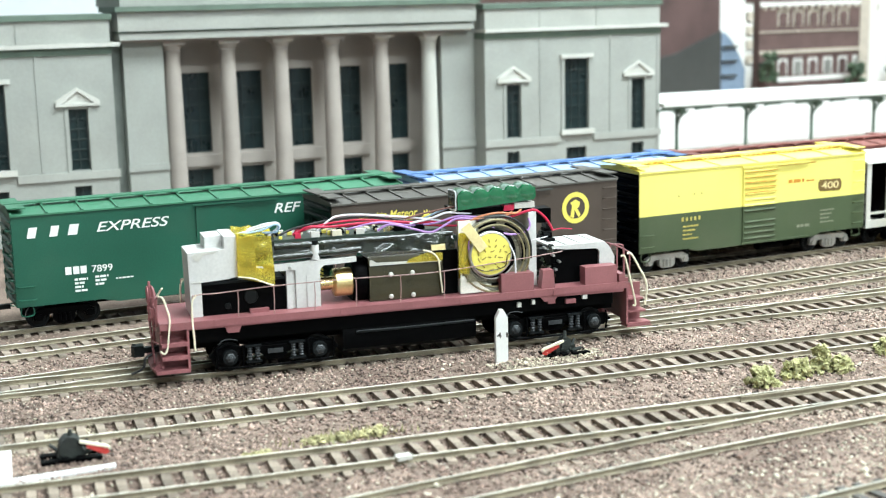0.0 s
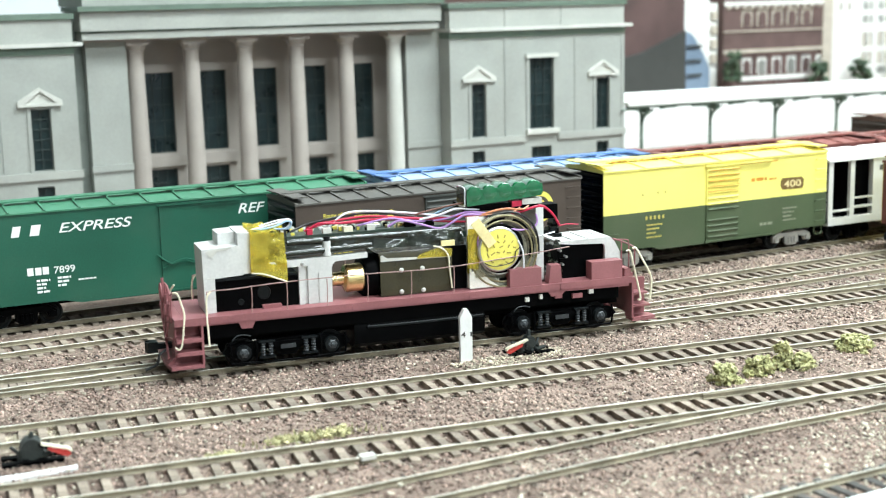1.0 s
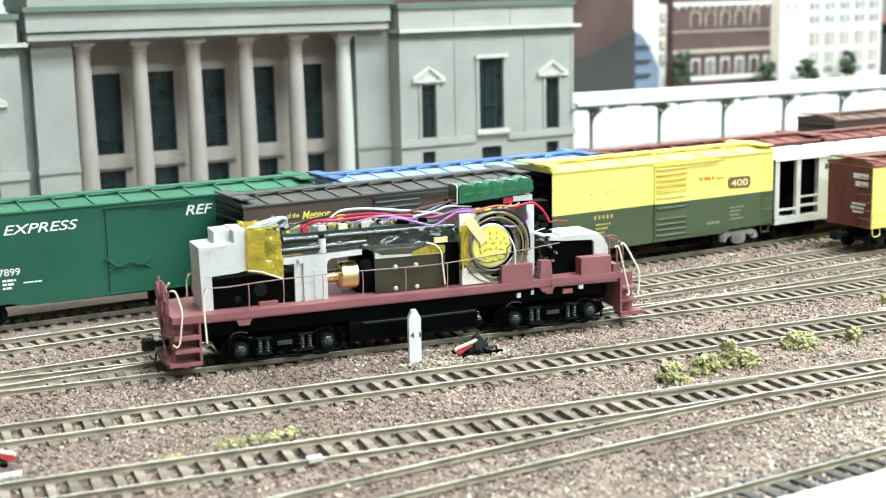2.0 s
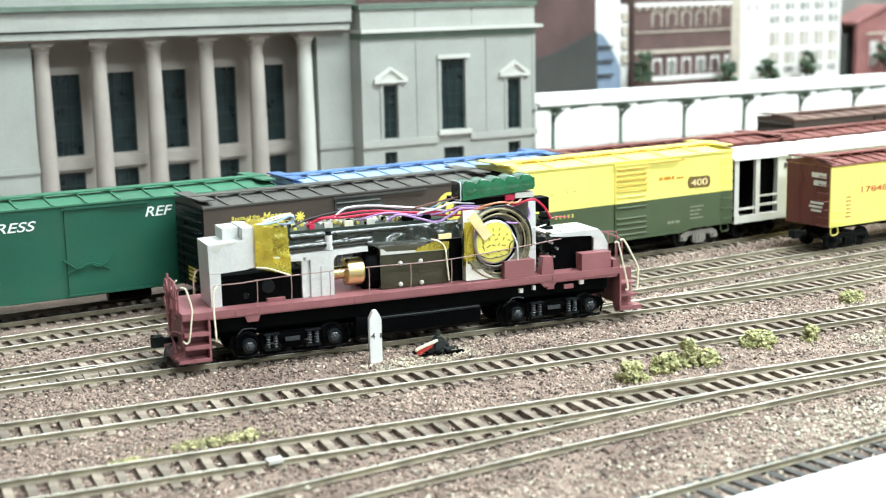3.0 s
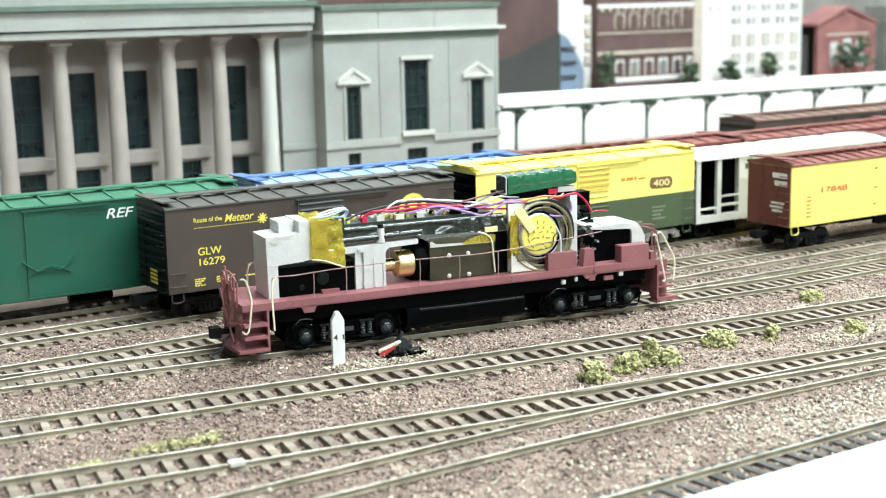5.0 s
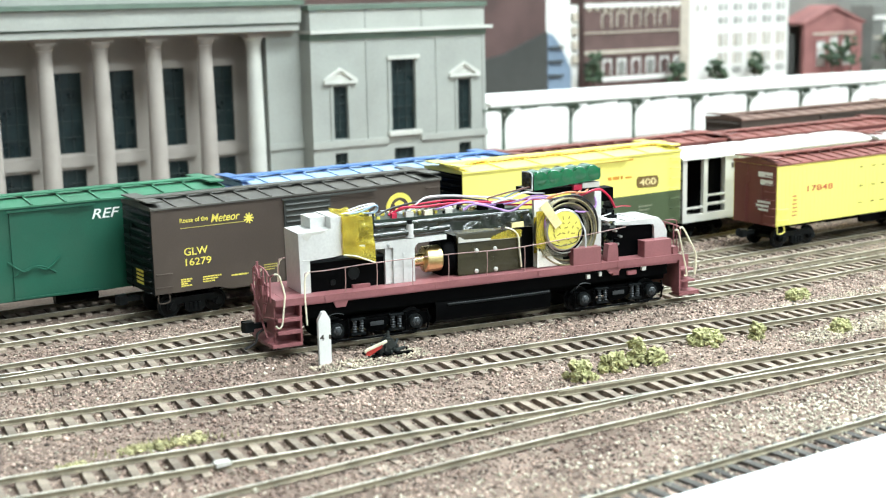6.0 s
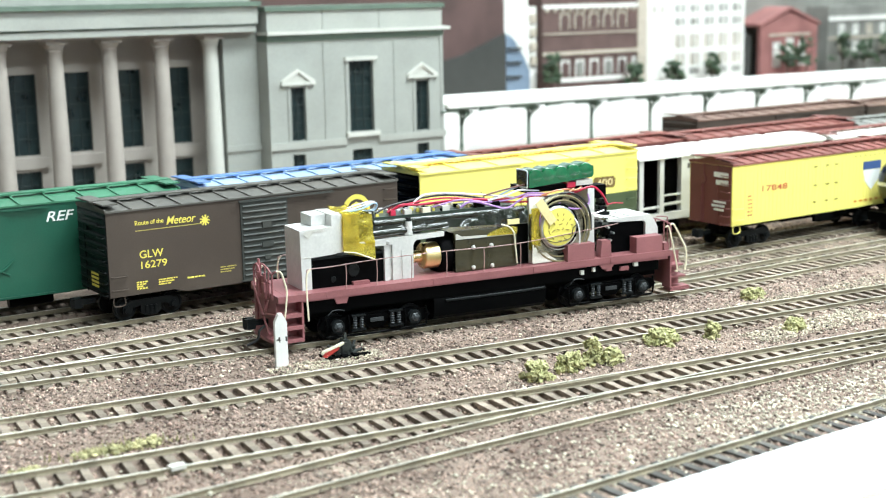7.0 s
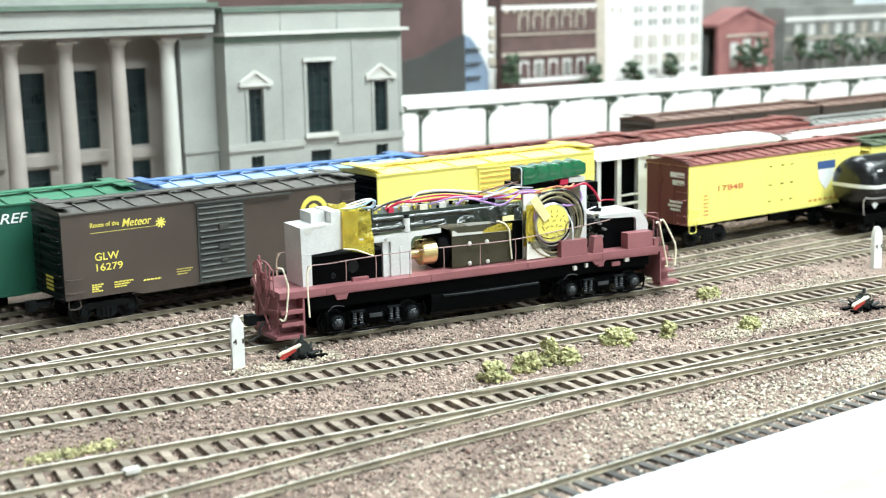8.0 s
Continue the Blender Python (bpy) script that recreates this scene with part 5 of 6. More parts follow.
def lp(name, build, material, parent=None, label="", bevel=0.2, at=None):
    bm = bmesh.new()
    build(bm)
    return part(name, bm, material, parent or loco, label, bevel, at)


def lbox(name, x0, x1, y0, y1, z0, z1, material, parent=None, label="", bevel=0.25):
    return lp(name, lambda bm: box(bm, x0, x1, y0, y1, z0, z1), material, parent, label, bevel)


def ltube(name, pts, r, material, parent=None, label=""):
    return lp(name, lambda bm: tube(bm, pts, r), material, parent, label, 0)


# deck with a lipped edge
deck = lbox("deck", -88, 89, -16.4, 16.4, 18.6, 21.2, MAROON, None, "maroon running deck", 0.35)
for s in (-1, 1):
    lp("deck_skirt", lambda bm: prism(bm, [(-81.2, 18.55), (88, 18.55), (88, 17.4), (60, 17.8), (58.5, 16.2), (54.5, 16.2), (53, 18.1), (-62.5, 18.1), (-63.5, 15.8), (-67.4, 15.8), (-68.4, 18.1), (-81.2, 18.1)], s * 15.6 - 0.5, s * 15.6 + 0.5), MAROON, deck)
for x in (-72, -26, 20, 58):
    lbox("deck_rivet_strip", x, x + 0.8, -16.7, -16.42, 18.8, 21.0, MAROON, deck, "", 0)
# front end: platform, stepped corners, footplate, rails, brake stand
pil = lbox("pilot_plate", -90.6, -89.6, -10.2, 10.2, 5.0, 18.5, MAROON, None, "maroon end plate", 0.25)
lbox("end_platform", -91.4, -88.05, -16.2, 16.2, 18.7, 21.15, MAROON, pil)
lp("foot_plate", lambda bm: prism(bm, [(-93.2, -16.4), (-81.4, -16.4), (-81.4, -10.4), (-87.5, -10.2), (-87.5, 10.2), (-81.4, 10.4), (-81.4, 16.4), (-91.6, 16.4), (-94.2, 6), (-94.6, -6)], 2.9, 4.1, "z"), MAROON, pil, "", 0.3)
lp("plow_foot", lambda bm: prism(bm, [(-94.2, 4.15), (-89.8, 4.15), (-89.8, 6.6), (-91.2, 6.6)], -12, 12), MAROON, pil)
for side in (-1, 1):
    ya, yb = (-16.2, -10.3) if side < 0 else (10.3, 16.2)
    yi = yb if side < 0 else ya
    lbox("step_back", -91.0, -82.1, yi - 0.35, yi + 0.35, 4.15, 18.65, MAROON, pil, "", 0.1)
    lbox("step_side", -82.05, -81.3, ya, yb, 4.15, 18.55, MAROON, pil, "", 0.15)
    lbox("step_side", -91.2, -90.5, yi - 2.6 if side < 0 else yi + 0.4, yi - 0.4 if side < 0 else yi + 2.6, 4.15, 18.65, MAROON, pil, "", 0.15)
    for z in (8.4, 13.2):
        lbox("step_tread", -91.0, -82.1, ya if side < 0 else ya + 0.4, yb - 0.4 if side < 0 else yb, z, z + 0.8, MAROON, pil, "", 0.15)
        lbox("tread_lip", -91.0, -82.1, ya - 0.3 if side < 0 else yb, ya if side < 0 else yb + 0.3, z - 0.6, z + 0.8, MAROON, pil, "", 0.1)
ltube("corner_rail", [(-91.4, -15.2, 11.2), (-90.3, -16.2, 10.4), (-89.2, -16.3, 12.0), (-88.3, -16.3, 18), (-87.8, -16.3, 23), (-88.8, -16.3, 27.5), (-89.8, -16.1, 30.6), (-91.2, -15.0, 31.0)], 0.36, CREAM, pil, "cream painted grab rail")
ltube("corner_rail", [(-88.2, 15.4, 8.0), (-89.2, 16.1, 8.6), (-89.5, 16.2, 15), (-89.4, 16.2, 22.0), (-88.0, 16.0, 25.4), (-86.6, 15.0, 27.6)], 0.4, CREAM, pil, "cream painted grab rail")
for y, top in ((-10.5, 29.0), (-6.6, 30.6), (-2.4, 31.4), (2.6, 31.2), (7.0, 30.4), (11.0, 28.6)):
    ltube("end_rail_post", [(-91.6, y, 19.2), (-91.6, y, top - 3), (-91.4, y + 0.2, top)], 0.36, MAROON, pil)
ltube("end_hand_rail", [(-91.4, -14.8, 30.9), (-91.7, -10.5, 29.4), (-91.7, -6.0, 30.8), (-91.7, -2, 31.4), (-91.7, 3, 31.2), (-91.7, 8, 30.2), (-91.4, 12, 28.0), (-90.0, 14.8, 26.0)], 0.36, MAROON, pil)
ltube("end_hand_rail", [(-91.7, -10.5, 25.0), (-91.7, -4, 25.8), (-91.7, 4, 25.8), (-91.7, 11, 24.6)], 0.3, MAROON, pil)
lp("brake_stand", lambda bm: (rod(bm, (-93.0, 1.5, 18.6), (-92.6, 1.5, 33.4), 0.75, 0.5, 10), rod(bm, (-92.4, -4.6, 18.6), (-92.4, -4.6, 28.6), 0.6, 0.6, 8), box(bm, -93.4, -92.0, -6.0, -3.2, 21.5, 25.0)), MAROON, pil, "", 0)
lp("brake_wheel", lambda bm: (tube(bm, [(-93.4, 1.5 + 3.0 * math.cos(k * math.pi / 8), 28.4 + 3.0 * math.sin(k * math.pi / 8)) for k in range(17)], 0.32, 6), rod(bm, (-93.4, -1.4, 28.4), (-93.4, 4.4, 28.4), 0.28, seg=6), rod(bm, (-93.4, 1.5, 25.4), (-93.4, 1.5, 31.4), 0.28, seg=6)), MAROON, pil, "", 0)
lp("drop_step", lambda bm: prism(bm, [(-6.5, 21.2), (6.5, 21.2), (6.5, 25.6), (4.5, 27.0), (-4.5, 27.0), (-6.5, 25.6)], -92.3, -91.95, "x"), MAROON, pil, "", 0)
ltube("brace_bar", [(-92.6, 10.5, 22.8), (-92.9, 2, 15.6), (-93.2, -9.5, 5.6)], 0.42, MAROON, pil)
ltube("cut_lever", [(-92.2, -15.0, 14.2), (-92.8, -8, 13.2), (-93.2, -3, 12.0), (-93.0, 0.4, 10.6)], 0.3, MAROON, pil)
ltube("chain", [(-92.4, -7.2, 18.4), (-93.0, -6.4, 14.6), (-92.8, -4.4, 13.8), (-92.2, -3.4, 17.4)], 0.35, MAROON, pil)
ltube("air_hose", [(-92.4, -5, 8.5), (-96.0, -6.5, 7.0), (-97.2, -7.0, 3.6), (-101.4, -6.6, 1.6)], 0.5, W_BLACK, pil)
make_coupler(loco, -90.0, 0, 8.6, -1)
# rear end
pil = lbox("pilot_plate", 90.2, 91.2, -10.2, 10.2, 5.0, 18.5, MAROON, None, "maroon end plate", 0.25)
lbox("end_platform", 89.05, 93.0, -9.6, 9.6, 18.7, 21.15, MAROON, pil)
for side in (-1, 1):
    ya, yb = (-16.2, -10.3) if side < 0 else (10.3, 16.2)
    yi = yb if side < 0 else ya
    lbox("step_side", 89.1, 89.9, ya, yb, 4.0, 20.8, MAROON, pil, "", 0.15)
    lbox("step_back", 89.95, 97.6, yi - 0.35, yi + 0.35, 4.0, 19.4, MAROON, pil, "", 0.1)
    for z, x1 in ((3.6, 99.6), (8.6, 97.4), (13.6, 96.2)):
        lbox("step_tread", 89.95, x1, ya if side < 0 else ya + 0.4, yb - 0.4 if side < 0 else yb, z, z + 0.8, MAROON, pil, "", 0.15)
    lp("plow_foot", lambda bm: prism(bm, [(89.4, 2.8), (100.4, 2.8), (99.0, 3.5), (89.4, 3.5)], ya, yb), MAROON, pil, "", 0.1)
    y = side * 16.2
    ltube("corner_rail", [(86.6, y, 31.6), (88.2, y, 31.4), (89.6, y, 26.5), (91.2, y, 20), (93.0, y, 12.0), (91.8, y, 11.6)], 0.4, CREAM, pil, "cream painted grab rail")
    ltube("corner_rail", [(89.6, y * 0.96, 32.2), (91.2, y * 0.96, 32.2), (94.6, y * 0.97, 26.6), (97.7, y * 0.98, 20.4), (97.8, y * 0.98, 15.0), (97.3, y * 0.98, 11.4)], 0.44, CREAM, pil, "cream painted grab rail")
ltube("end_hand_rail", [(92.6, -11.5, 21.2), (92.6, -11.5, 30.4), (92.6, -9.5, 32.0), (92.6, 0, 32.4), (92.6, 9.5, 32.0), (92.6, 11.5, 30.4), (92.6, 11.5, 21.2)], 0.34, MAROON, pil)
for y in (-6.5, 0, 6.5):
    ltube("end_rail_post", [(92.6, y, 21.2), (92.6, y, 32.3)], 0.32, MAROON, pil)
ltube("end_hand_rail", [(82.0, -15.8, 36.6), (87.0, -15.6, 36.0), (88.0, -15.4, 34.0), (88.2, -15.2, 21.2)], 0.26, MAROON, pil)
lbox("sand_box", 86.2, 88.9, -15.6, -9.0, 21.25, 24.4, MAROON, pil, "", 0.25)
make_coupler(loco, 92.0, 0, 8.6, 1)
ltube("air_hose", [(92.4, -5, 8.5), (96.4, -5.5, 7.0), (97.0, -5.6, 3.5)], 0.5, W_BLACK, pil)
# fuel tank and underframe
lp("fuel_tank", lambda bm: prism(bm, [(-13, 14), (-14.6, 11), (-14.2, 5.0), (-11, 3.2), (11, 3.2), (14.2, 5.0), (14.6, 11), (13, 14)], -25, 27, "x"), BLACK, None, "black fuel tank", 0.3)
# underframe widened in black to fill in the shadow below the deck
lbox("underframe", -79, 84, -14.6, 14.6, 12.8, 18.55, BLACK)
lbox("drive_casing", -86, 86, -9, 9, 9.5, 12.75, BLACK)
# thin bar that stands in for the glossy highlight line along the tank
ltube("tank_highlight", [(-20, -15, 11.4), (0, -15, 11.2), (26, -15, 11.4)], 0.6, DARKGREY)
lbox("pale_tag", -31.5, -25.0, -13.6, -13.0, 14.6, 17.4, HOPPER, None, "small pale tag")
for x, z, w in ((43.5, 15.0, 1.6), (49.5, 15.6, 1.2), (56.0, 15.2, 3.0), (63.5, 14.6, 4.2), (70.5, 15.8, 2.0)):
    lbox("deck_clip", x, x + w, -15.9, -14.65, z, z + 1.7, HOPPER if w < 3 else MAROON, None, "small clip under the deck edge", 0.2)
WHEELS = []
for tx in (-50.4, 59.4):
    bm = bmesh.new()
    for s in (-1, 1):
        y0, y1 = (-13.6, -11.4) if s < 0 else (11.4, 13.6)
        prism(bm, [(-24, 6.5), (-22, 9.0), (-12, 9.6), (-7, 10.4), (7, 10.4), (12, 9.6), (22, 9.0), (24, 6.5), (21, 4.4), (12, 4.4), (9.5, 6.8), (5, 6.4), (3, 4.0), (-3, 4.0), (-5, 6.4), (-9.5, 6.8), (-12, 4.4), (-21, 4.4)], y0, y1)
        box(bm, -7, 7, min(s * 13.6, s * 14.6), max(s * 13.6, s * 14.6), 7.4, 9.4)
    box(bm, -9, 9, -11.4, 11.4, 7, 10.3)
    tr = part("truck", bm, BLACK, loco, "black locomotive truck", 0.35, mm(tx, 0, 0))
    for s in (-1, 1):
        for x in (-16.5, 16.5):
            lp("journal_box", lambda bm: rod(bm, (x, s * 13.4, 6.3), (x, s * 15.4, 6.3), 3.0, 2.7, 16), DARKGREY, tr, "", 0)
            lp("journal_cap", lambda bm: lathe(bm, [(0.3, s * 15.42), (1.9, s * 15.45), (1.5, s * 15.8), (0.9, s * 15.85), (0.7, s * 16.3), (0.3, s * 16.4)], (x, 0, 6.3), "y", 6), SPRINGGREY, tr, "dull grey journal cap", 0)
        for x in (-9.4, -6.6, 6.6, 9.4):
            lp("spring", lambda bm: lathe(bm, [q for k in range(5) for q in ((0.6, 4.6 + k), (0.95, 4.9 + k), (0.95, 5.2 + k), (0.6, 5.48 + k))], (x, s * 14.9, 0), "z", 10), SPRINGGREY, tr, "", 0)
        for x in (-8.0, 8.0):
            lbox("spring_plank", x - 2.9, x + 2.9, min(s * 14.0, s * 15.9), max(s * 14.0, s * 15.9), 3.9, 4.5, DARKGREY, tr, "", 0.1)
            lbox("spring_cap", x - 2.9, x + 2.9, min(s * 14.0, s * 15.9), max(s * 14.0, s * 15.9), 9.7, 10.3, DARKGREY, tr, "", 0.1)
        for x in (-21.5, -12.0, 12.0, 21.5):
            ltube("brake_hanger", [(x, s * 14.4, 10.4), (x + 0.3, s * 15.0, 7.0), (x, s * 14.6, 3.0)], 0.4, BLACK, tr)
        ltube("brake_rod", [(-21, s * 15.0, 2.7), (0, s * 15.2, 2.3), (21, s * 15.0, 2.7)], 0.4, BLACK, tr)
        lbox("builder_plate", -2.8, 2.8, min(s * 14.62, s * 15.0), max(s * 14.62, s * 15.0), 6.6, 8.2, SPRINGGREY, tr, "", 0.1)
        ltube("sand_pipe", [(-20.6, s * 15.2, 11.4), (-19.0, s * 15.4, 13.0), (-16.4, s * 15.4, 13.3), (-13.8, s * 15.2, 12.6)], 0.2, SPRINGGREY, tr)
    for x in (-16.5, 16.5):
        bm = bmesh.new()
        for s in (-1, 1):
            a = [(0.8, 7.2), (3.4, 7.4), (4.6, 7.2), (5.9, 7.3), (5.9, 7.8), (5.4, 8.0), (5.4, 9.8), (4.6, 10.0), (4.0, 9.4), (1.4, 9.2), (0.8, 10.4)]
            lathe(bm, a if s > 0 else [(r, -h) for r, h in a[::-1]], (0, 0, 0), "y", 26)
            for k in range(6):
                an = k * math.pi / 3
                rod(bm, (3.0 * math.cos(an), s * 9.2, 3.0 * math.sin(an)), (3.0 * math.cos(an), s * 9.7, 3.0 * math.sin(an)), 0.5, seg=6)
        rod(bm, (0, -10, 0), (0, 10, 0), 1.0, seg=8)
        WHEELS.append((part("wheel", bm, DARKGREY, tr, "dark steel wheelset", 0, mm(x, 0, 5.4)), x))
# grey die-cast cab weight
def crumple(bm, a, b, c, d, n, m, amp, thick, seed):
    """A thin crumpled sheet over the corners a, b (lower edge), c, d (upper edge)."""
    a, b, c, d = Vector(a), Vector(b), Vector(c), Vector(d)
    nrm = (b - a).cross(d - a).normalized()
    grids = []
    for off in (0.0, thick):
        g = []
        for j in range(m + 1):
            v = j / m
            row = []
            for i in range(n + 1):
                u = i / n
                p = (a * (1 - u) + b * u) * (1 - v) + (d * (1 - u) + c * u) * v
                q = p * 0.2 + Vector((seed, 0, 0))
                row.append(bm.verts.new(p + nrm * (off + amp * (noise.noise(q) + 0.6 * noise.noise(q * 2.3)))))
            g.append(row)
        grids.append(g)
    lo, hi = grids
    for j in range(m):
        for i in range(n):
            bm.faces.new((lo[j][i], lo[j + 1][i], lo[j + 1][i + 1], lo[j][i + 1]))
            bm.faces.new((hi[j][i], hi[j][i + 1], hi[j + 1][i + 1], hi[j + 1][i]))
    rim = [(0, i) for i in range(n)] + [(j, n) for j in range(m)] + [(m, n - i) for i in range(n)] + [(m - j, 0) for j in range(m)]
    for (j0, i0), (j1, i1) in zip(rim, rim[1:] + rim[:1]):
        bm.faces.new((lo[j0][i0], lo[j1][i1], hi[j1][i1], hi[j0][i0]))


cab = lp("cab_weight", lambda bm: prism(bm, [(-79.2, 21.2), (-75.2, 21.2), (-75.3, 33.7), (-64.8, 34.3), (-64.8, 45.4), (-79.6, 44.6)], -10.2, 6.8), CAST, None, "bare grey die-cast weight", 1.6)
lp("weight_block", lambda bm: prism(bm, [(-66.4, 34.4), (-61.2, 34.8), (-61.2, 49.6), (-66.4, 49.8)], -10.1, 6.8), CAST, cab, "", 1.2)
lp("weight_back_block", lambda bm: prism(bm, [(-72.6, 44.4), (-66.5, 44.6), (-66.5, 49.4), (-72.6, 49.2)], -4.5, 6.8), CAST, cab, "", 0.6)
# the notch's highlight is put in as white paint on the casting
lp("weight_scoop", lambda bm: prism(bm, [(-78.4, 43.6), (-76.9, 44.4), (-68.4, 44.9), (-70.5, 43.9), (-74.2, 43.6), (-76.0, 41.4), (-77.4, 42.2)], -10.4, -10.15), HOPPER, cab, "machined notch with its highlight painted white", 0.1)
ltube("mould_line", [(-78.6, -10.3, 33.9), (-77, -10.35, 34.0), (-75.6, -10.35, 33.9)], 0.12, HOPPER, cab)
tower = lbox("gear_tower", -75.3, -44.6, -9.4, 7.0, 21.25, 33.4, BLACK, None, "black gear tower")
lbox("tower_flange", -75.2, -44.8, -10.0, -9.42, 32.6, 33.5, DARKGREY, tower, "", 0.1)
lbox("tower_foot", -58.4, -51.4, -11.4, -9.42, 21.25, 22.6, MAROON, tower, "", 0.1)
lp("tower_gear", lambda bm: (rod(bm, (-57.5, -9.42, 27.0), (-57.5, -9.9, 27.0), 2.6, 2.4, 16), rod(bm, (-66, -9.42, 24.2), (-66, -9.8, 24.2), 1.2, 1.1, 12)), DARKGREY, tower, "", 0)
pillar = lp("grey_pillar", lambda bm: prism(bm, [(-41.0, 21.3), (-31.9, 21.3), (-31.9, 34.2), (-31.4, 35.6), (-30.2, 36.5), (-18.0, 36.9), (-18.0, 38.8), (-56.0, 38.0), (-56.0, 35.8), (-41.0, 35.6)], -10.6, -7.0), CAST, None, "grey die-cast pillar with a long arm", 0.35)
lbox("pillar_strip", -44.4, -42.3, -10.4, 6.0, 21.3, 35.7, CAST, pillar, "", 0.3)
lbox("pillar_core", -42.28, -32.2, -6.95, 6.0, 21.3, 35.6, CAST, pillar, "", 0.2)
lbox("pillar_web", -42.28, -41.02, -9.4, -7.0, 21.3, 35.6, CAST, pillar, "", 0)
lbox("pillar_rib", -37.0, -36.3, -10.9, -10.62, 21.6, 33.0, CAST, pillar, "", 0.1)
lp("pillar_screw", lambda bm: rod(bm, (-43.0, -10.4, 36.6), (-43.0, -11.2, 36.6), 0.8, 0.6, 10), STEEL, pillar, "", 0)
lp("board_post", lambda bm: (rod(bm, (-33.2, -9.2, 38.7), (-33.2, -9.2, 44.2), 1.7, 1.5),), CAST, pillar, "", 0)
lp("post_screw", lambda bm: rod(bm, (-33.2, -9.2, 44.2), (-33.2, -9.2, 45.8), 1.2, 1.2), DARKGREY, pillar, "", 0)
# amber tape crumpled over the weight and the board ends
tape = lp("amber_tape_wrap", lambda bm: crumple(bm, (-62.2, -11.0, 35.4), (-48.8, -11.0, 34.4), (-49.4, -10.4, 48.8), (-62.0, -10.6, 50.0), 20, 22, 1.2, 0.18, 3), TAPE, None, "crumpled amber polyimide tape", 0)
lp("tape_top", lambda bm: crumple(bm, (-62.0, -10.6, 50.1), (-49.4, -10.4, 48.9), (-47.6, 5.0, 49.4), (-61.6, 6.0, 50.4), 18, 18, 1.6, 0.18, 7), TAPE, tape, "", 0)
lp("tape_second_layer", lambda bm: crumple(bm, (-62.3, -11.5, 35.0), (-55.4, -11.5, 35.6), (-55.8, -11.2, 49.2), (-62.1, -11.2, 49.6), 8, 14, 0.4, 0.15, 11), TAPE, tape, "", 0)
lp("tape_flap", lambda bm: crumple(bm, (-60.6, -11.6, 34.2), (-48.9, -11.8, 30.9), (-48.8, -11.4, 37.0), (-60.8, -11.4, 38.2), 10, 6, 0.5, 0.16, 17), TAPE, tape, "", 0)
ltube("tape_edge", [(-62.2, -11.9, 35.0), (-57.5, -12.0, 34.2), (-53.0, -12.1, 32.4), (-49.4, -12.1, 30.9)], 0.28, CREAM, tape)
lp("board_component", lambda bm: [box(bm, x, x + 3.2, -9.6, -4, z, z + 3.4) for x, z in ((-55.0, 39.5), (-55.6, 44.4), (-51.6, 41.2), (-51.4, 46.2))], SHRINK, None, "dark parts under the tape", 0.4)
for x, z in ((-54.0, 47.6), (-52.2, 43.6), (-50.4, 48.6)):
    lbox("board_terminal", x, x + 1.1, -9.9, -9.2, z, z + 0.8, HOPPER, None, "", 0.15)
# motor with brass flywheel
lp("flywheel", lambda bm: (lathe(bm, [(1.6, -31), (2.4, -30.9), (2.4, -26.4), (4.9, -26.0), (5.3, -25.5), (5.3, -19.5), (4.9, -19), (1.6, -19)], (0, 0, 28.6), "x", 28),), BRASS, None, "polished brass flywheel", 0, mm(0, -5.0, 0))
lp("motor_end", lambda bm: lathe(bm, [(2, -19), (8.0, -18.8), (8.6, -18), (8.6, -13.5), (8, -13), (2, -13)], (0, -1.5, 28.4), "x", 28), BLACK, None, "black motor end bell", 0)
can = lp("motor_can", lambda bm: prism(bm, [(-9.6, 21.3), (-10.8, 24), (-10.4, 33), (-7.6, 37.2), (7, 37.2), (10, 33), (10.4, 24), (9.4, 21.3)], -13.2, 15.0, "x"), MOTORCAN, None, "glossy dark motor can", 0.5)
lp("motor_cover_film", lambda bm: prism(bm, [(-11.2, 21.5), (-11.2, 34), (-9.6, 38.2), (-9.3, 38.2), (-10.9, 33.9), (-10.9, 21.5)], -13.4, 15.2, "x"), SMOKE, can, "smoky amber film", 0)
for x, z in ((-5.1, 31.0), (3.2, 31.1), (-5.2, 22.7), (3.5, 22.6)):
    lp("screw", lambda bm: lathe(bm, [(0.2, -12.0), (0.7, -11.8), (0.95, -11.3), (0.95, -11.15), (0.2, -11.1)], (x, 0, z), "y", 12), HOPPER, can, "bright solder stud", 0)
# highlight on the top bevel, modelled as a pale strip
lp("can_edge_highlight", lambda bm: prism(bm, [(-13.2, 34.9), (14.6, 34.6), (14.6, 35.1), (-10.6, 36.0), (-12.4, 37.2), (-13.2, 37.0)], -11.5, -11.2), HOPPER, can, "pale painted highlight along the top edge of the can", 0)
lbox("motor_bracket", 15.3, 21.8, -9.0, 8.0, 21.3, 38.2, BLACK, None, "black motor bracket")
lp("tape_strip", lambda bm: prism(bm, [(1.0, 35.2), (15.0, 35.0), (15.2, 37.8), (9, 38.4), (2.0, 36.4)], -11.9, -11.55), TAPE, can, "", 0)
# circuit boards over the motor
lower = lbox("long_board", -50, 22, -8.6, 8.6, 41.2, 43.6, PCB, None, "dark circuit board")
lp("light_bar", lambda bm: rod(bm, (-49, -9.0, 40.4), (-16, -9.0, 41.2), 1.5, 1.4, 14), SHRINK, None, "dark glossy sleeve", 0)
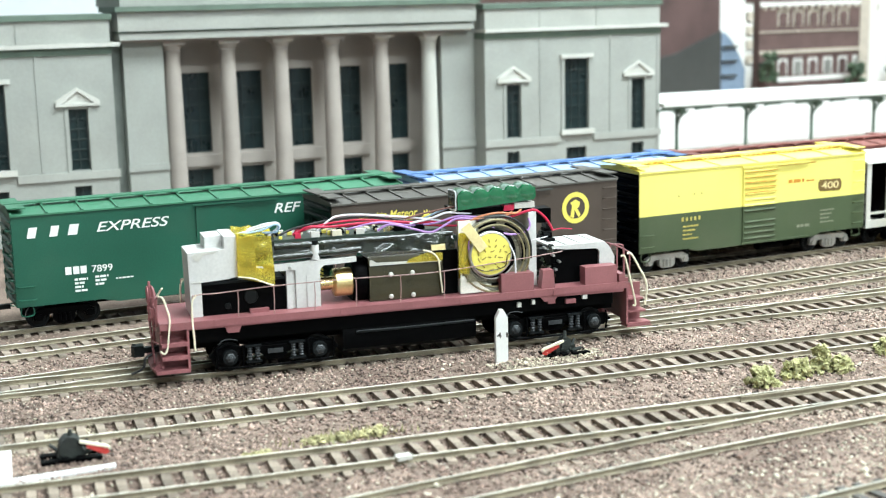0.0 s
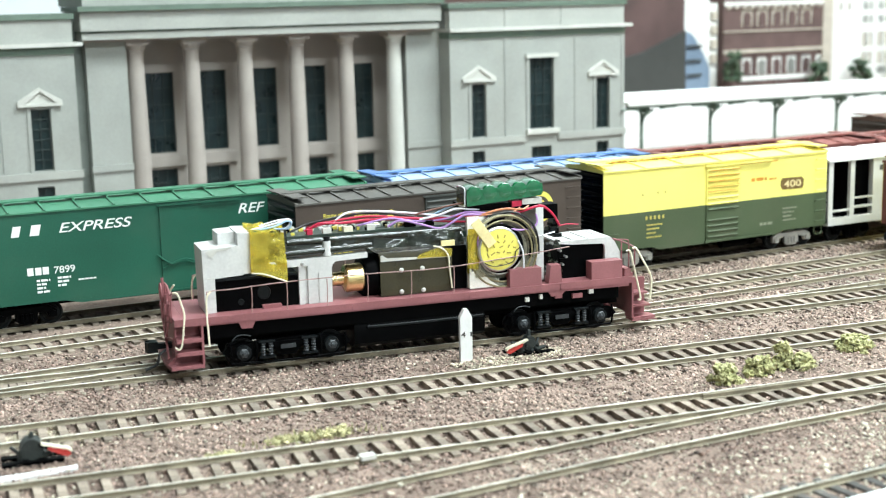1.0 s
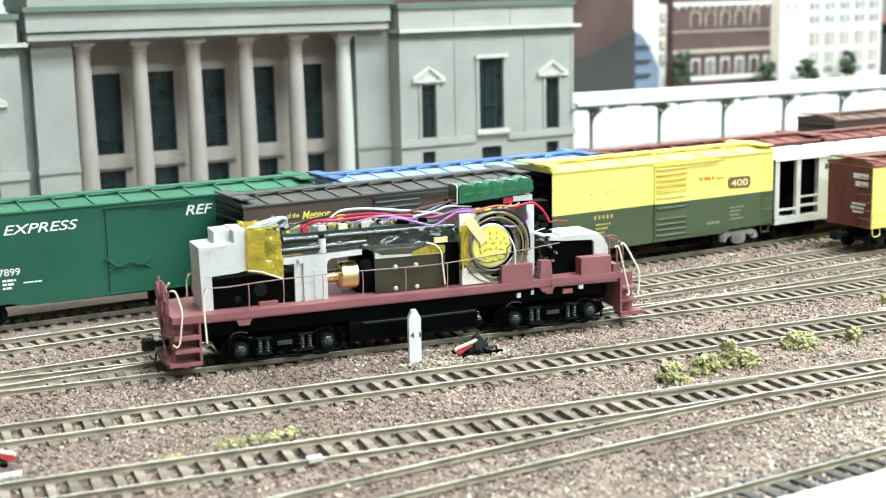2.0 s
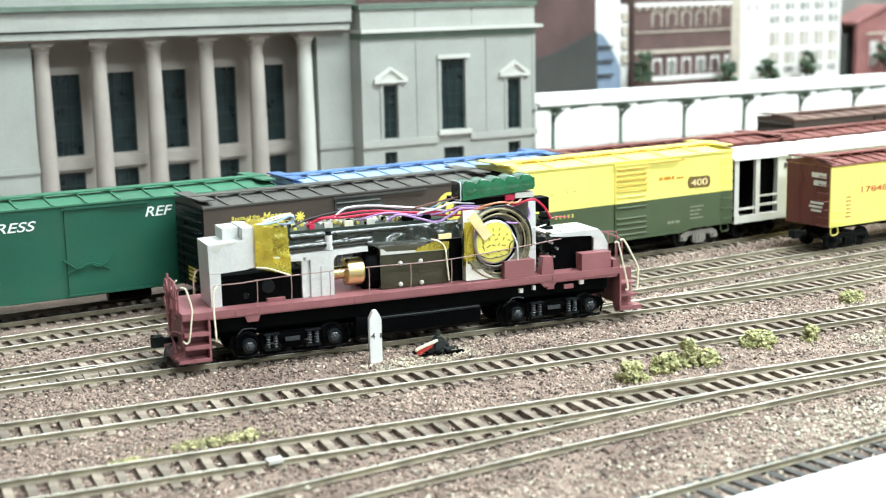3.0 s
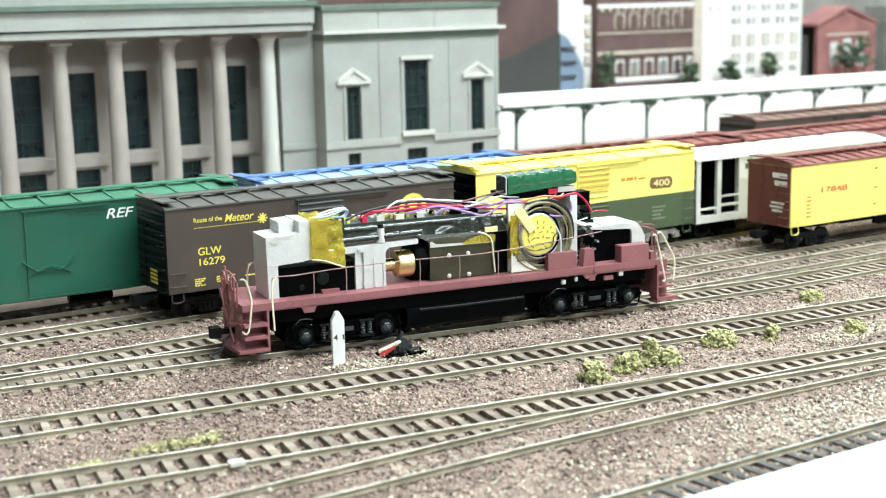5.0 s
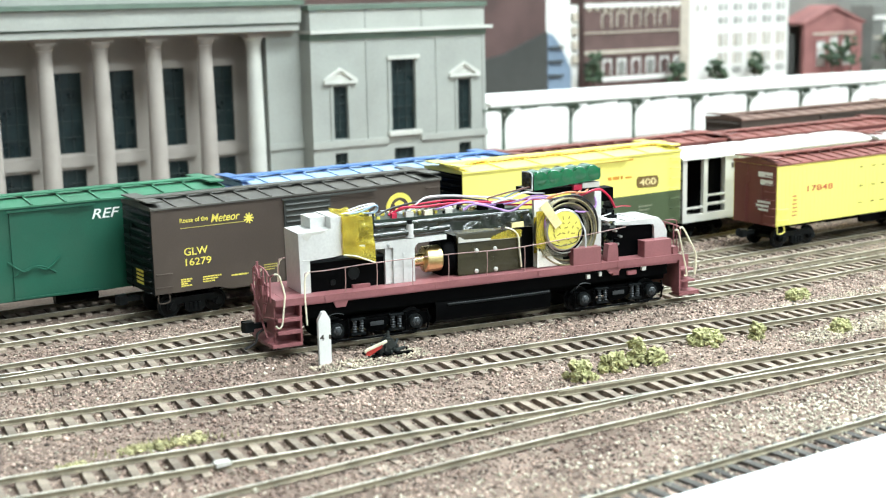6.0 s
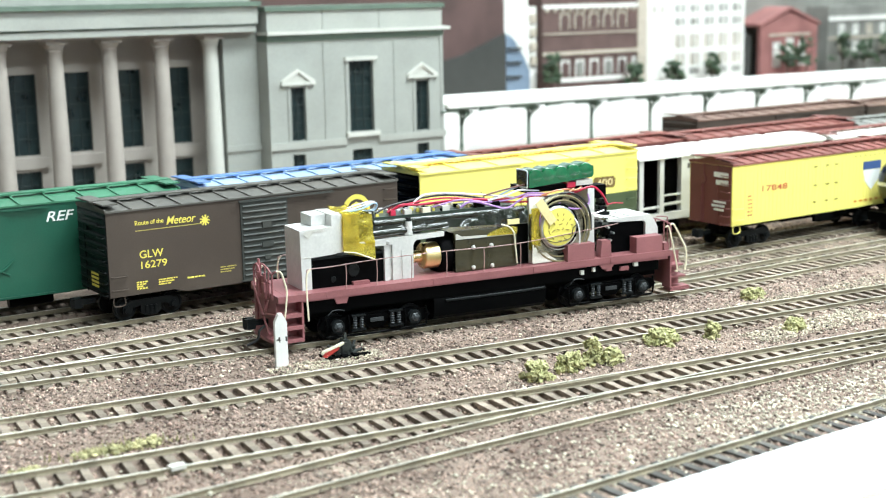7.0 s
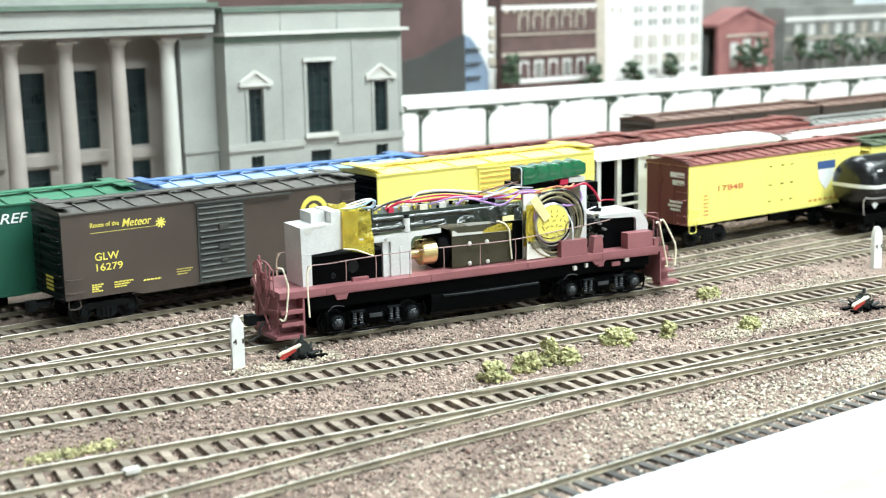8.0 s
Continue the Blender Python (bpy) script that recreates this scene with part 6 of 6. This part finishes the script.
lp("film_wrap", lambda bm: crumple(bm, (-30, -9.8, 40.6), (20.5, -10.4, 38.8), (20, -9.2, 45.0), (-30, -9.4, 44.6), 44, 8, 1.0, 0.3, 23), SHRINK, None, "crumpled dark film along the boards", 0)
lp("film_wrap", lambda bm: crumple(bm, (-49, -9.2, 41.8), (-30.2, -9.4, 41.8), (-30.2, -8.8, 45.4), (-49, -8.8, 45.2), 18, 6, 0.7, 0.3, 29), SHRINK, None, "crumpled dark film along the boards", 0)
upper = lbox("decoder_board", -50, 16, -8.0, 8.0, 45.4, 46.6, PCB, None, "populated decoder board")
lp("board_spacer", lambda bm: [box(bm, x, x + 2, -7, 7, 43.6, 45.4) for x in (-48, -20, 10)], DARKGREY, upper, "", 0)
lp("dark_roller", lambda bm: rod(bm, (-48, -8.4, 44.4), (20, -8.4, 44.4), 1.3, seg=14), SHRINK, lower, "", 0)
rnd = random.Random(12)
for k in range(90):
    x, y = rnd.uniform(-49, 14), rnd.uniform(-7.6, 6)
    w, h = rnd.uniform(0.6, 1.8), rnd.uniform(0.5, 1.7)
    m = rnd.choice((HOPPER, HOPPER, W_WHITE, CREAM, BLACK, BRASS, LETTERY))
    lbox("chip", x, x + w, y, y + w * 0.8, 46.62, 46.62 + h, m, upper, "", 0.1)
for x, w, m in ((-34, 4.6, HOPPER), (-26, 5, CREAM), (-17, 4.5, HOPPER), (-40, 3.0, W_RED), (-2, 6, BLACK), (6, 5, BLACK)):
    lbox("connector", x, x + w * 0.7, -7.8, -5.6, 46.65, 48.6, m, upper, "", 0.25)
# loudspeaker on its side
spk = lp("loudspeaker", lambda bm: lathe(bm, [(0.5, -9.6), (13.8, -9.8), (14.6, -10.4), (14.6, -12.2), (13.4, -12.8), (11.0, -12.2), (10.4, -11.6), (0.5, -11.2)][::1], (35.8, 0, 35.2), "y", 44), BASKET, None, "round loudspeaker with a yellow label", 0)
for r, z in ((13.9, -12.9), (11.9, -12.6)):
    lp("rim_ring", lambda bm: tube(bm, [(35.8 + r * math.cos(k * math.pi / 12), z, 35.2 + r * math.sin(k * math.pi / 12)) for k in range(25)], 0.4, 6), RIM, spk, "", 0)
def arc_slot(bm, r0, r1, a0, a1, y0, y1, cx, cz, n=8):
    """A curved opening between two radii."""
    pts = [(cx + r1 * math.cos(a0 + (a1 - a0) * k / n), cz + r1 * math.sin(a0 + (a1 - a0) * k / n)) for k in range(n + 1)]
    pts += [(cx + r0 * math.cos(a1 + (a0 - a1) * k / n), cz + r0 * math.sin(a1 + (a0 - a1) * k / n)) for k in range(n + 1)]
    prism(bm, pts, y0, y1)


for a0 in (-0.3, 0.6, 1.5, 4.6):
    lp("basket_slot", lambda bm: arc_slot(bm, 11.2, 12.9, a0, a0 + 0.62, -12.75, -12.3, 35.6, 35.8), BLACK, spk, "", 0)
lp("magnet_ring", lambda bm: lathe(bm, [(0.5, -12), (9.8, -12), (10.0, -12.6), (9.6, -13.2), (0.5, -13.3)], (34.3, 0, 36.0), "y", 40), BLACK, spk, "black magnet ring", 0)
mg = lp("magnet", lambda bm: lathe(bm, [(0.5, -13.2), (8.4, -13.2), (8.7, -13.5), (8.7, -15.0), (8.3, -15.4), (0.5, -15.5)], (33.2, 0, 36.5), "y", 40), STEEL, spk, "steel magnet cup", 0)
lp("label_disc", lambda bm: lathe(bm, [(0.5, -15.52), (7.9, -15.52), (7.9, -15.62), (0.5, -15.64)], (33.2, 0, 36.5), "y", 40), SPEAKER, spk, "yellow paper label", 0)
rnd = random.Random(31)
for ring, count in ((5.6, 11), (3.5, 8), (1.4, 3)):
    for k in range(count):
        an = 2 * math.pi * k / count + rnd.uniform(-0.15, 0.15) - 0.5
        dx, dz, a, w = ring * math.cos(an), ring * math.sin(an), rnd.uniform(0, 3.1), rnd.uniform(0.5, 1.0)
        lp("label_mark", lambda bm: box(bm, -w, w, -15.75, -15.66, -0.2, 0.2, Matrix.Translation((33.6 + dx, 0, 36.2 + dz)) @ Matrix.Rotation(a, 4, "Y")), LABELINK, spk, "", 0)
ltube("label_wire", [(27.0, -15.9, 31.6), (31, -16.0, 30.2), (37.2, -16.0, 31.0), (39.0, -16.1, 32.4), (39.6, -16.1, 35.6), (42.6, -16.0, 37.4)], 0.18, W_BLACK, spk)
# white arc standing in for the highlight on the ring's lower half
lp("ring_gleam", lambda bm: tube(bm, [(34.4 + 9.4 * math.cos(a), -13.7, 36.0 + 9.4 * math.sin(a)) for a in [math.pi * (1.05 + k * 0.07) for k in range(12)]], 0.28, 6), HOPPER, spk, "painted gleam on the lower magnet ring", 0)
lbox("speaker_plate", 22.3, 36.0, -9.4, -7.4, 21.3, 49.0, CARD, None, "cream card plate")
lp("paper_tab", lambda bm: box(bm, -2.0, 2.0, -16.4, -16.0, -6.0, 6.0, Matrix.Translation((26.4, 0, 43.4)) @ Matrix.Rotation(-0.63, 4, "Y")), BUFF, spk, "folded buff paper tab", 0.1)
lbox("tape_patch", 22.0, 28.5, -10.2, -9.45, 27, 42, TAPE, None, "amber tape patch", 0.1)
lbox("film_patch", 24.0, 32.0, -13.6, -13.3, 26, 31, CLEAR, spk, "clear tape", 0)
lbox("grey_plate", 50.4, 53.6, -10.4, 9.0, 22, 50.6, CAST, None, "upright grey plate", 0.3)
lp("paper_wrap", lambda bm: prism(bm, [(21.6, 21.6), (34, 21.6), (29.5, 24.6), (26.4, 29), (25.4, 34), (25.8, 40), (28.4, 46.4), (22, 46.4)], -12.95, -12.8), CARD, spk, "cream paper beside the loudspeaker", 0)
lp("wrap_tape", lambda bm: prism(bm, [(20.8, 30), (25.0, 29), (26.2, 41), (24, 45), (21, 45)], -13.7, -13.5), TAPE, spk, "amber tape", 0)
for x, z in ((22.6, 31.5), (23.2, 34.5), (22.4, 28.4)):
    lbox("print_mark", x, x + 1.3, -13.1, -12.96, z, z + 1.3, INK, spk, "", 0)
# green battery pack
def pack(bm):
    prism(bm, [(22.2, 53.2), (22.2, 59.0), (53.6, 60.2), (53.8, 56.6), (53.0, 55.4), (23, 53.0)], -9.7, 0.4)
    for k in range(5):
        lathe(bm, [(0.3, -9.78), (2.5, -9.76), (2.95, -9.6), (3.2, -9.2), (3.3, -8.5), (3.3, -1.0), (2.9, 0.2), (0.3, 0.5)], (25.5 + 6.2 * k, 0, 57.4 + 0.24 * k), "y", 28)


bat = lp("battery_pack", pack, PACK, None, "green shrink-wrapped battery pack of five cells", 0)
lp("cell_end", lambda bm: box(bm, 21.5, 22.15, -9.0, -0.2, 53.7, 59.9), SHRINK, bat, "dark cell end", 0.25)
ltube("cell_rim", [(21.6, -9.2, 53.6), (21.5, -9.3, 56), (21.6, -9.0, 59.8), (21.6, -4.6, 60.3), (21.6, -0.4, 60.0)], 0.25, W_WHITE, bat)
ltube("cell_tab", [(21.4, -9.4, 53.2), (20.8, -6, 53.0), (21.2, -1.4, 53.4)], 0.4, HOPPER, bat)
lbox("black_socket", 53.0, 60.0, -9.6, -3, 46.0, 51.6, BLACK, None, "black socket block")
lbox("white_plug", 45.2, 53.4, -9.4, -5.0, 52.2, 54.4, HOPPER, None, "small white plug")
lbox("red_plug", 41.0, 45.0, -9.2, -5.0, 51.6, 53.8, W_RED, None, "small red plug")
# black block in place of the dark shadow under the battery pack
lbox("pack_shadow", 22, 52, -8, 6, 50.7, 53.1, BLACK)
# rear gear tower and casting
rear = lp("rear_casting", lambda bm: prism(bm, [(60, 36.4), (60.6, 35.4), (66, 34.8), (79.4, 34.2), (80.3, 33), (80.3, 22), (86.8, 22), (86.8, 30.6), (84.8, 34.4), (82.6, 36.7)], -10.0, 8.6), CAST, None, "grey rear casting", 0.5)
lp("casting_ridge", lambda bm: [box(bm, 66 + i * 3.2, 67.4 + i * 3.2, -9.4, 8.0, 36.2, 36.9) for i in (0, 2, 4)], CAST, rear, "", 0.15)
lbox("rear_tower", 60, 80.2, -8.6, 8.0, 21.25, 34.2, BLACK, None, "black rear gear tower")
r2 = random.Random(41)
for k in range(30):
    x, z, w = r2.uniform(54.2, 63), r2.uniform(24, 45) , r2.uniform(1.0, 3.4)
    if z > 38:
        x = min(x, 58)
    y = -10.6 + r2.uniform(0, 2.5)
    if k % 3:
        lbox("linkage", x, x + w, y, -5, z, z + r2.uniform(0.8, 2.4), r2.choice((BLACK, SHRINK, DARKGREY)))
    else:
        lp("linkage_pin", lambda bm: rod(bm, (x, y - 0.6, z), (x + r2.uniform(-0.6, 2.5), -6, z + r2.uniform(-1, 1)), r2.uniform(0.5, 1.1), seg=10), SHRINK, None, "", 0)
for x, z in ((57.0, 36.2), (60.5, 33.0), (63.0, 30.4), (61.5, 27.4)):
    lp("linkage_screw", lambda bm: rod(bm, (x, -9, z), (x, -11.4, z), 0.55, 0.5, 8), STEEL, None, "", 0)
lbox("deck_box", 37.0, 50.2, -16.0, -10.8, 21.25, 28.2, MAROON, None, "maroon box on the deck", 0.35)
lbox("deck_box", 71.6, 85.0, -16.0, -10.8, 21.25, 28.2, MAROON, None, "maroon box on the deck", 0.35)
lp("filler_pedestal", lambda bm: prism(bm, [(53.6, 21.25), (59.2, 21.25), (58.6, 28.4), (54.4, 28.4)], -15.4, -11.4), MAROON, None, "maroon pedestal on the deck", 0.3)
# side hand rails with stanchions
for s in (-1, 1):
    y = s * 16.0
    ltube("hand_rail", [(-79.2, y, 13.0), (-79.6, y, 28.4), (-78.0, y, 30.6), (-70, y, 30.7), (-50, y, 31.6), (-20, y, 31.8), (10, y, 31.5), (40, y, 33.5), (62, y, 35.4)], 0.2, WIRE_RAIL, None, "thin bent wire hand rail")
    for x in (-63.5, -50.5, -35.5, -20, -3, 14):
        lp("stanchion", lambda bm: tube(bm, [(x, y, 20.8), (x + 0.3, y, 26), (x + 0.2, y, 31.4)], 0.2, 5), WIRE_RAIL, None, "", 0)
for s in (-1, 1):
    ltube("rail_post", [(-79.4, s * 16.3, 10.5), (-79.8, s * 16.3, 20), (-79.6, s * 16.2, 28.2), (-78.0, s * 16.2, 30.6)], 0.36, CREAM, None, "cream painted rail post")
# loose wires
WIRES = [
    (W_RED, 0.6, [(-40.5, -6, 47.7), (-37.5, -6.5, 49.4), (-34.4, -7, 50.6), (-27.2, -6, 49.9), (-13.6, -5, 50.2), (-1.0, -6, 49.9), (9.2, -7, 49.0), (19.6, -8, 49.5), (26, -9, 48.6)]),
    (W_RED, 0.5, [(-38.1, -5, 48.6), (-28, -4, 50.6), (-13.6, -5, 51.4), (4.1, -5, 48.8), (14, -7, 47.6), (23.6, -8, 47.0)]),
    (W_RED, 0.5, [(-40, -4, 47.4), (-36, -3, 50.2), (-24, -4, 49.4), (-8, -4, 49.6), (4, -4, 49.0)]),
    (W_RED, 0.65, [(36, -9, 48.8), (43.6, -9.2, 49.2), (50.5, -9.4, 51.0), (54.0, -9.6, 50.9), (57.9, -10, 47.4), (60.6, -10, 42.8)]),
    (W_PURPLE, 0.55, [(-8.6, -7, 47.3), (-5, -7.4, 49.2), (-1.0, -8, 48.9), (5.3, -8.6, 47.0), (11.8, -9, 45.5), (18.3, -9, 48.4), (22.3, -9, 49.9), (30.2, -9.4, 48.9), (34.2, -11, 45.6)]),
    (W_PURPLE, 0.45, [(-20, -5, 48.2), (-8, -6, 50.2), (4, -7, 48.4), (14, -8, 48.8), (22, -8.8, 50.8), (30, -9.2, 50.0)]),
    (W_PURPLE, 0.5, [(50.5, -10, 48.4), (50.7, -11, 45.1), (47.7, -12, 43.2), (40.9, -13, 43.2), (35.0, -12, 46.0)]),
    (W_WHITE, 0.5, [(-30.9, -4, 48.4), (-26, -4, 52.2), (-22.2, -4, 53.4), (-13.5, -4, 53.2), (-1.0, -5, 51.8), (6.7, -6, 50.8), (16, -8, 49.4)]),
    (W_WHITE, 0.5, [(4, -7, 49), (12, -8, 50.6), (18, -8.6, 52.4), (25, -8, 51.6), (33, -7, 51.0)]),
    (W_WHITE, 0.45, [(-62.8, -7, 49.6), (-56, -7.5, 51.0), (-49.9, -7, 52.2), (-46.8, -7, 52.5), (-46.2, -6.8, 51.2), (-48.8, -6.4, 49.2), (-55, -6, 49.0)]),
    (W_BLUE, 0.5, [(-61.6, -8, 49.9), (-54.6, -8, 50.4), (-50.5, -8, 51.4), (-47.5, -8, 52.6), (-45.8, -7.4, 51.6), (-47, -7, 49.6), (-52, -7, 49.6), (-57, -6.5, 49.0)]),
    (W_WHITE, 0.4, [(-60, -3, 49.6), (-52, -3, 51.8), (-46, -3, 52.4), (-44.6, -3, 50.8), (-46, -3, 48.6)]),
    (W_BLUE, 0.45, [(8, -4, 49), (15, -6, 52.4), (22, -6, 54.2), (30, -6, 54.6)]),
    (W_BROWN, 0.45, [(2.5, -6, 50.6), (4.1, -6.4, 51.4), (13.1, -6.6, 53.0), (22.3, -7, 54.4)]),
    (W_ORANGE, 0.5, [(27, -9, 48.8), (31.5, -10, 50.4), (38.2, -10, 51.2), (45.0, -9.8, 50.4), (48, -9, 51.6)]),
    (W_ORANGE, 0.45, [(26, -8.6, 49.2), (33, -10.5, 49.4), (40, -10.5, 49.6), (44, -9.6, 51.2)]),
    (W_BLACK, 0.55, [(-46, -6, 48), (-38, -4, 50.2), (-22, -3, 52.2), (-10, -3, 52.0), (4, -4, 49.6)]),
    (W_BLACK, 0.6, [(30, -11, 49), (40, -12.6, 50), (47, -12.8, 46), (50, -12.8, 40), (50.6, -12.4, 33)]),
    (W_PURPLE, 0.4, [(26.2, -12.8, 45), (24.8, -13.8, 40), (25.4, -14.2, 35), (28.6, -14.4, 31.6), (30.0, -14.6, 30.0)]),
    (CREAM, 0.42, [(7.6, -11.8, 39.4), (11.0, -12.2, 38.2), (13.2, -12.4, 35.4), (13.8, -12.4, 30), (14.6, -12.4, 22.6)]),
    (W_WHITE, 0.42, [(40.6, -15.8, 39.4), (42.4, -16.2, 35), (42.8, -16.0, 28.6)]),
    (STEEL, 0.28, [(47, -12, 39.2), (52, -11.6, 39.8), (58, -11.2, 40.8)]),
    (W_RED, 0.3, [(60.6, -10, 42.8), (64, -9.6, 43.2), (69, -9.2, 42.6)]),
]
for m, r, pts in WIRES:
    ltube("wire", pts, r * 0.8, m)
lbox("amber_blob", 11.0, 16.4, -11.4, -9.6, 38.9, 40.9, BUFF, None, "small cream capacitor", 0.8)


# ---- movement ----
SPEED = 0.01819


def motions():
    """The locomotive creeps along its track; each wheelset turns with it."""
    d = (math.cos(radians(LOCO_YAW)), math.sin(radians(LOCO_YAW)))
    rows = []
    for i in range(17):
        t = i * 0.5
        s = 0.084 + SPEED * (t - 4.5)
        rows.append((t, pose(d[0] * s, -0.0587 + d[1] * s, RAIL * MM, 0, 0, LOCO_YAW)))
    walk(loco, rows)
    turn = math.degrees(SPEED / 0.0054)
    for w, x in WHEELS:
        walk(w, [(i * 0.25, pose(x * MM, 0, 0.0054, 0, turn * i * 0.25, 0)) for i in range(33)])


motions()
